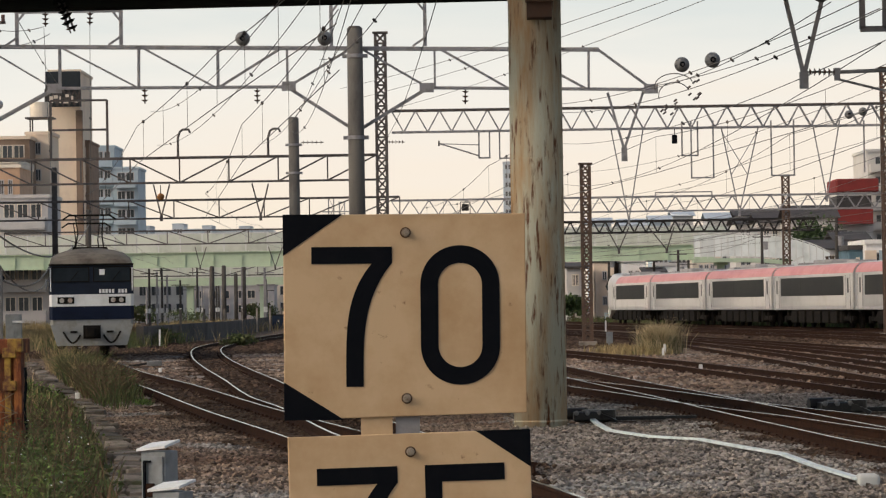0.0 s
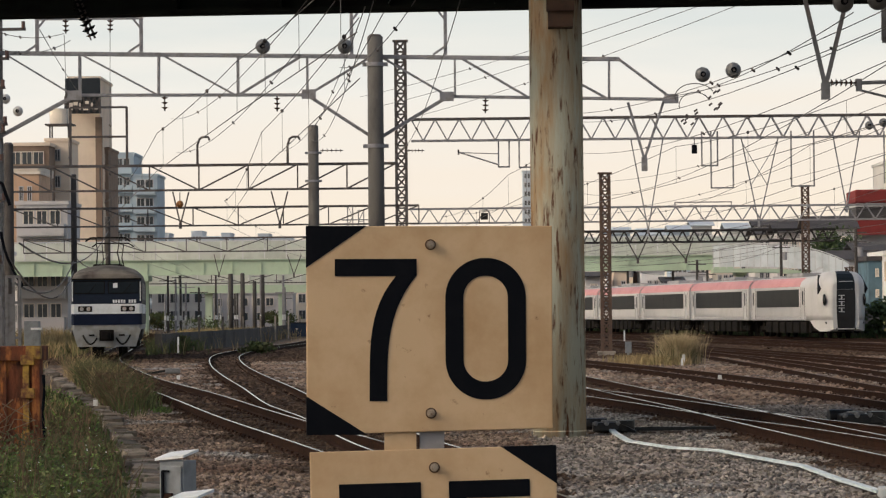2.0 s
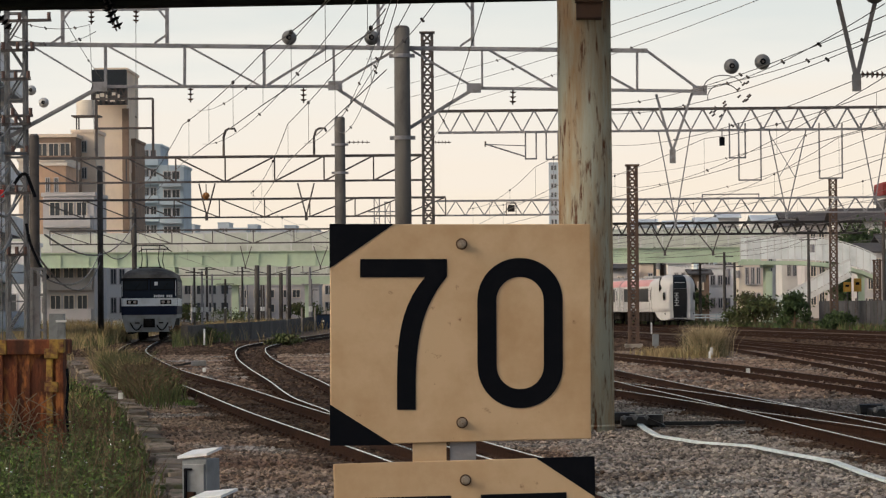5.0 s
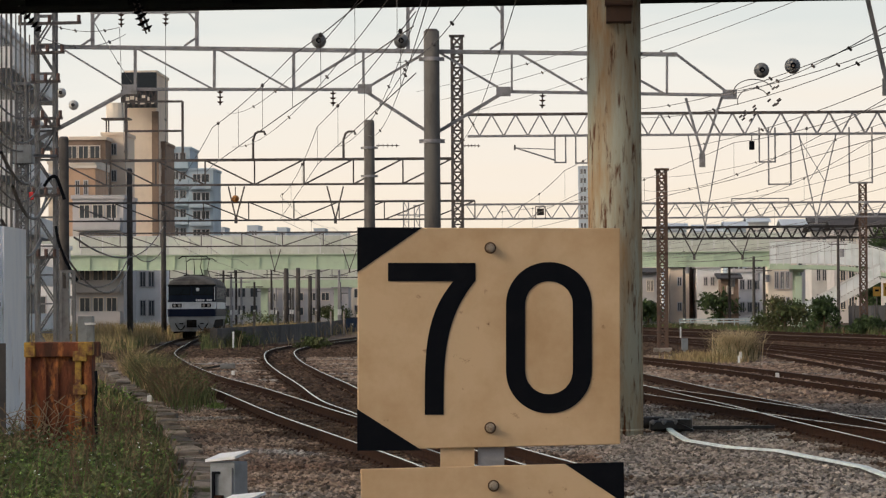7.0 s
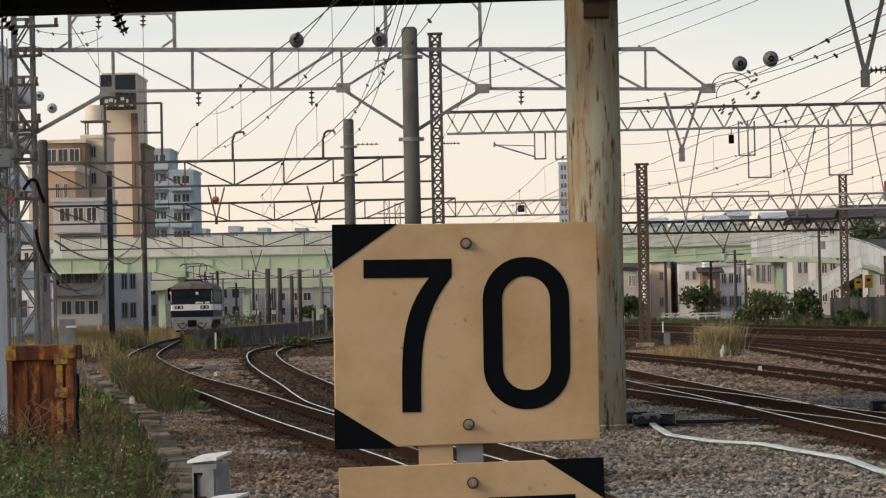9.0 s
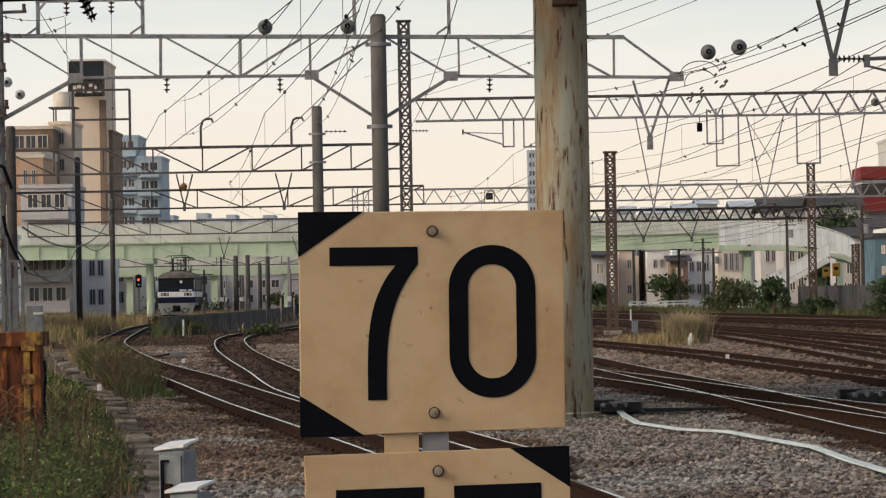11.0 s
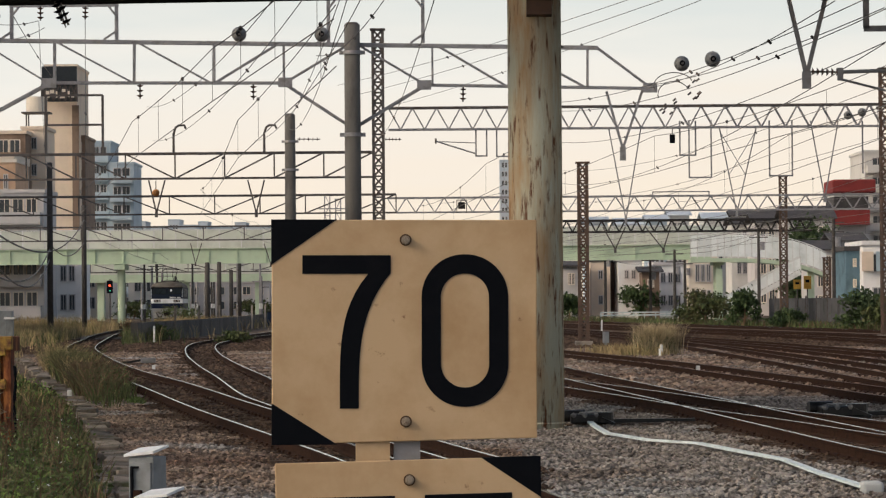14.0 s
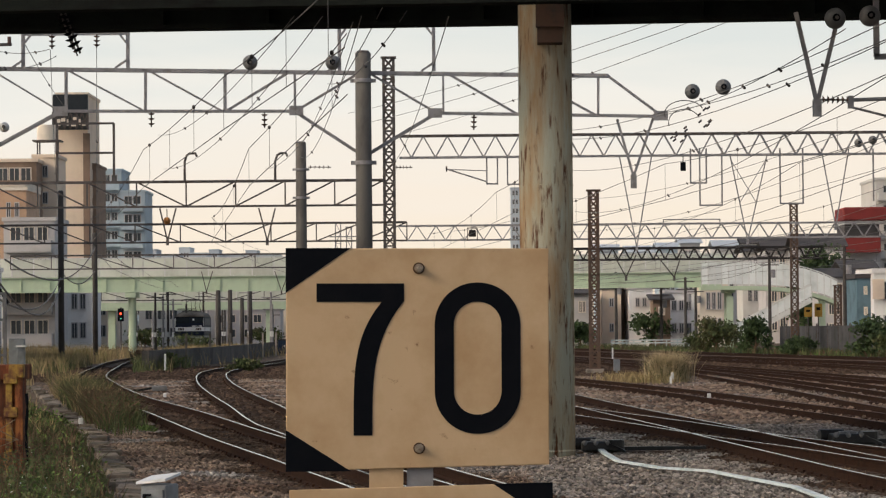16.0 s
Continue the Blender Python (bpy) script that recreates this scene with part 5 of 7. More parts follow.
# slack cables beside the left mast
for a, b, s in (((-11.26, 80.00, 2.67), (-22.68, 190.00, 4.92), 1.0), ((-11.33, 80.00, 3.36), (-22.69, 190.00, 4.33), 1.4), ((-22.68, 190.00, 5.31), (-22.31, 205.00, 5.58), 0.8), ((-12.95, 95.00, 3.83), (-22.30, 205.00, 7.00), 1.2),
                ((-7.77, 50.00, 3.60), (-11.31, 78.00, 4.40), 0.5), ((-7.94, 50.00, 4.12), (-11.50, 78.00, 5.07), 0.4), ((-7.94, 50.00, 3.08), (-11.45, 78.00, 3.45), 0.5), ((-7.77, 50.00, 2.73), (-11.56, 78.00, 2.78), 0.4)):
    span(a, b, s, 0.03, "slack black cable beside a mast")
bm = line_tube(B(), [V3((-11.07, 76.00, 4.59)) + V3((0.06 * k, 0, 0.24 * math.sin(k * 0.42) if k < 5 else 0.24 * math.sin(2.1) - 0.17 * (k - 5))) for k in range(9)], 0.04, 8)
solid("black_hose", bm, M["black"], "thick black cable hose looped at the mast", "cable")
bm = line_tube(B(), [V3((-10.80, 76.00, 3.67)) + V3((0.015 * k + 0.006 * k * k, 0, -0.16 * k)) for k in range(9)], 0.035, 8)
solid("black_hose", bm, M["black"], "thick black cable hose down the mast", "cable")
# arms, fittings and small insulators crowded on the left mast
MX = -11.30
for k, (z, w0, w1) in enumerate(((8.53, -0.6, 0.9), (7.83, -0.3, 0.5), (7.14, -0.3, 0.4), (6.26, -0.5, 0.45), (6.07, -0.3, 0.4), (5.36, -0.4, 0.35), (4.43, -0.3, 0.4), (2.96, -0.2, 0.3))):
    t = part("mast_arm", beam(B(), (w0, 0, 0), (w1, 0, 0.02), 0.09, 0.07), M["steel_dark"], LEFT_MAST, "short dark steel arm with fittings")
    t.location = (0, -0.4, z + 0.2)
    for u in (w0 + 0.05, (w0 + w1) / 2, w1 - 0.05):
        part("fitting", tube(B(), (u, -0.05, 0.03), (u, -0.05, 0.20), 0.045, 8), M["insulator"], t)
for k in range(7):
    y = 60 + 3 * k
    p = V3((AXL(6 + 8 * k, y), y, 9.5 - 0.2 * k))
    q = V3((AXL(2 + 9 * k, y), y, 0.3))
    span(p, q, 0.0, 0.016 + 0.006 * (k % 3), "dark vertical cable beside the mast", 4)
for k in range(9):
    a, b = V3(PXL(-20, 130 + 36 * k, 55)), V3(PXL(62 + 6 * (k % 3), 165 + 34 * k, 77))
    span(a, b, 0.25 + 0.12 * (k % 3), 0.018, "slack dark cable to the mast")
lattice_mast("lattice_mast", -10.67, 70.0, 0.22, 6.55, M["steel_mid"], "slim grey lattice mast crowded with cables", leg=0.045)
t = thing("red_tag", "small red tag on a cable", "tag", (-11.08, 74.00, 4.30))
part("tag", box(B(), -0.07, 0.07, -0.03, 0.03, -0.09, 0.09, 0.02), material("red_tag_plastic", (0.5, 0.03, 0.03), 0.6), t)
# black insulators hanging from the bridge at the left
for a, b in (((-5.71, 48.00, 6.38), (-5.53, 48.00, 5.85)), ((-5.65, 48.00, 6.38), (-5.43, 48.00, 5.79)), ((-7.52, 49.00, 6.28), (-7.18, 49.00, 5.89))):
    insulator_string("insulator", a, b, 6, 0.075, M["black"], "black ribbed insulator string under the bridge")


def tension_balls(p, r, towards):
    """A round line weight with its end fitting."""
    t = thing("line_float", "round grey ball fitting on an overhead wire", "wire ball", p, "wire balls")
    bm = ball(B(), (0, 0, 0), r, n=18)
    for f in bm.faces:
        f.smooth = True
    part("ball", bm, M["insulator_pale"] if p[0] < -10 else M["ball_grey"], t)
    d = (V3(towards) - V3(p)).normalized()
    part("fitting", tube(B(), (0, -r * 0.8, 0), (0, -r * 1.15, 0), r * 0.36, 12), M["black"], t)
    part("collar", tube(B(), -d * r * 1.25, d * r * 1.25, r * 0.18, 8), M["steel_dark"], t)
    return t


M["ball_grey"] = material("dull_grey_ball", (0.17, 0.17, 0.17), 0.6, second=(0.11, 0.11, 0.11), scale=5)
for p, r, q in (((-4.64, 76.00, 7.94), 0.175, (-2.38, 50.00, 6.50)), ((-2.72, 76.00, 7.92), 0.175, (-1.09, 50.00, 6.58)), ((5.19, 70.00, 6.74), 0.165, (5.72, 42.00, 5.64)), ((5.85, 70.00, 6.83), 0.17, (5.72, 42.00, 5.64)),
                ((5.43, 46.00, 6.02), 0.15, (5.61, 42.00, 6.02)), ((5.92, 46.00, 6.05), 0.15, (5.84, 42.00, 6.01)), ((14.97, 120.00, 8.41), 0.16, (13.32, 100.00, 8.20)), ((15.49, 120.00, 8.51), 0.16, (13.32, 100.00, 8.20)),
                ((-15.42, 110.00, 9.05), 0.17, (-18.61, 150.00, 9.74)), ((-15.00, 110.00, 8.63), 0.17, (-18.61, 150.00, 9.74))):
    tension_balls(p, r, q)
t = thing("orange_ball", "dull orange round marker on a wire", "wire ball", (-10.76, 124.00, 5.91))
part("ball", ball(B(), (0, 0, 0), 0.14, n=14), material("dull_orange", (0.30, 0.13, 0.04), 0.6), t)
part("stem", tube(B(), (0, 0, 0.1), (0, 0, 0.45), 0.02, 6), M["steel_dark"], t)
# knots of clamps where the feeders meet the truss end
for k in range(16):
    p = V3((5.31, 77.00, 6.26)).lerp(V3((5.56, 70.00, 6.26)), random.random()) + V3((random.uniform(-0.25, 0.25), 0, random.uniform(-0.25, 0.2)))
    t = thing("wire_clamp", "small dark clamp on a wire", "clamp", p, "wire clamps")
    part("clamp", tube(B(), (-0.035, 0, -0.02), (0.035, 0, 0.04), 0.022, 8), M["steel_dark"], t)
for a in (0, 1):
    bm = line_tube(B(), [V3((5.30, 74.00, 6.53)) + V3((0.45 * math.cos(u) * (1 - 0.2 * a), 0, 0.30 * math.sin(u) - 0.2 * a)) for u in np.linspace(0.4, 3.4, 14)], 0.012, 5)
    solid("jumper_wire", bm, M["wire"], "curved jumper wire between clamps", "wire", "overhead wires")

# far line poles crowding the view under the overpass
rng = np.random.default_rng(12)
for k in range(22):
    y = rng.uniform(310, 430)
    px = rng.uniform(225, 480)
    x = y * (px - 784) / 5800
    h = rng.uniform(4.2, 6.5)
    t = thing("far_line_pole", "thin grey line pole far along the tracks", "pole", (x, y, -0.2), "far line poles")
    m = M["pole_dark"] if k % 2 else M["steel"]
    part("shaft", tube(B(), (0, 0, 0), (0, 0, h), 0.13, 8, 0.10), m, t)
    part("cross_arm", beam(B(), (-0.9, 0, h - 0.5), (0.9, 0, h - 0.5), 0.09), m, t)
    part("marker", box(B(), -0.12, 0.12, -0.16, -0.13, 1.4, 1.9), M["white_paint"], t)
# utility poles by the right-hand houses
for px, y, zt in ((1075, 300, 7.2), (1198, 292, 6.4), (1155, 305, 6.0), (1347, 285, 8.4), (1480, 245, 8.0), (1216, 318, 6.5)):
    x = y * (px - 784) / 5800
    t = thing("utility_pole", "grey utility pole with crossarms by the houses", "pole", (x, y, -0.2), "utility poles")
    part("shaft", tube(B(), (0, 0, 0), (0, 0, zt), 0.16, 10, 0.11), M["pole_dark"], t)
    for z in (zt - 0.4, zt - 1.1):
        part("cross_arm", beam(B(), (-0.8, 0, z), (0.8, 0, z), 0.09), M["steel_dark"], t)
    part("transformer", tube(B(), (0.3, -0.1, zt - 2.2), (0.3, -0.1, zt - 1.5), 0.22, 10), M["steel"], t)
for a, b in (((14.2, 300, 6.6), (27.6, 285, 8.0)), ((14.4, 300, 5.9), (27.4, 285, 7.3)), ((27.6, 285, 8.0), (29.4, 245, 7.6)), ((20.9, 292, 5.9), (27.6, 285, 7.2)), ((19.5, 305, 5.2), (14.2, 300, 6.1))):
    span(a, b, 0.5, 0.016, "slack black service cable between poles")



# ---------------------------------------------------------------- green overpass with its stair
def overpass():
    y = 300.0
    x0, x1 = -62.22, 24.79
    zb, zt, zp = 5.42, 6.76, 8.47
    o = thing("overpass", "pale green girder footbridge with light screens on round piers", "bridge", (x0, y, -0.2))
    L = x1 - x0
    z = lambda v: v + 0.2
    bm = B()
    box(bm, 0, L, -0.15, 0.15, z(zb), z(zt))
    g = part("girder", bm, M["green_girder"], o, "pale green plate girder")
    for zz in (zb, zt):
        part("flange", box(B(), 0, L, -0.35, 0.35, z(zz) - 0.035, z(zz) + 0.035), M["green_girder"], g)
    k = 2.0
    me = None
    while k < L:
        if me is None:
            me = finish(box(B(), -0.04, 0.04, -0.3, -0.1, z(zb), z(zt)), "stiffener")
            me.materials.append(M["green_girder"])
        shared("stiffener", me, g, Matrix.Translation((k, 0, 0)))
        k += 2.6
    bm = B()
    box(bm, 0, L, 0.2, 4.0, z(zt) - 0.2, z(zt))
    part("deck", bm, M["concrete"], o)
    pan = finish(box(B(), -0.93, 0.93, -0.03, 0.03, 0, zp - zt - 0.12), "screen_panel")
    pan.materials.append(M["green_screen"])
    post = finish(box(B(), -0.05, 0.05, -0.06, 0.06, 0, zp - zt), "screen_post")
    post.materials.append(M["white_paint"])
    for yy in (-0.3, 3.9):
        k = 1.0
        while k < L:
            shared("screen_panel", pan, o, Matrix.Translation((k, yy, z(zt) + 0.1)))
            shared("screen_post", post, o, Matrix.Translation((k + 1.0, yy, z(zt) + 0.04)))
            k += 2.0
        bm = box(B(), 0, L, yy - 0.05, yy + 0.05, z(zp), z(zp) + 0.08)
        part("top_rail", bm, M["white_paint"], o)
    for x in (-29.39, -46.72, 0.86, 25.43):
        bm = tube(B(), (x - x0, 1.5, 0), (x - x0, 1.5, z(zb) - 0.5), 0.36, 20)
        part("pier", bm, M["green_girder"], o, "pale green round pier")
        bm = box(B(), x - x0 - 0.5, x - x0 + 0.5, -0.3, 3.4, z(zb) - 0.55, z(zb) - 0.04, 0.05)
        part("pier_head", bm, M["green_girder"], o)
    return o


overpass()


M["white_mesh"] = material("white_mesh_screen", (0.80, 0.82, 0.81), 0.7, second=(0.66, 0.69, 0.67), scale=0.9, vary=0.10)


def stair_bridge():
    """The white railed landing and stair at the overpass's end."""
    y = 297.0
    xa, xb = 22.65, 35.0
    o = thing("footbridge_stair", "white railed bridge end with a stair going down", "stair", (xa, y, -0.2))
    z = lambda v: v + 0.2
    zd = 5.11
    L = xb - xa
    bm = B()
    pts = []
    n = 10
    for k in range(n + 1):
        t = k / n
        pts.append([(L * t, 0, z(zd) - 1.5 * t ** 4), (L * t, 3, z(zd) - 1.5 * t ** 4), (L * t, 3, z(zd) + 0.35 - 1.5 * t ** 4), (L * t, 0, z(zd) + 0.35 - 1.5 * t ** 4)])
    loft(bm, pts)
    part("deck_beam", bm, M["green_girder"], o, "pale green deck beam")
    hgt = 2.25
    for k in range(n * 2):
        t0, t1 = k / (2 * n), (k + 1) / (2 * n)
        zz = lambda t: z(zd) + 0.35 - 1.5 * t ** 4
        top = lambda t: hgt * (1 - 0.15 * max(t - 0.6, 0) / 0.4)
        bm = B()
        q = [(L * t0 + 0.04, -0.05, zz(t0) + 0.15), (L * t1 - 0.04, -0.05, zz(t1) + 0.15), (L * t1 - 0.04, -0.05, zz(t1) + top(t1) * 0.95), (L * t0 + 0.04, -0.05, zz(t0) + top(t0) * 0.95)]
        loft(bm, [q, [(a, b + 0.04, c) for a, b, c in q]])
        part("mesh_panel", bm, M["white_mesh"], o, "white mesh screen panel")
        bar("screen_post", o, (L * t0, -0.05, zz(t0)), (L * t0, -0.05, zz(t0) + top(t0)), 0.08, M["white_paint"])
        bar("handrail", o, (L * t0, -0.05, zz(t0) + top(t0)), (L * t1, -0.05, zz(t1) + top(t1)), 0.09, M["white_paint"])
    # stair flight, coming down towards the tracks
    s0, s1 = V3((32.28, 294.00, 4.21)) - V3((xa, y, -0.2)), V3((25.66, 294.00, 0.72)) - V3((xa, y, -0.2))
    steps = 22
    for k in range(steps):
        p = s0.lerp(s1, (k + 0.5) / steps)
        bm = box(B(), p.x - 0.2, p.x + 0.2, p.y, p.y + 1.8, p.z - 0.06, p.z + 0.04)
        part("step", bm, M["concrete"], o)
    for dy in (0, 1.8):
        bar("stringer", o, s0 + V3((0, dy, -0.1)), s1 + V3((0, dy, -0.1)), 0.10, M["white_paint"], 0.45)
        bar("handrail", o, s0 + V3((0, dy, 1.3)), s1 + V3((0, dy, 1.3)), 0.10, M["white_paint"])
        for k in range(12):
            p = s0.lerp(s1, k / 11) + V3((0, dy, 0))
            bar("baluster", o, p, p + V3((0, 0, 1.3)), 0.07, M["white_paint"])
            if k < 11:
                q = s0.lerp(s1, (k + 1) / 11) + V3((0, dy, 0))
                bm = loft(B(), [[p + V3((0.05, 0, 0.25)), q + V3((0.0, 0, 0.25)), q + V3((0, 0, 1.2)), p + V3((0.05, 0, 1.2))], [p + V3((0.05, 0.03, 0.25)), q + V3((0.0, 0.03, 0.25)), q + V3((0, 0.03, 1.2)), p + V3((0.05, 0.03, 1.2))]])
                part("mesh_panel", bm, M["white_mesh"], o)
    for x in (25.28, 33.63):
        bm = box(B(), x - xa - 0.3, x - xa + 0.3, 0.6, 1.3, 0, z(zd) - 0.6)
        part("pier", bm, M["green_girder"], o)
    return o


stair_bridge()


def second_bridge():
    y = 380.0
    x0, x1 = -43.45, 7.65
    zb, zt = 4.25, 5.17
    o = thing("far_bridge", "low pale green girder bridge behind the overpass", "bridge", (x0, y, -0.2))
    bm = box(B(), 0, x1 - x0, 0, 3, zb + 0.2, zt + 0.2)
    part("girder", bm, M["green_girder"], o)
    bm = box(B(), 0, x1 - x0, 0, 0.1, zt + 0.2, zt + 1.5)
    part("parapet", bm, M["green_screen"], o)
    for k in range(0, int(x1 - x0), 2):
        bar("parapet_post", o, (k + 0.5, -0.05, zt + 0.2), (k + 0.5, -0.05, zt + 1.55), 0.09, M["white_paint"])
    for x in (-29.71, -21.20, -39.54):
        bm = box(B(), x - x0 - 0.4, x - x0 + 0.4, 0.8, 2.0, 0, zb + 0.2)
        part("pier", bm, M["green_girder"], o)


second_bridge()

# ---------------------------------------------------------------- buildings round the yard
WALLS = {
    "beige": material("beige_render", (0.76, 0.63, 0.50), 0.85, second=(0.66, 0.54, 0.43), scale=0.25, bump=0.01, bump_scale=4),
    "cream": material("cream_render", (0.74, 0.66, 0.56), 0.85, second=(0.64, 0.57, 0.48), scale=0.3, bump=0.01, bump_scale=4),
    "grey": material("grey_render", (0.55, 0.52, 0.51), 0.85, second=(0.45, 0.43, 0.42), scale=0.3, bump=0.01, bump_scale=4),
    "brick": material("orange_brown_tile", (0.56, 0.37, 0.25), 0.8, second=(0.46, 0.30, 0.20), scale=0.8, bump=0.01, bump_scale=6),
    "bluegrey": material("blue_grey_cladding", (0.42, 0.50, 0.56), 0.75, second=(0.34, 0.41, 0.46), scale=0.2, bump=0.01, bump_scale=3),
    "white": material("white_render", (0.60, 0.58, 0.55), 0.8, second=(0.52, 0.50, 0.47), scale=0.4, bump=0.01, bump_scale=4),
    "red": material("red_metal_roof", (0.22, 0.035, 0.032), 0.8, second=(0.16, 0.03, 0.028), scale=0.6, bump=0.01, bump_scale=4),
    "dark": material("dark_tile_roof", (0.075, 0.068, 0.068), 0.8, second=(0.05, 0.047, 0.047), scale=0.6, bump=0.02, bump_scale=5),
    "teal": material("blue_green_siding", (0.12, 0.20, 0.25), 0.75, second=(0.08, 0.13, 0.16), scale=0.7, bump=0.01, bump_scale=4),
    "brown": material("brown_siding", (0.25, 0.175, 0.13), 0.8, second=(0.18, 0.125, 0.09), scale=0.5, bump=0.01, bump_scale=4),
    "bright": material("bright_white_render", (0.84, 0.82, 0.80), 0.8, second=(0.74, 0.71, 0.68), scale=0.5, bump=0.01, bump_scale=4),
    # distance haze put into the base colour, pale and bluish
    "hazy": material("haze_tinted_far_wall", (0.50, 0.55, 0.60), 0.9, second=(0.45, 0.50, 0.55), scale=0.05),
}
PANE = glass("window_pane", (0.06, 0.065, 0.07), 0.15)


def building(name, label, x0, x1, y, depth, z1, wall, rows, cols, roof="flat", roof_mat=None, balcony=False, z0=-0.2, win=(0.55, 0.5), margin=0.5, pane_mat=None):
    """A block with recessed-looking windows of its own, roof slab or gable, and balconies where it has them."""
    o = thing(name, label, "building", (x0, y, z0))
    W, H = x1 - x0, z1 - z0
    bm = box(B(), 0, W, 0, depth, 0, H)
    part("wall", bm, WALLS[wall], o)
    rm = WALLS[roof_mat] if roof_mat else WALLS[wall]
    if roof == "flat":
        part("roof", box(B(), -0.15, W + 0.15, -0.15, depth + 0.15, H, H + 0.35), rm, o)
    elif roof == "gable":
        bm = B()
        g = min(W, 8) * 0.28
        loft(bm, [[(-0.4, -0.5, H), (W + 0.4, -0.5, H), (W + 0.4, -0.5, H + 0.15), (-0.4, -0.5, H + 0.15)], [(-0.4, depth / 2, H + g), (W + 0.4, depth / 2, H + g), (W + 0.4, depth / 2, H + g + 0.15), (-0.4, depth / 2, H + g + 0.15)],
                  [(-0.4, depth + 0.5, H), (W + 0.4, depth + 0.5, H), (W + 0.4, depth + 0.5, H + 0.15), (-0.4, depth + 0.5, H + 0.15)]])
        bmesh.ops.recalc_face_normals(bm, faces=bm.faces)
        part("roof", bm, rm, o)
    if rows and cols:
        cw, rh = (W - 2 * margin) / cols, (H - 0.8) / rows
        ww, wh = cw * win[0], rh * win[1]
        bm = box(B(), -ww / 2, ww / 2, -0.03, 0.03, -wh / 2, wh / 2)
        pane = finish(bm, "pane")
        pane.materials.append(pane_mat or PANE)
        bm = B()
        f = 0.09
        box(bm, -ww / 2 - f, ww / 2 + f, -0.10, 0.03, wh / 2, wh / 2 + f)
        box(bm, -ww / 2 - f, ww / 2 + f, -0.14, 0.03, -wh / 2 - f, -wh / 2)
        box(bm, -ww / 2 - f, -ww / 2, -0.10, 0.03, -wh / 2, wh / 2)
        box(bm, ww / 2, ww / 2 + f, -0.10, 0.03, -wh / 2, wh / 2)
        box(bm, -0.03, 0.03, -0.07, 0.03, -wh / 2, wh / 2)
        frame_me = finish(bm, "window")
        frame_me.materials.append(WALLS["cream"] if wall in ("grey", "brown", "teal") else WALLS["grey"])
        for r in range(rows):
            for c in range(cols):
                cx, cz = margin + cw * (c + 0.5), 0.6 + rh * (r + 0.55)
                w = shared("window", frame_me, o, Matrix.Translation((cx, -0.02, cz)))
                shared("pane", pane, w, Matrix.Translation((0, -0.015, 0)))
        if balcony:
            for r in range(rows):
                bm = B()
                zz = 0.6 + rh * r + rh * 0.08
                box(bm, 0.2, W - 0.2, -1.2, 0.0, zz - 0.12, zz + 0.06)
                box(bm, 0.2, W - 0.2, -1.25, -1.15, zz, zz + rh * 0.36)
                box(bm, 0.2, 0.3, -1.2, 0, zz, zz + rh * 0.36)
                box(bm, W - 0.3, W - 0.2, -1.2, 0, zz, zz + rh * 0.36)
                part("balcony", bm, WALLS[wall], o)
    return o


# left of the tracks
building("apartment_tower", "tall beige apartment tower with brown strips", -50.53, -46.53, 420, 14, 32.23, "beige", 0, 0)
o = thing("tower_strip", "brown vertical tile strip on the tower", "building", (-47.07, 419.4, -0.2))
part("panel", box(B(), 0, 0.85, 0, 0.5, 0, 27.50), WALLS["brown"], o)
o = thing("roof_billboard", "dark rooftop billboard on an open lattice frame", "billboard", (-50.64, 417, 27.68))
wb, hb = 4.458, 4.458
part("board", box(B(), 0, wb, 0, 0.5, hb * 0.48, hb, 0.04), material("dark_slate_board", (0.022, 0.028, 0.035), 0.6), o)
for k in range(6):
    bar("lattice_bar", o, (wb * k / 6, 0, 0), (wb * (k + 1) / 6, 0, hb * 0.48), 0.16, M["steel_dark"])
    bar("lattice_bar", o, (wb * (k + 1) / 6, 0, 0), (wb * k / 6, 0, hb * 0.48), 0.16, M["steel_dark"])
for k in range(4):
    bar("lattice_post", o, (wb * k / 3, 0, 0), (wb * k / 3, 0, hb * 0.5), 0.2, M["steel_dark"])
bar("lattice_rail", o, (0, 0, hb * 0.24), (wb, 0, hb * 0.24), 0.16, M["steel_dark"])
part("backing", box(B(), 0, wb, 0.6, 1.2, 0, hb * 0.48), material("dark_board_frame", (0.05, 0.055, 0.06), 0.7), o)
for k, (u, v, w, h) in enumerate(((0.12, 0.10, 0.10, 0.28), (0.24, 0.22, 0.12, 0.14), (0.40, 0.10, 0.05, 0.26), (0.52, 0.08, 0.14, 0.10), (0.58, 0.26, 0.10, 0.12), (0.74, 0.12, 0.06, 0.24), (0.84, 0.10, 0.09, 0.12))):
    part("pale_shape", box(B(), wb * u, wb * (u + w), -0.12, -0.04, hb * v, hb * (v + h * 0.7)), WALLS["cream"], o, "pale weathered shape on the board")
building("apartment_block", "slim beige apartment block beside the tower", -47.08, -46.05, 425, 12, 23.37, "brown", 10, 1)
building("apartment_block", "beige tiled apartment block with water tank", -47.55, -42.97, 330, 12, 16.59, "cream", 5, 3, balcony=True, win=(0.75, 0.6))
building("apartment_block", "orange brown tiled apartment block", -43.89, -41.24, 318, 10, 15.60, "brick", 4, 2, win=(0.35, 0.35), roof_mat="cream")
building("apartment_block", "upper storeys of a pale apartment block", -49.52, -43.65, 345, 10, 19.78, "brown", 6, 4, win=(0.8, 0.6), roof_mat="beige", balcony=True)
building("apartment_block", "grey stepped apartment block with balconies", -41.69, -36.93, 305, 10, 12.17, "grey", 4, 3, balcony=True, win=(0.7, 0.62))
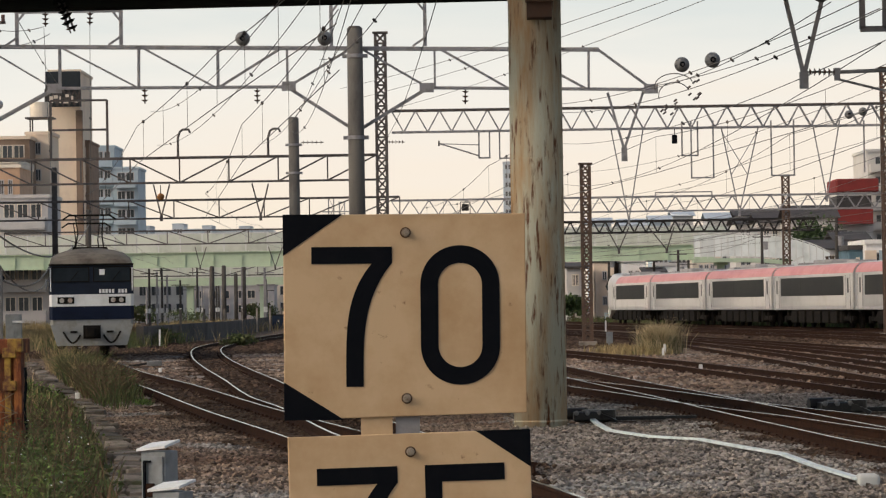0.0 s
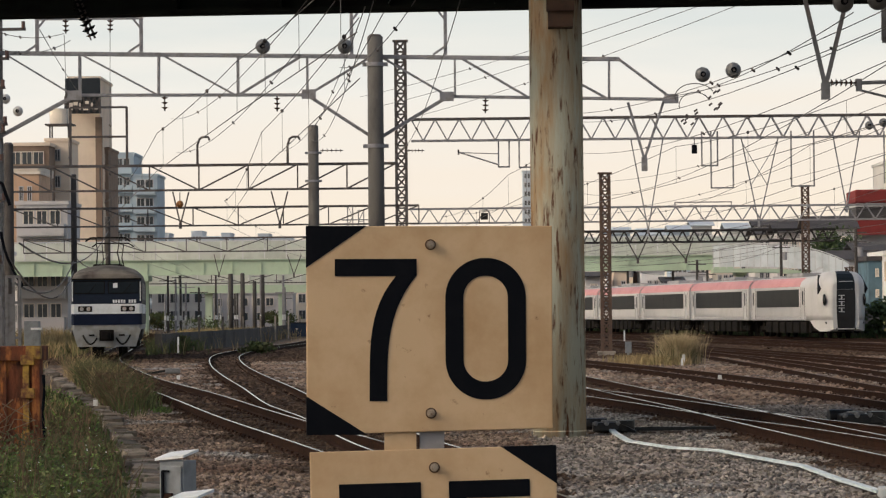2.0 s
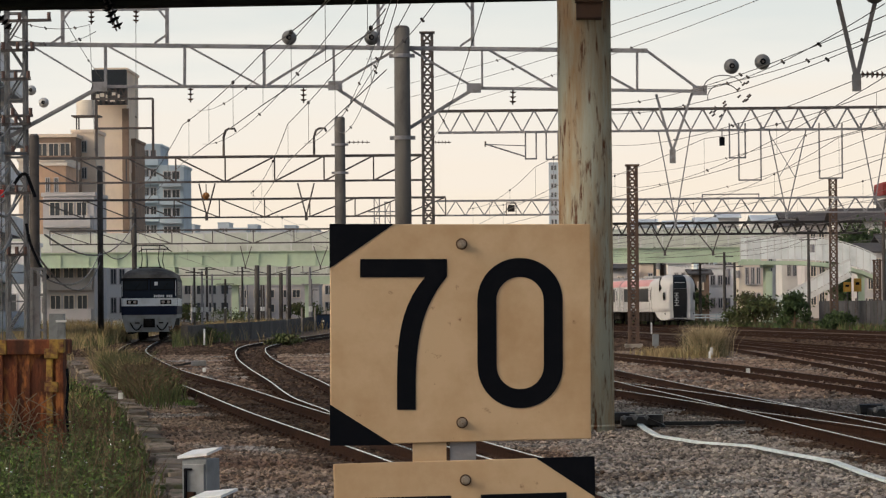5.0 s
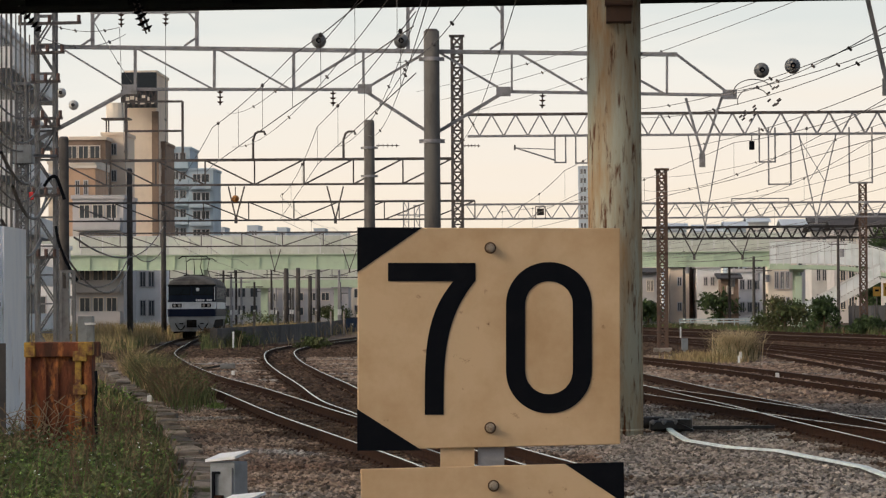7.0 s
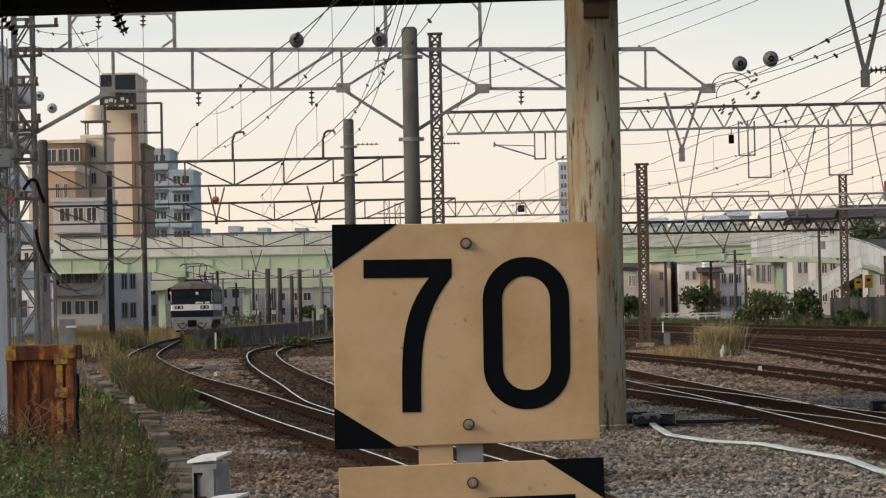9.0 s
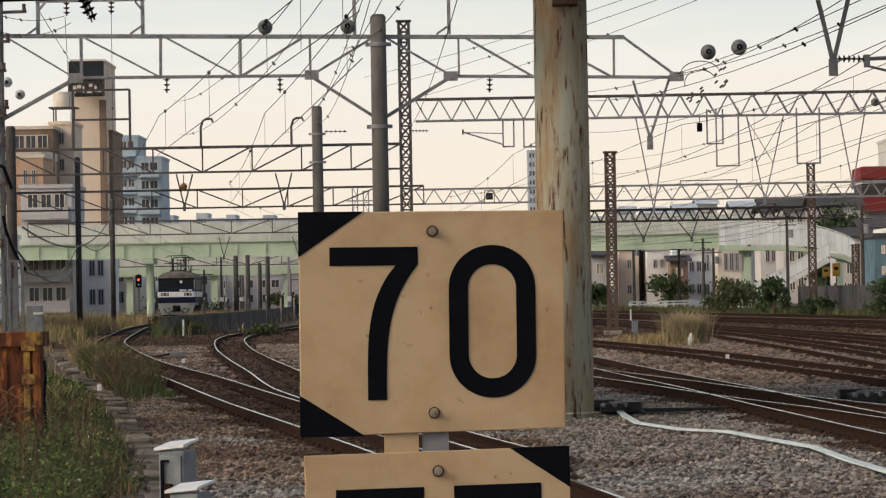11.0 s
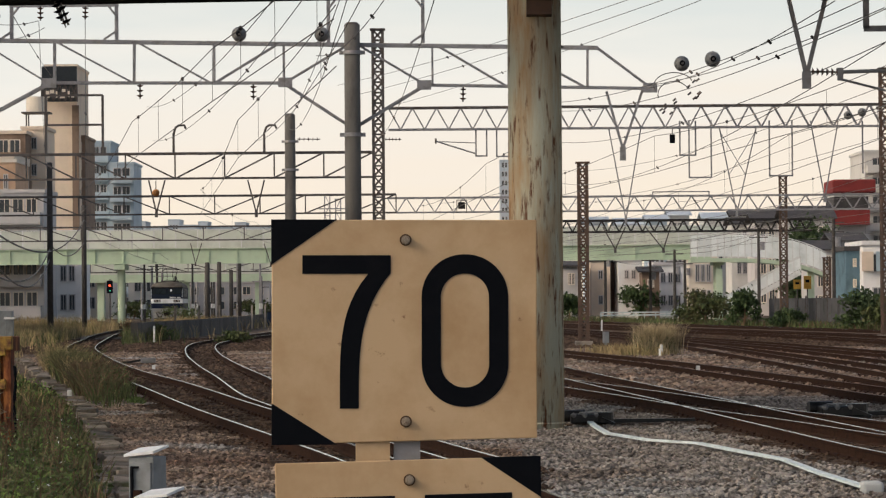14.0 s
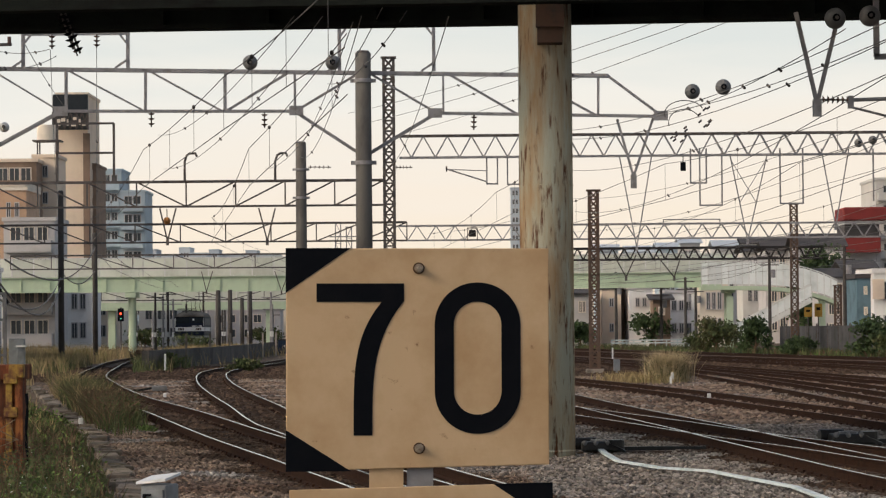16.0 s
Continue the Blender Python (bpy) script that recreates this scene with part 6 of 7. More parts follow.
building("stair_tower", "cream stair tower under a water tank", -44.65, -42.10, 350, 8, 20.49, "beige", 7, 1, win=(0.3, 0.4))
o = thing("water_tank", "pale round rooftop water tank on a steel stand", "water tank", (-43.42, 353, 20.49 + 0.35))
for a in (-1, 1):
    for b in (-1, 1):
        bar("leg", o, (a * 1.0, b * 1.0, 0), (a * 1.0, b * 1.0, 1.6), 0.15, M["steel_dark"])
part("platform", box(B(), -1.5, 1.5, -1.5, 1.5, 1.5, 1.65), M["steel_dark"], o)
part("tank", tube(B(), (0, 0, 1.65), (0, 0, 3.3), 1.15, 24), WALLS["cream"], o)
building("office_tower", "blue-grey high-rise with balcony bands", -51.43, -48.27, 480, 12, 25.41, "bluegrey", 9, 2, balcony=True, win=(0.7, 0.6))
building("office_tower", "blue-grey high-rise wing with dark corner", -47.83, -44.30, 474, 12, 21.98, "bluegrey", 8, 2, balcony=True, win=(0.8, 0.62))
o = building("apartment_block", "tall cream apartment block with stacked balconies", -26.05, 3.95, 160, 14, 16.4, "bright", 6, 10, balcony=True, win=(0.8, 0.6))
o.rotation_euler = (0, 0, radians(94))
for x0, x1, zt, y, w, l in ((-41.75, -38.53, 6.02, 309, "bright", "low grey house below the overpass"), (-39.77, -37.99, 6.14, 320, "bright", "low cream house below the overpass"),
                            (-38.01, -35.33, 6.27, 322, "bright", "white house below the overpass"), (-43.64, -42.02, 6.60, 312, "bright", "narrow cream house below the overpass"),
                            (-41.33, -36.82, 6.70, 260, "bright", "low cream house behind the mast"),
                            (-48.43, -43.24, 6.24, 430, "cream", "grey building under the bridge"), (-41.97, -34.39, 5.34, 440, "white", "pale building beyond the bridge"), (-35.17, -23.53, 4.57, 450, "grey", "grey low station building far along the line"),
                            (-24.05, -16.5, 5.21, 460, "cream", "pale building behind the overpass"), (-5.5, 9.26, 5.21, 460, "cream", "long pale building behind the overpass")):
    building("house", l, x0, x1, y, 8, zt, w, 2, max(2, int((x1 - x0) / 1.7)), win=(0.55, 0.5))
# far skyline and tower: their haze is only the pale wall colour
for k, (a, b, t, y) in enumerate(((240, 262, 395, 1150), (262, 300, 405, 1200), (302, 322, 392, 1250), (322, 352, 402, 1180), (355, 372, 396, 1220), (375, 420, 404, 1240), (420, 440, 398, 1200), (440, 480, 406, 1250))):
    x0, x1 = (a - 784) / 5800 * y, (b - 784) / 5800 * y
    building("far_building", "far city building in a pale haze-tinted colour", x0, x1, y, 20, 1.68 + (541 - t) / 5800 * y, "hazy", 4, 3)
building("far_tower", "far high-rise in a pale haze-tinted colour", 23.79, 27.37, 1300, 14, 57.68, "hazy", 16, 2)

# right of the tracks
building("house", "grey house with a dark tiled roof below the overpass", 11.99, 13.66, 322, 7, 5.05, "grey", 2, 2, roof="gable", roof_mat="dark", win=(0.6, 0.45))
building("house", "tan house with a tall blank gable end", 14.95, 16.86, 326, 7, 5.60, "beige", 2, 1, roof="flat", roof_mat="dark", win=(0.35, 0.3))
building("house", "dark slatted lean-to between two houses", 17.06, 17.92, 331, 7, 5.55, "brown", 0, 0, roof="flat", roof_mat="dark", win=(0.5, 0.5))
building("house", "pale lilac-white rendered house with dark windows", 17.54, 19.89, 324, 7, 5.58, "bright", 2, 2, roof="flat", roof_mat="grey", win=(0.38, 0.3))
building("house", "dark brown timber-clad two-storey house", 19.64, 21.35, 320, 7, 4.42, "brown", 2, 2, roof="gable", roof_mat="dark", win=(0.4, 0.35))
building("house", "light grey house with a grey eave behind the brown one", 21.64, 24.90, 332, 7, 5.22, "bright", 2, 3, roof="flat", roof_mat="grey", win=(0.5, 0.4))
building("house", "cream two-storey building with tall dark windows beside the bridge pier", 24.12, 26.76, 318, 7, 5.61, "cream", 2, 3, roof="flat", roof_mat="cream", win=(0.5, 0.62))
building("house", "blue-green clad narrow house", 31.18, 32.48, 252, 8, 5.37, "teal", 3, 1, roof="flat", roof_mat="dark", win=(0.35, 0.3))
building("shop_building", "white two-storey building with pale wall panels and dark windows", 32.23, 42.96, 250, 10, 5.76, "bright", 2, 8, win=(0.55, 0.5))
for k in range(3):
    o = thing("wall_panel", "pale faded wall panel on the white building", "sign", (32.54 + 1.1 * k, 249.7, 3.77))
    part("panel", box(B(), -0.45, 0.45, -0.05, 0.1, 0, 1.5, 0.02), WALLS["beige"] if k % 2 == 0 else WALLS["bluegrey"], o)
building("apartment_block", "pale apartment building with balconies on the hill", 51.89, 63.34, 400, 14, 19.50, "white", 8, 5, balcony=True)
building("house", "red-roofed building on the hill", 46.44, 51.15, 390, 12, 10.37, "grey", 1, 3)
o = thing("red_roof_block", "dark red clad upper storey", "building", (46.34, 388, 10.46))
part("wall", box(B(), 0, 4.549, 0, 8, 0, 1.739), WALLS["red"], o)
part("window_band", box(B(), 0.3, 4.415, 0.3, 8, 1.739, 3.345), WALLS["dark"], o)
part("roof", box(B(), 0.1, 5.218, -0.6, 8.5, 3.746, 5.352, 0.2), WALLS["red"], o)
part("band", box(B(), 0.3, 4.415, -0.1, 8, 3.345, 3.746), WALLS["white"], o)
# entries keyed hazy carry distance haze in their wall or roof colour
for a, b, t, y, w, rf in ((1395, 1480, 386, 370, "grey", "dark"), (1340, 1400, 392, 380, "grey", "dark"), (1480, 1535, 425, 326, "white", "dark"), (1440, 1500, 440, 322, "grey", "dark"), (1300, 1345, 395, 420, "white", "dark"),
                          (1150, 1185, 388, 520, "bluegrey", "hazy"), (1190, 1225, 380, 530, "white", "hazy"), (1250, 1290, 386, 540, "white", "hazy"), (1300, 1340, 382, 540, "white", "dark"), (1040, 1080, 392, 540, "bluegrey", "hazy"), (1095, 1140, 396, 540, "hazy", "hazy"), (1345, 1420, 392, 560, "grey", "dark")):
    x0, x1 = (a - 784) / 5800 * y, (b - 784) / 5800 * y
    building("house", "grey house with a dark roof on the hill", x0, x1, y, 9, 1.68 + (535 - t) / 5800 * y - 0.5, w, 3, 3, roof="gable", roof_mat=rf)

# screens, fences and walls along the yard
o = thing("retaining_wall", "low dark concrete retaining wall curving beside the branch track", "wall", (0, 0, 0), kind="structure")
WALL_LINE = smooth_line([(-14.8, 158), (-14.3, 185), (-14.0, 205), (-14.3, 240), (-15.4, 300), (-17, 380)], 2.0)
M["wall_dark"] = material("dark_stained_concrete", (0.095, 0.085, 0.08), 0.95, second=(0.06, 0.054, 0.05), scale=0.8, bump=0.01, vary=0.2)
for a, b in zip(WALL_LINE, WALL_LINE[1:]):
    bm = B()
    d = Vector((b[0] - a[0], b[1] - a[1], 0)).normalized()
    beam(bm, (a[0], a[1], 0.3), (b[0] - d.x * 0.03, b[1] - d.y * 0.03, 0.3), 0.35, 1.0 + random.uniform(-0.02, 0.02))
    part("wall_panel", bm, M["wall_dark"], o)
for k in range(7):
    x, y = -13.9 + 0.1 * k, 175 + 16 * k
    bar("post", o, (x - 0.3, y, -0.2), (x - 0.3, y, 1.6), 0.12, M["concrete"])
o = thing("yard_fence", "weathered grey boundary fence along the yard", "fence", (49.6 - 0.1198 * 190, 190, -0.2))
FW = 1.35
pl = finish(box(B(), -0.03, 0.03, -0.47, 0.47, 0.05, FW + 0.6), "fence_panel")
pl.materials.append(material("weathered_grey_fence", (0.065, 0.065, 0.07), 0.85, second=(0.045, 0.045, 0.045), scale=1.5, vary=0.3))
for k in range(36):
    shared("fence_panel", pl, o, Matrix.Translation((-0.1198 * k, k * 1.0, 0)) @ Matrix.Rotation(radians(6.83), 4, "Z"))
    if k % 3 == 0:
        bar("fence_post", o, (-0.1198 * k - 0.08, k * 1.0 + 0.5, 0), (-0.1198 * k - 0.08, k * 1.0 + 0.5, FW + 0.75), 0.09, M["steel_dark"])
for x, w, h in ((23.16, 0.5, 0.62), (23.83, 0.5, 0.85)):
    o = thing("yellow_notice", "yellow notice board beside the boundary fence", "sign", (x, 213, -0.2))
    z = 2.34 + 0.2
    part("board", box(B(), -w / 2, w / 2, -0.02, 0.02, z, z + h, 0.01), material("yellow_notice_paint", (0.42, 0.24, 0.04), 0.7), o)
    part("text_bar", box(B(), -w / 4, w / 4, -0.026, -0.018, z + h * 0.5, z + h * 0.72), M["black"], o)
    part("post", beam(B(), (0, 0.06, 0), (0, 0.06, z + h), 0.07), M["steel_dark"], o)
# colour light signal beyond the pier
o = thing("colour_light_signal", "black colour light signal showing red, with a green lamp below", "railway signal", (-29.51, 292, -0.2))
zs = 3.25 + 0.2
part("post", tube(B(), (0, 0.15, 0), (0, 0.15, zs + 0.7), 0.07, 10), M["steel_dark"], o)
part("backboard", box(B(), -0.28, 0.28, -0.05, 0.1, zs - 0.55, zs + 0.6, 0.08), M["black"], o)
part("hood", box(B(), -0.2, 0.2, -0.25, -0.05, zs + 0.3, zs + 0.36), M["black"], o)
part("lamp", tube(B(), (0, -0.05, zs + 0.15), (0, -0.09, zs + 0.15), 0.10, 16), glow("red_lamp", (1.0, 0.08, 0.03), 1.6), o, "glowing red lamp")
part("lamp", tube(B(), (0.02, -0.05, zs - 0.3), (0.02, -0.09, zs - 0.3), 0.05, 16), glow("green_lamp", (0.1, 0.9, 0.5), 0.8), o, "small green lamp")



# ---------------------------------------------------------------- lineside things
GALV = material("dull_galvanized_sheet", (0.22, 0.235, 0.25), 0.5, 0.2, second=(0.16, 0.17, 0.18), scale=6, bump=0.001)
TWIG = material("brown_dead_stems", (0.13, 0.085, 0.05), 0.9, second=(0.08, 0.055, 0.035), scale=1, vary=0.4, island=True)
LID = material("chalk_white_lid", (0.74, 0.75, 0.76), 0.6, second=(0.62, 0.62, 0.60), scale=7)


VINE = material("pale_dead_vine", (0.21, 0.15, 0.095), 0.9, second=(0.13, 0.09, 0.055), scale=3)


def lineside_cabinet(x, y, w, z1, label):
    o = thing("lineside_cabinet", label, "equipment cabinet", (x, y, -0.2), "lineside cabinets")
    o.rotation_euler = (0, 0, radians(-24))
    d, h = w * 0.95, z1 + 0.2
    part("body", box(B(), 0, w, 0, d, 0.12, h - 0.03, 0.006), GALV, o)
    bm = B()
    loft(bm, [[(-0.02, -0.02, h - 0.03), (w + 0.01, -0.02, h - 0.01), (w + 0.01, -0.02, h + 0.005), (-0.02, -0.02, h - 0.015)], [(-0.02, d + 0.01, h - 0.0), (w + 0.01, d + 0.01, h + 0.02), (w + 0.01, d + 0.01, h + 0.035), (-0.02, d + 0.01, h + 0.015)]])
    bmesh.ops.recalc_face_normals(bm, faces=bm.faces)
    part("lid", bm, LID, o, "chalk white sloping lid")
    part("door", box(B(), 0.012, w - 0.012, -0.012, 0.0, 0.16, h - 0.06, 0.004), GALV, o)
    bm = B()
    for z in (h - 0.09, h * 0.45):
        box(bm, 0.03, 0.075, -0.03, -0.012, z - 0.006, z + 0.006)
    box(bm, 0.03, 0.045, -0.035, -0.02, h * 0.45, h - 0.09)
    part("hinge_bar", bm, M["black"], o, "black locking bar")
    part("latch", box(B(), 0.05, 0.10, -0.04, -0.012, h - 0.30, h - 0.22, 0.004), M["rail_side"], o, "rusty latch")
    part("plinth", box(B(), -0.05, w + 0.05, -0.05, d + 0.05, -0.05, 0.12, 0.02), M["concrete"], o)
    return o


lineside_cabinet(-1.82, 19.0, 0.165, 0.83, "grey galvanized lineside cabinet with a white lid")
lineside_cabinet(-1.62, 17.5, 0.17, 0.67, "lower grey lineside cabinet with a white lid")


def rusty_box():
    y = 38.0
    x0, x1 = -5.77, -4.99
    zt = 1.32
    o = thing("rusted_steel_bin", "heavily rusted steel box with worn yellow corner posts", "steel box", (x0, y, -0.2))
    w, h = x1 - x0, zt + 0.2
    bm = box(B(), 0.06, w - 0.06, 0.03, 0.75, 0.02, h - 0.14)
    part("panel", bm, M["rust"], o, "flaking rust-brown steel panel")
    part("top_rail", box(B(), 0.0, w, -0.03, 0.8, h - 0.17, h, 0.012), M["rust"], o)
    for k in (2, 5):
        bm = box(B(), 0.10 + (w - 0.34) * k / 9, 0.14 + (w - 0.34) * k / 9, 0.005, 0.03, 0.05, h - 0.17)
        part("rib", bm, M["rust"], o)
    part("corner_post", box(B(), w - 0.20, w - 0.125, -0.02, 0.09, 0, h - 0.02, 0.008), M["yellow_worn"], o, "worn yellow painted corner post")
    part("corner_post", box(B(), 0.0, 0.075, -0.015, 0.09, 0, h - 0.03, 0.008), M["rust"], o)
    part("corner_cap", box(B(), w - 0.16, w + 0.01, -0.045, 0.1, h - 0.15, h + 0.005, 0.01), M["yellow_worn"], o)
    part("corner_cap", box(B(), -0.01, 0.12, -0.045, 0.1, h - 0.17, h + 0.003, 0.01), M["yellow_worn"], o)
    rng = np.random.default_rng(77)
    for k in range(46):
        x = rng.uniform(-0.18, w * (0.75 if k % 3 == 0 else 0.35))
        pts = [(x + 0.10 * math.sin(1.3 * j + k) + 0.02 * j * rng.normal(), -0.10 - 0.02 * (k % 4), 0.16 * j * rng.uniform(0.8, 1.1)) for j in range(int(rng.integers(3, 8)))]
        if len(pts) > 2:
            part("creeper_stem", line_tube(B(), pts, 0.006, 4), VINE, o, "dead creeper stem")
    part("corner_post", box(B(), w - 0.09, w, -0.015, 0.09, 0, h - 0.02, 0.008), M["rust"], o)
    for z in (h - 0.55, h - 0.16, 0.45):
        part("lug", box(B(), w - 0.22, w - 0.06, -0.05, 0.02, z - 0.06, z + 0.06, 0.01), M["yellow_worn"], o)
    bm = line_tube(B(), [(w + 0.04 + 0.01 * math.sin(k), 0.0, h * 0.78 - k * 0.1) for k in range(10)], 0.02, 6)
    part("hose", bm, M["black"], o)


rusty_box()
# square housings and white sheet behind the rusted box
o = thing("relay_box", "pale grey relay box by the mast", "equipment cabinet", (-8.13, 60, -0.2))
part("body", box(B(), 0, 0.269, 0, 0.3, 0, 1.59 + 0.2, 0.01), GALV, o)
part("side_case", box(B(), 0.166, 0.269 + 0.04, -0.12, 0, 0.4, 1.43 + 0.2, 0.01), GALV, o)
part("lid", box(B(), 0.145, 0.279 + 0.05, -0.14, 0.02, 1.43 + 0.2, 1.43 + 0.24, 0.005), LID, o)
o = thing("cable_riser", "grey galvanized cable riser frame beside the mast", "cable frame", (-10.40, 74, -0.2))
for x in (0, 0.153, 0.293):
    bar("upright", o, (x, 0, 0), (x, 0, 2.62 + 0.2), 0.07, M["steel_mid"])
for z in (0.6, 1.4, 2.2, 2.59 + 0.2):
    bar("rung", o, (0, 0, z), (0.293, 0, z), 0.06, M["steel_mid"])
part("cover", box(B(), 0.02, 0.128, -0.02, 0.1, 0.2, 2.4), M["steel_mid"], o)
WHITE_SHEET = material("bluish_white_corrugated_sheet", (0.86, 0.88, 0.92), 0.6, second=(0.72, 0.76, 0.84), scale=2, stretch=(1, 1, 0.3), third=(0.30, 0.20, 0.14), third_scale=3, third_amount=0.22)
o = thing("sheet_hut", "bluish white corrugated metal hut wall", "hut", (-7.63, 44.5, -0.2))
bm = B()
n = 18
W = -6.87 - -7.46
hh = 2.85 + 0.2
pts = [(W * k / n, 0.05 * (k % 2)) for k in range(n + 1)]
loft(bm, [[(x, y, 0) for x, y in pts] + [(W, 2, 0), (0, 2, 0)], [(x, y, hh) for x, y in pts] + [(W, 2, hh), (0, 2, hh)]])
bmesh.ops.recalc_face_normals(bm, faces=bm.faces)
part("wall", bm, WHITE_SHEET, o)
part("post", tube(B(), (W - 0.35, -0.15, 0), (W - 0.35, -0.15, hh + 2.5), 0.05, 8), M["steel_dark"], o)
part("post", tube(B(), (W - 0.55, -0.2, 0), (W - 0.55, -0.2, hh + 3.5), 0.07, 8), M["steel_mid"], o)
for k in range(5):
    part("rib", box(B(), W * (k + 0.3) / 5, W * (k + 0.3) / 5 + 0.02, -0.03, 0.0, 0.3 + 0.2 * (k % 2), hh - 0.1 * k), M["steel_mid"], o)
# dark panel covering the lower half of the sheet wall
part("base_board", box(B(), 0.0, W + 0.02, -0.035, 0.0, 0.0, 1.45), M["wall_dark"], o, "dark panel over the lower wall")
part("shelf", box(B(), W - 0.9, W - 0.05, -0.3, 0.0, 1.79 + 0.17, 1.79 + 0.22), M["steel_dark"], o)
o = thing("mast_box", "blue-grey transformer box on the mast", "equipment cabinet", (-10.87, 70.00, 5.03))
part("case", box(B(), 0, 0.45, -0.2, 0.2, -0.18, 0.22, 0.02), GALV, o)
part("bracket", beam(B(), (0.45, 0, 0), (0.9, 0.3, 0), 0.06), M["steel_mid"], o)

# kerb of old concrete trough blocks
o = thing("cable_trough", "row of weathered grey concrete trough lids", "kerb", kind="structure")
KERB = smooth_line([(-2.0, 22), (-2.85, 30.5), (-4.15, 41), (-6.3, 57.5), (-8.9, 75), (-12.3, 98), (-14.5, 113)], 0.62)
bm = box(B(), -0.15, 0.15, -0.30, 0.30, -0.12, 0.05, 0.010)
km = finish(bm, "trough_block")
M["kerb"] = material("mossy_old_concrete", (0.20, 0.165, 0.135), 0.95, second=(0.085, 0.07, 0.05), scale=2.2, amount=0.6, bump=0.015, bump_scale=25, vary=0.45, third=(0.07, 0.075, 0.04), third_scale=5, third_amount=0.4)
km.materials.append(M["kerb"])
bm = box(B(), -0.17, 0.17, -0.29, 0.29, -0.12, 0.03, 0.012)
km2 = finish(bm, "edge_block")
km2.materials.append(M["kerb"])
for a, b in zip(KERB, KERB[1:]):
    ang = math.atan2(-(b[0] - a[0]), b[1] - a[1])
    m = Matrix.Translation((a[0] + random.uniform(-0.07, 0.07), a[1], -0.15 + random.uniform(-0.05, 0.03))) @ Matrix.Rotation(ang + random.uniform(-0.12, 0.12), 4, "Z") @ Matrix.Rotation(random.uniform(-0.05, 0.05), 4, "X") @ Matrix.Rotation(random.uniform(-0.10, 0.10), 4, "Y")
    if random.random() < 0.88:
        shared("trough_block", km, o, m)
    if a[1] < 37:
        m = Matrix.Translation((a[0] - 0.36, a[1], -0.14 + random.uniform(-0.03, 0.02))) @ Matrix.Rotation(ang + random.uniform(-0.05, 0.05), 4, "Z")
        shared("edge_block", km2, o, m)

# pale cable duct snaking over the ballast
DUCT = [(2.13, 52.74), (2.19, 50.69), (2.17, 46.86), (2.22, 44.09), (2.63, 41.89), (3.19, 40.80), (3.40, 39.22), (3.80, 36.54), (3.86, 33.80), (3.99, 31.15)]
M["duct"] = material("pale_blue_grey_duct", (0.60, 0.67, 0.68), 0.6, second=(0.44, 0.50, 0.50), scale=4, bump=0.003)
o = thing("cable_duct", "pale blue-grey plastic cable duct lying on the ballast", "cable duct", (DUCT[0][0], DUCT[0][1], -0.12))
for k, (a, b) in enumerate(zip(DUCT, DUCT[1:])):
    bm = beam(B(), (a[0] - DUCT[0][0], a[1] - DUCT[0][1], 0.02), (b[0] - DUCT[0][0], b[1] - DUCT[0][1], 0.02), 0.085, 0.028)
    part("duct_length", bm, M["duct"], o)
bm = box(B(), DUCT[-1][0] - DUCT[0][0] - 0.02, DUCT[-1][0] - DUCT[0][0] + 0.18, DUCT[-1][1] - DUCT[0][1] - 0.18, DUCT[-1][1] - DUCT[0][1] + 0.1, -0.05, 0.07, 0.03)
part("end_block", bm, material("pale_concrete_block", (0.45, 0.46, 0.45), 0.8), o)

# point machines
M["machine"] = material("oily_black_iron", (0.008, 0.008, 0.009), 0.35, 0.0, second=(0.02, 0.018, 0.017), scale=9, spec=0.3)
for x, y, rz, s in ((2.21, 48.5, 0, 0.9), (6.10, 50.2, 8, 1.05)):
    o = thing("point_machine", "oily black point machine beside the turnout", "point machine", (x, y, -0.2), "point machines")
    o.rotation_euler, o.scale = (0, 0, radians(rz)), (s, s, s)
    part("case", box(B(), -0.35, 0.30, -0.3, 0.3, 0.08, 0.24, 0.03), M["machine"], o)
    part("motor", tube(B(), (-0.45, 0.1, 0.2), (-0.1, 0.1, 0.2), 0.10, 14), M["machine"], o)
    part("lid", box(B(), -0.2, 0.05, -0.16, 0.16, 0.24, 0.27, 0.02), M["ball_grey"], o)
    for u in (-0.3, -0.12, 0.08, 0.26):
        part("bolt_cap", ball(B(), (u, -0.28, 0.22), 0.045, 1, 1, 1, 10), M["steel_mid"], o)
    part("gear_cover", tube(B(), (0.2, -0.2, 0.1), (0.2, -0.2, 0.27), 0.15, 16), M["machine"], o)
    part("lever", beam(B(), (0.1, -0.3, 0.2), (0.35, -0.42, 0.08), 0.05), M["machine"], o)
    part("throw_bar", box(B(), 0.3, 1.7, -0.06, 0.02, 0.10, 0.15), M["machine"], o)
    part("throw_bar", box(B(), 0.3, 1.2, 0.12, 0.18, 0.08, 0.12), M["machine"], o)
    part("bed_timber", box(B(), -0.6, 1.6, -0.14, 0.14, -0.06, 0.07, 0.01), M["sleeper"], o)
# small white stub posts and fittings
for x, y, h in ((7.25, 108, 0.42), (-13.84, 158, 0.85), (-7.38, 65, 0.20), (-8.08, 92, 0.18), (7.17, 107.5, 0.3), (6.26, 80, 0.28), (9.06, 185, 0.8)):
    o = thing("marker_post", "small white marker post in the ballast", "marker post", (x, y, -0.2), "marker posts")
    part("post", box(B(), -0.045, 0.045, -0.04, 0.04, 0, h, 0.015), M["white_paint"], o)
    part("base", box(B(), -0.13, 0.13, -0.1, 0.1, -0.05, 0.06, 0.01), M["concrete"], o)
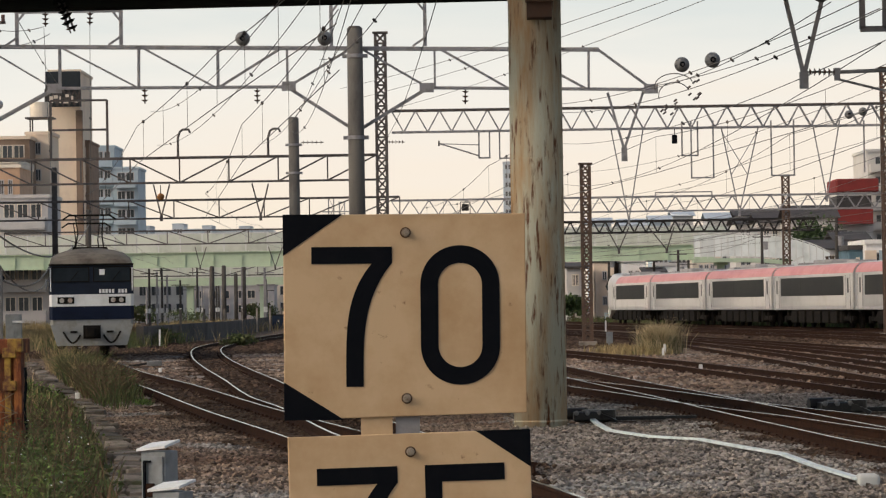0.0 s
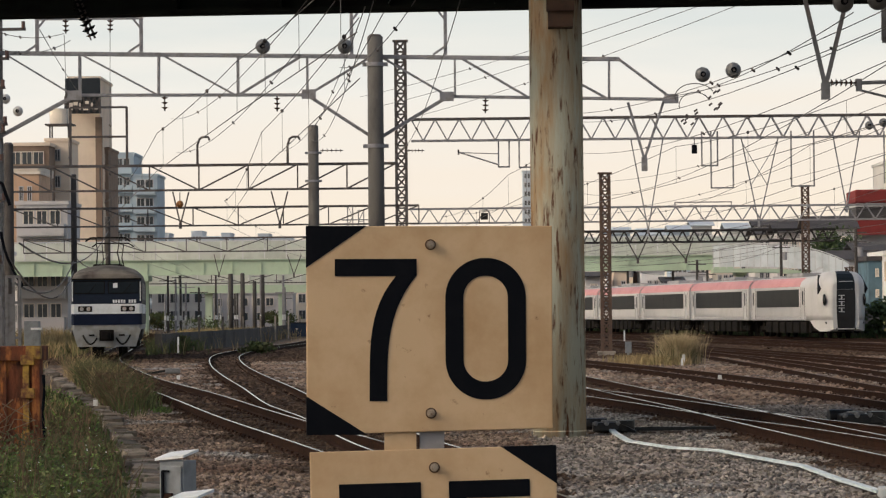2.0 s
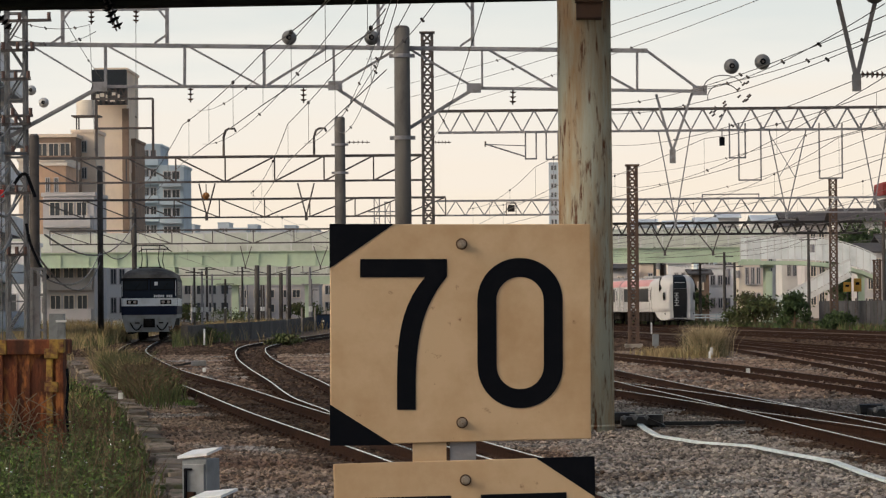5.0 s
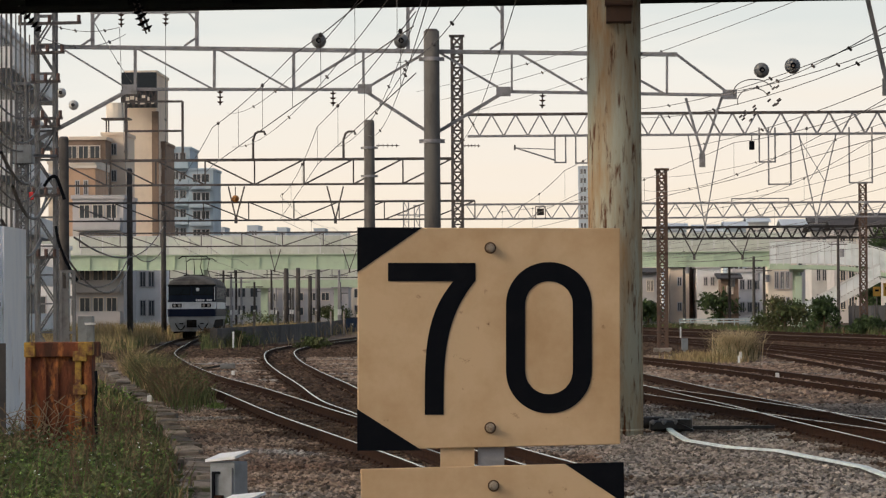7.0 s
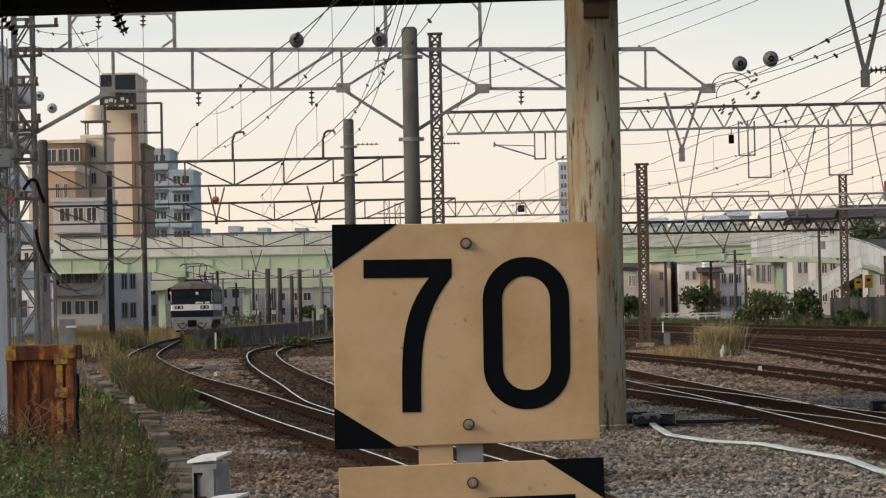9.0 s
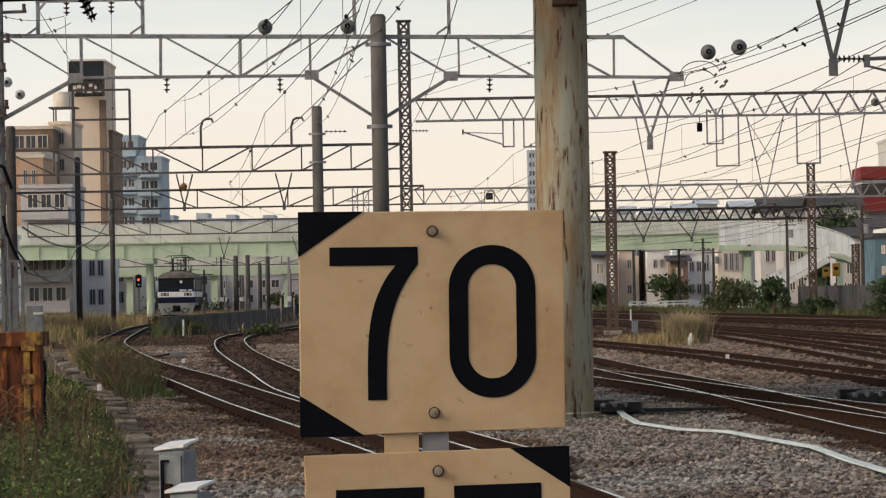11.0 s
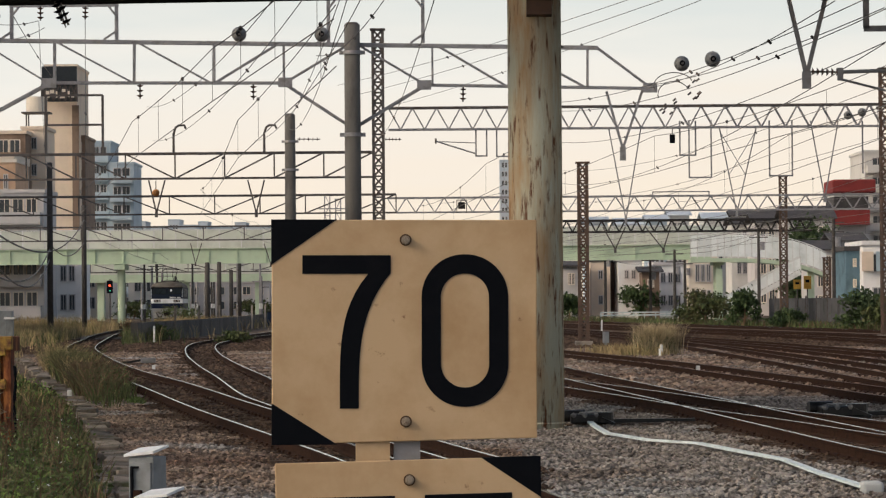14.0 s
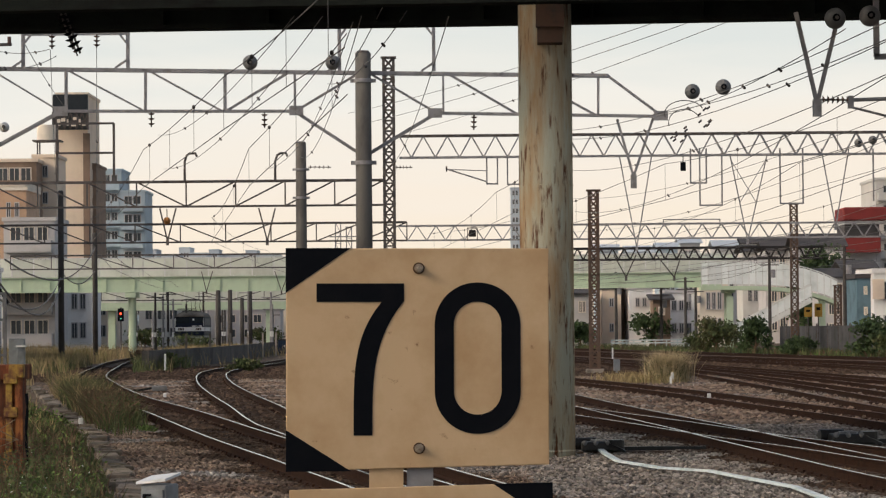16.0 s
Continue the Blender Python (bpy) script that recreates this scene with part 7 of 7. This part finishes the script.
o = thing("junction_box", "pale grey junction box at the mast's foot", "equipment cabinet", (6.60, 134, -0.2))
part("case", box(B(), 0, 0.26, 0, 0.2, 0.15, 0.62, 0.02), GALV, o)
part("leg", box(B(), 0.08, 0.18, 0.05, 0.15, 0, 0.15), GALV, o)
o = thing("switch_lever", "low black switch stand between the tracks", "switch stand", (-9.07, 100, -0.2))
part("bed", box(B(), -0.7, 0.4, -0.15, 0.15, 0, 0.1, 0.02), M["sleeper"], o)
part("lever", beam(B(), (-0.9, 0, 0.05), (0.1, 0, 0.22), 0.07), M["machine"], o)
part("weight", box(B(), -0.1, 0.35, -0.12, 0.12, 0.1, 0.25, 0.03), M["ball_grey"], o)
o = thing("white_pebble_cap", "white cap on a buried marker", "marker post", (-1.01 - 0.9, 20, -0.2))
part("cap", ball(B(), (0, 0, 0.1), 0.08, 1, 1, 0.7, 12), LID, o)


# ---------------------------------------------------------------- ballast stones, one by one near the camera
def stones(name, area, per_m2, r0, r1, label, mat, keep=None, seed=3):
    rng = np.random.default_rng(seed)
    x0, x1, y0, y1 = area
    n = int((x1 - x0) * (y1 - y0) * per_m2)
    c = np.stack([rng.uniform(x0, x1, n), rng.uniform(y0, y1, n), rng.uniform(-0.20, -0.145, n)], 1)
    # only the wedge that the camera sees
    ok = np.abs(c[:, 0] + 0.006 * c[:, 1]) < 0.155 * c[:, 1] + 0.5
    if keep is not None:
        ok &= keep(c[:, 0], c[:, 1])
    c = c[ok]
    n = len(c)
    base = np.array([(1, 0, 0.1), (0.3, 1, -0.1), (-0.9, 0.5, 0.15), (-0.6, -0.8, -0.1), (0.5, -0.9, 0.2), (0.15, 0.1, 0.85), (-0.1, 0, -0.9)], float)
    tri = np.array([(0, 1, 5), (1, 2, 5), (2, 3, 5), (3, 4, 5), (4, 0, 5), (1, 0, 6), (2, 1, 6), (3, 2, 6), (4, 3, 6), (0, 4, 6)])
    v = np.repeat(base[None], n, 0) * rng.uniform(0.65, 1.3, (n, 7, 1))
    a, b = rng.uniform(0, 6.28, n), rng.uniform(-0.7, 0.7, n)
    ca, sa, cb, sb = np.cos(a), np.sin(a), np.cos(b), np.sin(b)
    x, y, z = v[..., 0], v[..., 1], v[..., 2]
    x, z = x * cb[:, None] - z * sb[:, None], x * sb[:, None] + z * cb[:, None]
    x, y = x * ca[:, None] - y * sa[:, None], x * sa[:, None] + y * ca[:, None]
    r = (r0 + (r1 - r0) * rng.random(n) ** 2)[:, None]
    v = np.stack([x * r + c[:, 0:1], y * r + c[:, 1:2], z * r * 0.8 + c[:, 2:3]], -1).reshape(-1, 3)
    f = (np.arange(n)[:, None, None] * 7 + tri[None]).reshape(-1, 3)
    me = bpy.data.meshes.new(name)
    me.from_pydata(v.tolist(), [], f.tolist())
    me.materials.append(mat)
    return tagged(new(name, me), label, "ballast", kind="stuff")


KX = np.array([p[0] for p in KERB])
KY = np.array([p[1] for p in KERB])
right_of_kerb = lambda x, y: x > np.interp(y, KY, KX) + 0.1
LINES = [np.array(smooth_line(c, 2.0)) for c in (MAIN, BRANCH, CROSS_P, CROSS_Q)]


def by_rails(x, y):
    """Within the sooty strip along a track."""
    near = np.zeros(len(x), bool)
    for l in LINES:
        inside = (y > l[0, 1]) & (y < l[-1, 1])
        near |= inside & (np.abs(x - np.interp(y, l[:, 1], l[:, 0])) < 0.95 + 0.25 * np.sin(x * 3.1 + y * 1.7))
    return near


stones("ballast", (-9, 1.0, 22, 62), 330, 0.018, 0.045, "red-brown crushed stone ballast", M["ballast"], lambda x, y: right_of_kerb(x, y) & ~by_rails(x, y), 3)
stones("ballast", (0.9, 10, 22, 62), 330, 0.018, 0.045, "grey crushed stone ballast", M["ballast_grey"], lambda x, y: ~by_rails(x, y), 5)
stones("ballast", (-9, 10, 22, 62), 200, 0.02, 0.048, "brake-dust darkened ballast between the rails", M["ballast_dark"], lambda x, y: right_of_kerb(x, y) & by_rails(x, y), 6)
stones("ballast", (-16, 16, 62, 125), 55, 0.045, 0.10, "brown crushed stone ballast between yard tracks", M["ballast"], lambda x, y: right_of_kerb(x, y) & ~by_rails(x, y), 4)
stones("ballast", (-16, 16, 62, 125), 50, 0.04, 0.09, "darkened ballast between the yard rails", M["ballast_dark"], lambda x, y: right_of_kerb(x, y) & by_rails(x, y), 7)
stones("ballast", (-24, 20, 125, 175), 14, 0.06, 0.13, "brown ballast farther along the tracks", M["ballast_dark"], None, 8)


# ---------------------------------------------------------------- grass, weeds and bushes
def blades(name, spots, label, mat, height, width, lean=0.35, seed=5, per=1, category="grass"):
    """Bent grass blades at the given (x, y, z) spots, two quads and a tip each."""
    rng = np.random.default_rng(seed)
    s = np.repeat(np.asarray(spots, float), per, 0)
    n = len(s)
    s[:, :2] += rng.normal(0, 0.06, (n, 2))
    h = height * rng.uniform(0.45, 1.25, n)
    w = width * rng.uniform(0.6, 1.4, n)
    a = rng.uniform(0, 6.28, n)
    l = lean * rng.uniform(0.2, 1.6, n) * h
    side = np.stack([np.cos(a), np.sin(a), np.zeros(n)], 1) * w[:, None] / 2
    b = rng.uniform(0, 6.28, n)
    out = np.stack([np.cos(b), np.sin(b), np.zeros(n)], 1) * l[:, None]
    up = np.array([0, 0, 1.0])[None]
    p0, p1, p2 = s, s + out * 0.28 + up * h[:, None] * 0.55, s + out + up * h[:, None]
    v = np.stack([p0 - side, p0 + side, p1 - side * 0.8, p1 + side * 0.8, p2], 1).reshape(-1, 3)
    k = np.arange(n)[:, None] * 5
    f3 = np.concatenate([k + np.array([[0, 1, 3]]), k + np.array([[0, 3, 2]]), k + np.array([[2, 3, 4]])], 0)
    me = bpy.data.meshes.new(name)
    me.from_pydata(v.tolist(), [], f3.tolist())
    me.materials.append(mat)
    return tagged(new(name, me), label, category, kind="stuff")


GRASS = material("fresh_grass", (0.105, 0.165, 0.036), 0.75, second=(0.05, 0.075, 0.022), scale=1.4, vary=0.6, island=True)
WEED = material("dark_weed_leaves", (0.075, 0.095, 0.034), 0.8, second=(0.11, 0.092, 0.045), scale=0.6, vary=0.45, island=True)
DRY = material("dry_straw_grass", (0.34, 0.25, 0.13), 0.9, second=(0.22, 0.17, 0.08), scale=0.35, vary=0.4, island=True, third=(0.14, 0.15, 0.05), third_scale=0.2, third_amount=0.45)


def clear_of_rails(x, y):
    ok = np.ones(len(x), bool)
    for ctrl in (MAIN, BRANCH):
        line = np.array(smooth_line(ctrl, 2.0))
        ok &= np.abs(x - np.interp(y, line[:, 1], line[:, 0])) > np.where(y < 110, 0.95, 1.5)
    return ok


def left_bank(n, y0, y1, wide, seed, off=0.25):
    rng = np.random.default_rng(seed)
    y = y0 + (y1 - y0) * rng.random(n) ** 1.2
    x = np.interp(y, KY, KX) - off - wide * rng.random(n)
    clump = np.array([noise.noise((float(a) * 0.8, float(b) * 0.5, seed)) for a, b in zip(x, y)])
    keep = (rng.random(n) < np.clip(0.6 + clump * 1.2, 0.08, 1)) & clear_of_rails(x, y)
    return np.stack([x, y, np.full(n, -0.2)], 1)[keep]


blades("grass", left_bank(5200, 20, 34, 3.2, 11, 0.75), "green tall grass on the bank", GRASS, 0.40, 0.014, 0.5, 21, 3)
blades("grass", left_bank(2600, 20, 36, 3.2, 17, 0.7), "dark olive weeds and grass on the bank", WEED, 0.5, 0.016, 0.5, 27, 3)
blades("grass", left_bank(900, 20, 38, 3.0, 18, 0.6), "brown dead stems standing over the grass", TWIG, 0.75, 0.010, 0.35, 28, 3)
blades("grass", left_bank(5000, 30, 60, 3.5, 12, 0.32), "green and brown grass on the bank", WEED, 0.26, 0.03, 0.45, 22, 3)
blades("grass", left_bank(2500, 24, 60, 3.5, 13, 0.35), "dead brown stems among the grass", TWIG, 0.4, 0.018, 0.5, 23, 2)
blades("grass", left_bank(6000, 56, 120, 9, 14, 0.6), "dry and green grass along the curve", DRY, 0.3, 0.04, 0.4, 24, 2)
blades("grass", left_bank(4000, 56, 110, 6, 15, 0.6), "dark weeds along the curve", WEED, 0.3, 0.05, 0.4, 25, 2)


def patch(n, cx, cy, sx, sy, seed):
    rng = np.random.default_rng(seed)
    s = np.stack([cx + sx * rng.normal(0, 0.5, n), cy + sy * rng.normal(0, 0.5, n), np.full(n, -0.2)], 1)
    return s[clear_of_rails(s[:, 0], s[:, 1])]


def leaves(name, spots, label, mat, size, height, seed, category="weeds"):
    """Small broad leaves held at uneven heights over the given spots."""
    rng = np.random.default_rng(seed)
    s = np.repeat(np.asarray(spots, float), 7, 0)
    n = len(s)
    s = s + rng.normal(0, 1, (n, 3)) * np.array([0.09, 0.09, 0.0]) + np.stack([np.zeros(n), np.zeros(n), height * rng.random(n) ** 0.7], 1)
    u = rng.normal(0, 1, (n, 3)) * np.array([1, 1, 0.5])
    u /= np.linalg.norm(u, axis=1)[:, None]
    v = np.cross(u, rng.normal(0, 1, (n, 3)))
    v /= np.linalg.norm(v, axis=1)[:, None]
    k = (size * rng.uniform(0.5, 1.4, n))[:, None]
    vs = np.stack([s - u * k, s + v * k * 0.45, s + u * k, s - v * k * 0.45], 1).reshape(-1, 3)
    me = bpy.data.meshes.new(name)
    me.from_pydata(vs.tolist(), [], (np.arange(n)[:, None] * 4 + np.arange(4)[None]).tolist())
    me.materials.append(mat)
    return tagged(new(name, me), label, category, kind="stuff")


LIGHT_LEAF = material("fresh_weed_leaves", (0.14, 0.21, 0.05), 0.7, second=(0.055, 0.085, 0.025), scale=1.6, amount=0.65, vary=0.6, island=True, spec=0.15)
leaves("weeds", left_bank(3400, 20, 36, 3.2, 31, 0.65), "fresh light green weeds on the bank", LIGHT_LEAF, 0.026, 0.5, 51)
leaves("weeds", left_bank(2200, 20, 40, 3.2, 35, 0.6), "dark green leafy weeds on the bank", WEED, 0.028, 0.6, 55)
leaves("weeds", left_bank(3600, 30, 70, 4.5, 32, 0.3), "dark green weeds along the kerb", WEED, 0.05, 0.18, 52)
leaves("weeds", left_bank(1900, 36, 80, 3.0, 33, 0.35), "light green weeds along the kerb", LIGHT_LEAF, 0.04, 0.24, 53)
leaves("flowers", left_bank(90, 20, 40, 2.6, 34, 0.6), "small white weed flowers on the bank", LID, 0.014, 0.55, 54, "flowers")
# weeds between kerb and rail
def verge(spots):
    return spots[spots[:, 0] > np.interp(spots[:, 1], KY, KX) + 0.3]


for k, (x, y, sx, sy, h, m, n) in enumerate(((-7.4, 66, 1.2, 6, 0.55, TWIG, 900), (-7.0, 64, 1.0, 5, 0.45, WEED, 900), (-9.2, 76, 1.4, 6, 0.8, WEED, 1200), (-8.6, 73, 1.0, 5, 0.7, DRY, 500), (-5.6, 61.5, 0.3, 0.8, 0.14, GRASS, 300), (-10.8, 85, 1.0, 6, 0.8, DRY, 700))):
    blades("weeds", verge(patch(n, x, y, sx, sy, 40 + k)), "tangled weeds beside the rail", m, h, 0.018, 0.6, 60 + k, 3, "weeds")
for k, (x, y, sx, sy, h, m, n) in enumerate(((-7.5, 67, 0.9, 7, 0.6, WEED, 1500), (-7.2, 64, 0.7, 6, 0.65, TWIG, 900), (-8.6, 74, 0.9, 7, 0.65, TWIG, 900), (-9.6, 80, 1.0, 7, 0.7, WEED, 1200), (-11.5, 90, 1.2, 8, 0.8, DRY, 900))):
    blades("weeds", verge(patch(n, x, y, sx, sy, 240 + k)), "tangled weeds beside the rail", m, h, 0.016, 0.6, 260 + k, 3, "weeds")
leaves("weeds", verge(patch(700, -7.3, 67, 1.0, 7, 250)), "dark leafy weeds beside the rail", WEED, 0.035, 0.6, 270)
leaves("weeds", verge(patch(900, -7.6, 68, 1.0, 8, 251)), "brown withered leaves beside the rail", TWIG, 0.03, 0.65, 271)
# dry grass banks beyond
for k, (x, y, sx, sy, h, m, n) in enumerate(((-26, 175, 9, 30, 1.0, DRY, 5000), (-24.5, 150, 6, 26, 0.9, DRY, 3500), (-23, 160, 7, 30, 0.7, WEED, 2500), (-15.6, 165, 1.6, 14, 0.9, WEED, 1600), (-16.2, 172, 1.2, 14, 1.0, TWIG, 900), (-20, 250, 5, 50, 1.0, DRY, 5000), (-19.5, 230, 3, 40, 0.8, DRY, 2500),
                                             (-10.2, 170, 0.8, 6, 0.6, WEED, 500), (-30, 220, 8, 40, 1.2, DRY, 3000))):
    blades("dry_grass", patch(n, x, y, sx, sy, 80 + k), "tall dry straw-coloured grass by the line", m, h * 0.85, 0.035, 0.4, 90 + k, 2, "grass")


STRAW = material("pale_straw", (0.48, 0.39, 0.24), 0.9, second=(0.30, 0.23, 0.12), scale=2, vary=0.3, island=True)


def pampas(x, y):
    o = thing("pampas_tuft", "dry golden grass tuft with a green heart among the tracks", "grass tuft", (x, y, -0.2))
    for name, mat, h, w, n, sp, sd in (("straw", STRAW, 0.98, 0.013, 3400, 0.25, 1), ("green_blade", WEED, 0.75, 0.018, 1800, 0.24, 2), ("plume", STRAW, 1.12, 0.018, 400, 0.25, 3)):
        rng = np.random.default_rng(sd)
        pos = np.stack([rng.normal(0, sp, n), rng.normal(0, sp, n), np.zeros(n)], 1)
        b = blades(name, pos, "", mat, h, w, 0.52, 100 + sd)
        b.parent = o
        del b["category"], b["kind"]
    return o


pampas(7.21, 109.5)
for k, (x, y, sx) in enumerate(((6.39, 111, 0.9), (6.05, 114, 0.9), (6.7, 110, 0.7))):
    blades("dry_grass", patch(600, x, y, sx, 2.5, 140 + k), "low dry grass among the tracks", DRY, 0.35, 0.035, 0.5, 150 + k, 1, "grass")
for k, (mat, n, h) in enumerate(((WEED, 6500, 0.55), (GRASS, 1800, 0.4), (TWIG, 1200, 0.5))):
    rng = np.random.default_rng(160 + k)
    yy = rng.uniform(175, 300, n)
    xx = 48.9 - 0.1198 * yy - rng.random(n) ** 1.5 * 2.2
    keep = np.array([noise.noise((float(a) * 0.15, k * 7.0, 0)) for a in yy]) + rng.uniform(-0.3, 0.5, n) > 0.0
    blades("weeds", np.stack([xx, yy, np.full(n, -0.2)], 1)[keep], "green weeds along the boundary fence", mat, h, 0.07, 0.4, 170 + k, 1, "weeds")


def leafy(name, label, x, y, w, h, mat, n, seed, leaf=0.16, z0=-0.2, category="bush"):
    """A bush or tree: tapered stems and a crown of many small leaves in uneven clumps."""
    rng = np.random.default_rng(seed)
    o = thing(name, label, category, (x, y, z0))
    bm = B()
    tube(bm, (0, 0, 0), (0.05 * w, 0, h * 0.6), 0.03 * h + 0.03, 8, 0.02 * h)
    for k in range(6):
        a = rng.uniform(0, 6.28)
        tube(bm, (0.03 * w, 0, h * (0.15 + 0.06 * k)), (math.cos(a) * w * 0.35, math.sin(a) * w * 0.3, h * (0.45 + 0.08 * k)), 0.015 * h + 0.01, 6, 0.006 * h)
    part("trunk", bm, TWIG, o)
    cl = np.stack([rng.uniform(-0.5, 0.5, 26) * w, rng.uniform(-0.4, 0.4, 26) * w, h * rng.uniform(0.22, 0.95, 26)], 1)
    cl[:, 0] *= np.sqrt(np.clip(1.25 - (cl[:, 2] / h) ** 2, 0.1, 1))
    c = cl[rng.integers(0, 26, n)] + rng.normal(0, 1, (n, 3)) * np.array([w * 0.12, w * 0.12, h * 0.09])
    u = rng.normal(0, 1, (n, 3))
    u /= np.linalg.norm(u, axis=1)[:, None]
    v = np.cross(u, rng.normal(0, 1, (n, 3)))
    v /= np.linalg.norm(v, axis=1)[:, None]
    s = (leaf * rng.uniform(0.5, 1.3, n))[:, None]
    vs = np.stack([c - u * s, c + v * s * 0.5, c + u * s, c - v * s * 0.5], 1).reshape(-1, 3)
    f = (np.arange(n)[:, None] * 4 + np.arange(4)[None]).tolist()
    me = bpy.data.meshes.new("crown")
    me.from_pydata(vs.tolist(), [], f)
    me.materials.append(mat)
    cr = new("crown", me)
    cr.parent = o
    return o


LEAF = material("dark_green_leaves", (0.055, 0.085, 0.03), 0.7, second=(0.035, 0.055, 0.022), scale=0.4, vary=0.45, island=True)
o = thing("guard_rail", "low pale blue-green guard rail beyond the yard", "rail", (13.9, 285, -0.2))
for z in (0.62, 0.86):
    bar("rail", o, (0, 0, z), (7.6, 0, z), 0.10, M["duct"])
for k in range(9):
    bar("post", o, (0.95 * k, 0.08, 0), (0.95 * k, 0.08, 0.9), 0.09, M["duct"])
leafy("bush", "dark green bush below the stair", 20.73, 224.3, 1.8, 2.4, LEAF, 1600, 1)
leafy("bush", "olive brown bush beside the bridge pier", 19.11, 237.8, 3.4, 2.4, WEED, 2600, 2)
leafy("bush", "dark green bush at the fence", 24.80, 190.3, 2.6, 2.2, LEAF, 1800, 3)
leafy("bush", "rust-brown and green bush at the fence", 25.34, 185.8, 2.4, 2.0, WEED, 1600, 4)
leafy("bush", "dark bush before the white house", 19.39, 320, 3.0, 3.2, LEAF, 1500, 5, 0.22)
leafy("bush", "dark bush at the far fence", 12.49, 320, 2.4, 2.4, LEAF, 1200, 6, 0.22)
leafy("bush", "green weeds by the mast's foot", 22.37, 210.6, 2.2, 1.2, LEAF, 1200, 8)
for k, (a, y, z, w, h) in enumerate(((1436, 345, 430, 3.6, 5), (1460, 350, 426, 4.2, 4.5), (1410, 352, 440, 3.0, 3))):
    leafy("tree", "dark green tree on the hillside", (a - 784) / 5800 * y, y, w, 1.68 + (535 - z) / 5800 * y + 1.5, LEAF, 3500, 20 + k, 0.3, category="tree")

for k, (px, y, w, h, mat) in enumerate(((252, 168, 2.0, 1.0, TWIG), (272, 166, 1.6, 0.9, WEED), (320, 262, 3.5, 1.6, WEED), (420, 152, 1.2, 0.6, WEED))):
    leafy("bush", "dry straggling bush beside the line", y * (px - 784) / 5800, y, w, h, mat, 900, 300 + k, 0.10)
for k, (px, y, w, h) in enumerate(((240, 415, 4, 2.2), (455, 430, 4, 2.4))):
    leafy("tree", "dull green tree beyond the line", y * (px - 784) / 5800, y, w, h, WEED, 1100, 330 + k, 0.22, category="tree")



# ---------------------------------------------------------------- what moves
def motions():
    rows = []
    for k in range(0, 65):
        t = k * 0.25
        D = 112.5 + 11.0 * t + 0.165 * t * t
        y0, y1 = D, D + 18
        a = np.interp([y0, y1], [p[1] for p in LOCO_LINE], [p[0] for p in LOCO_LINE])
        rows.append((t, pose(a[0], y0, 0, 0, 0, math.degrees(math.atan2(-(a[1] - a[0]), 18)))))
    walk(LOCO, rows)
    rows = []
    for t, D in ((0, 135), (0.5, 148.5), (1, 161.5), (1.5, 174.5), (2, 187), (2.4, 196.5), (2.8, 205.7), (3.2, 214.4), (3.6, 222.3), (4.2, 234), (5.2, 253), (6.3, 275), (7, 292), (9, 341), (11.5, 398), (16, 496)):
        rows.append((t, pose(44.3 - 0.1198 * D, D, 0, 0, 0, math.degrees(math.atan(0.1198)))))
    walk(EXPRESS_TRAIN, rows)


LOCO_LINE = smooth_line(MAIN, 2.0)
motions()
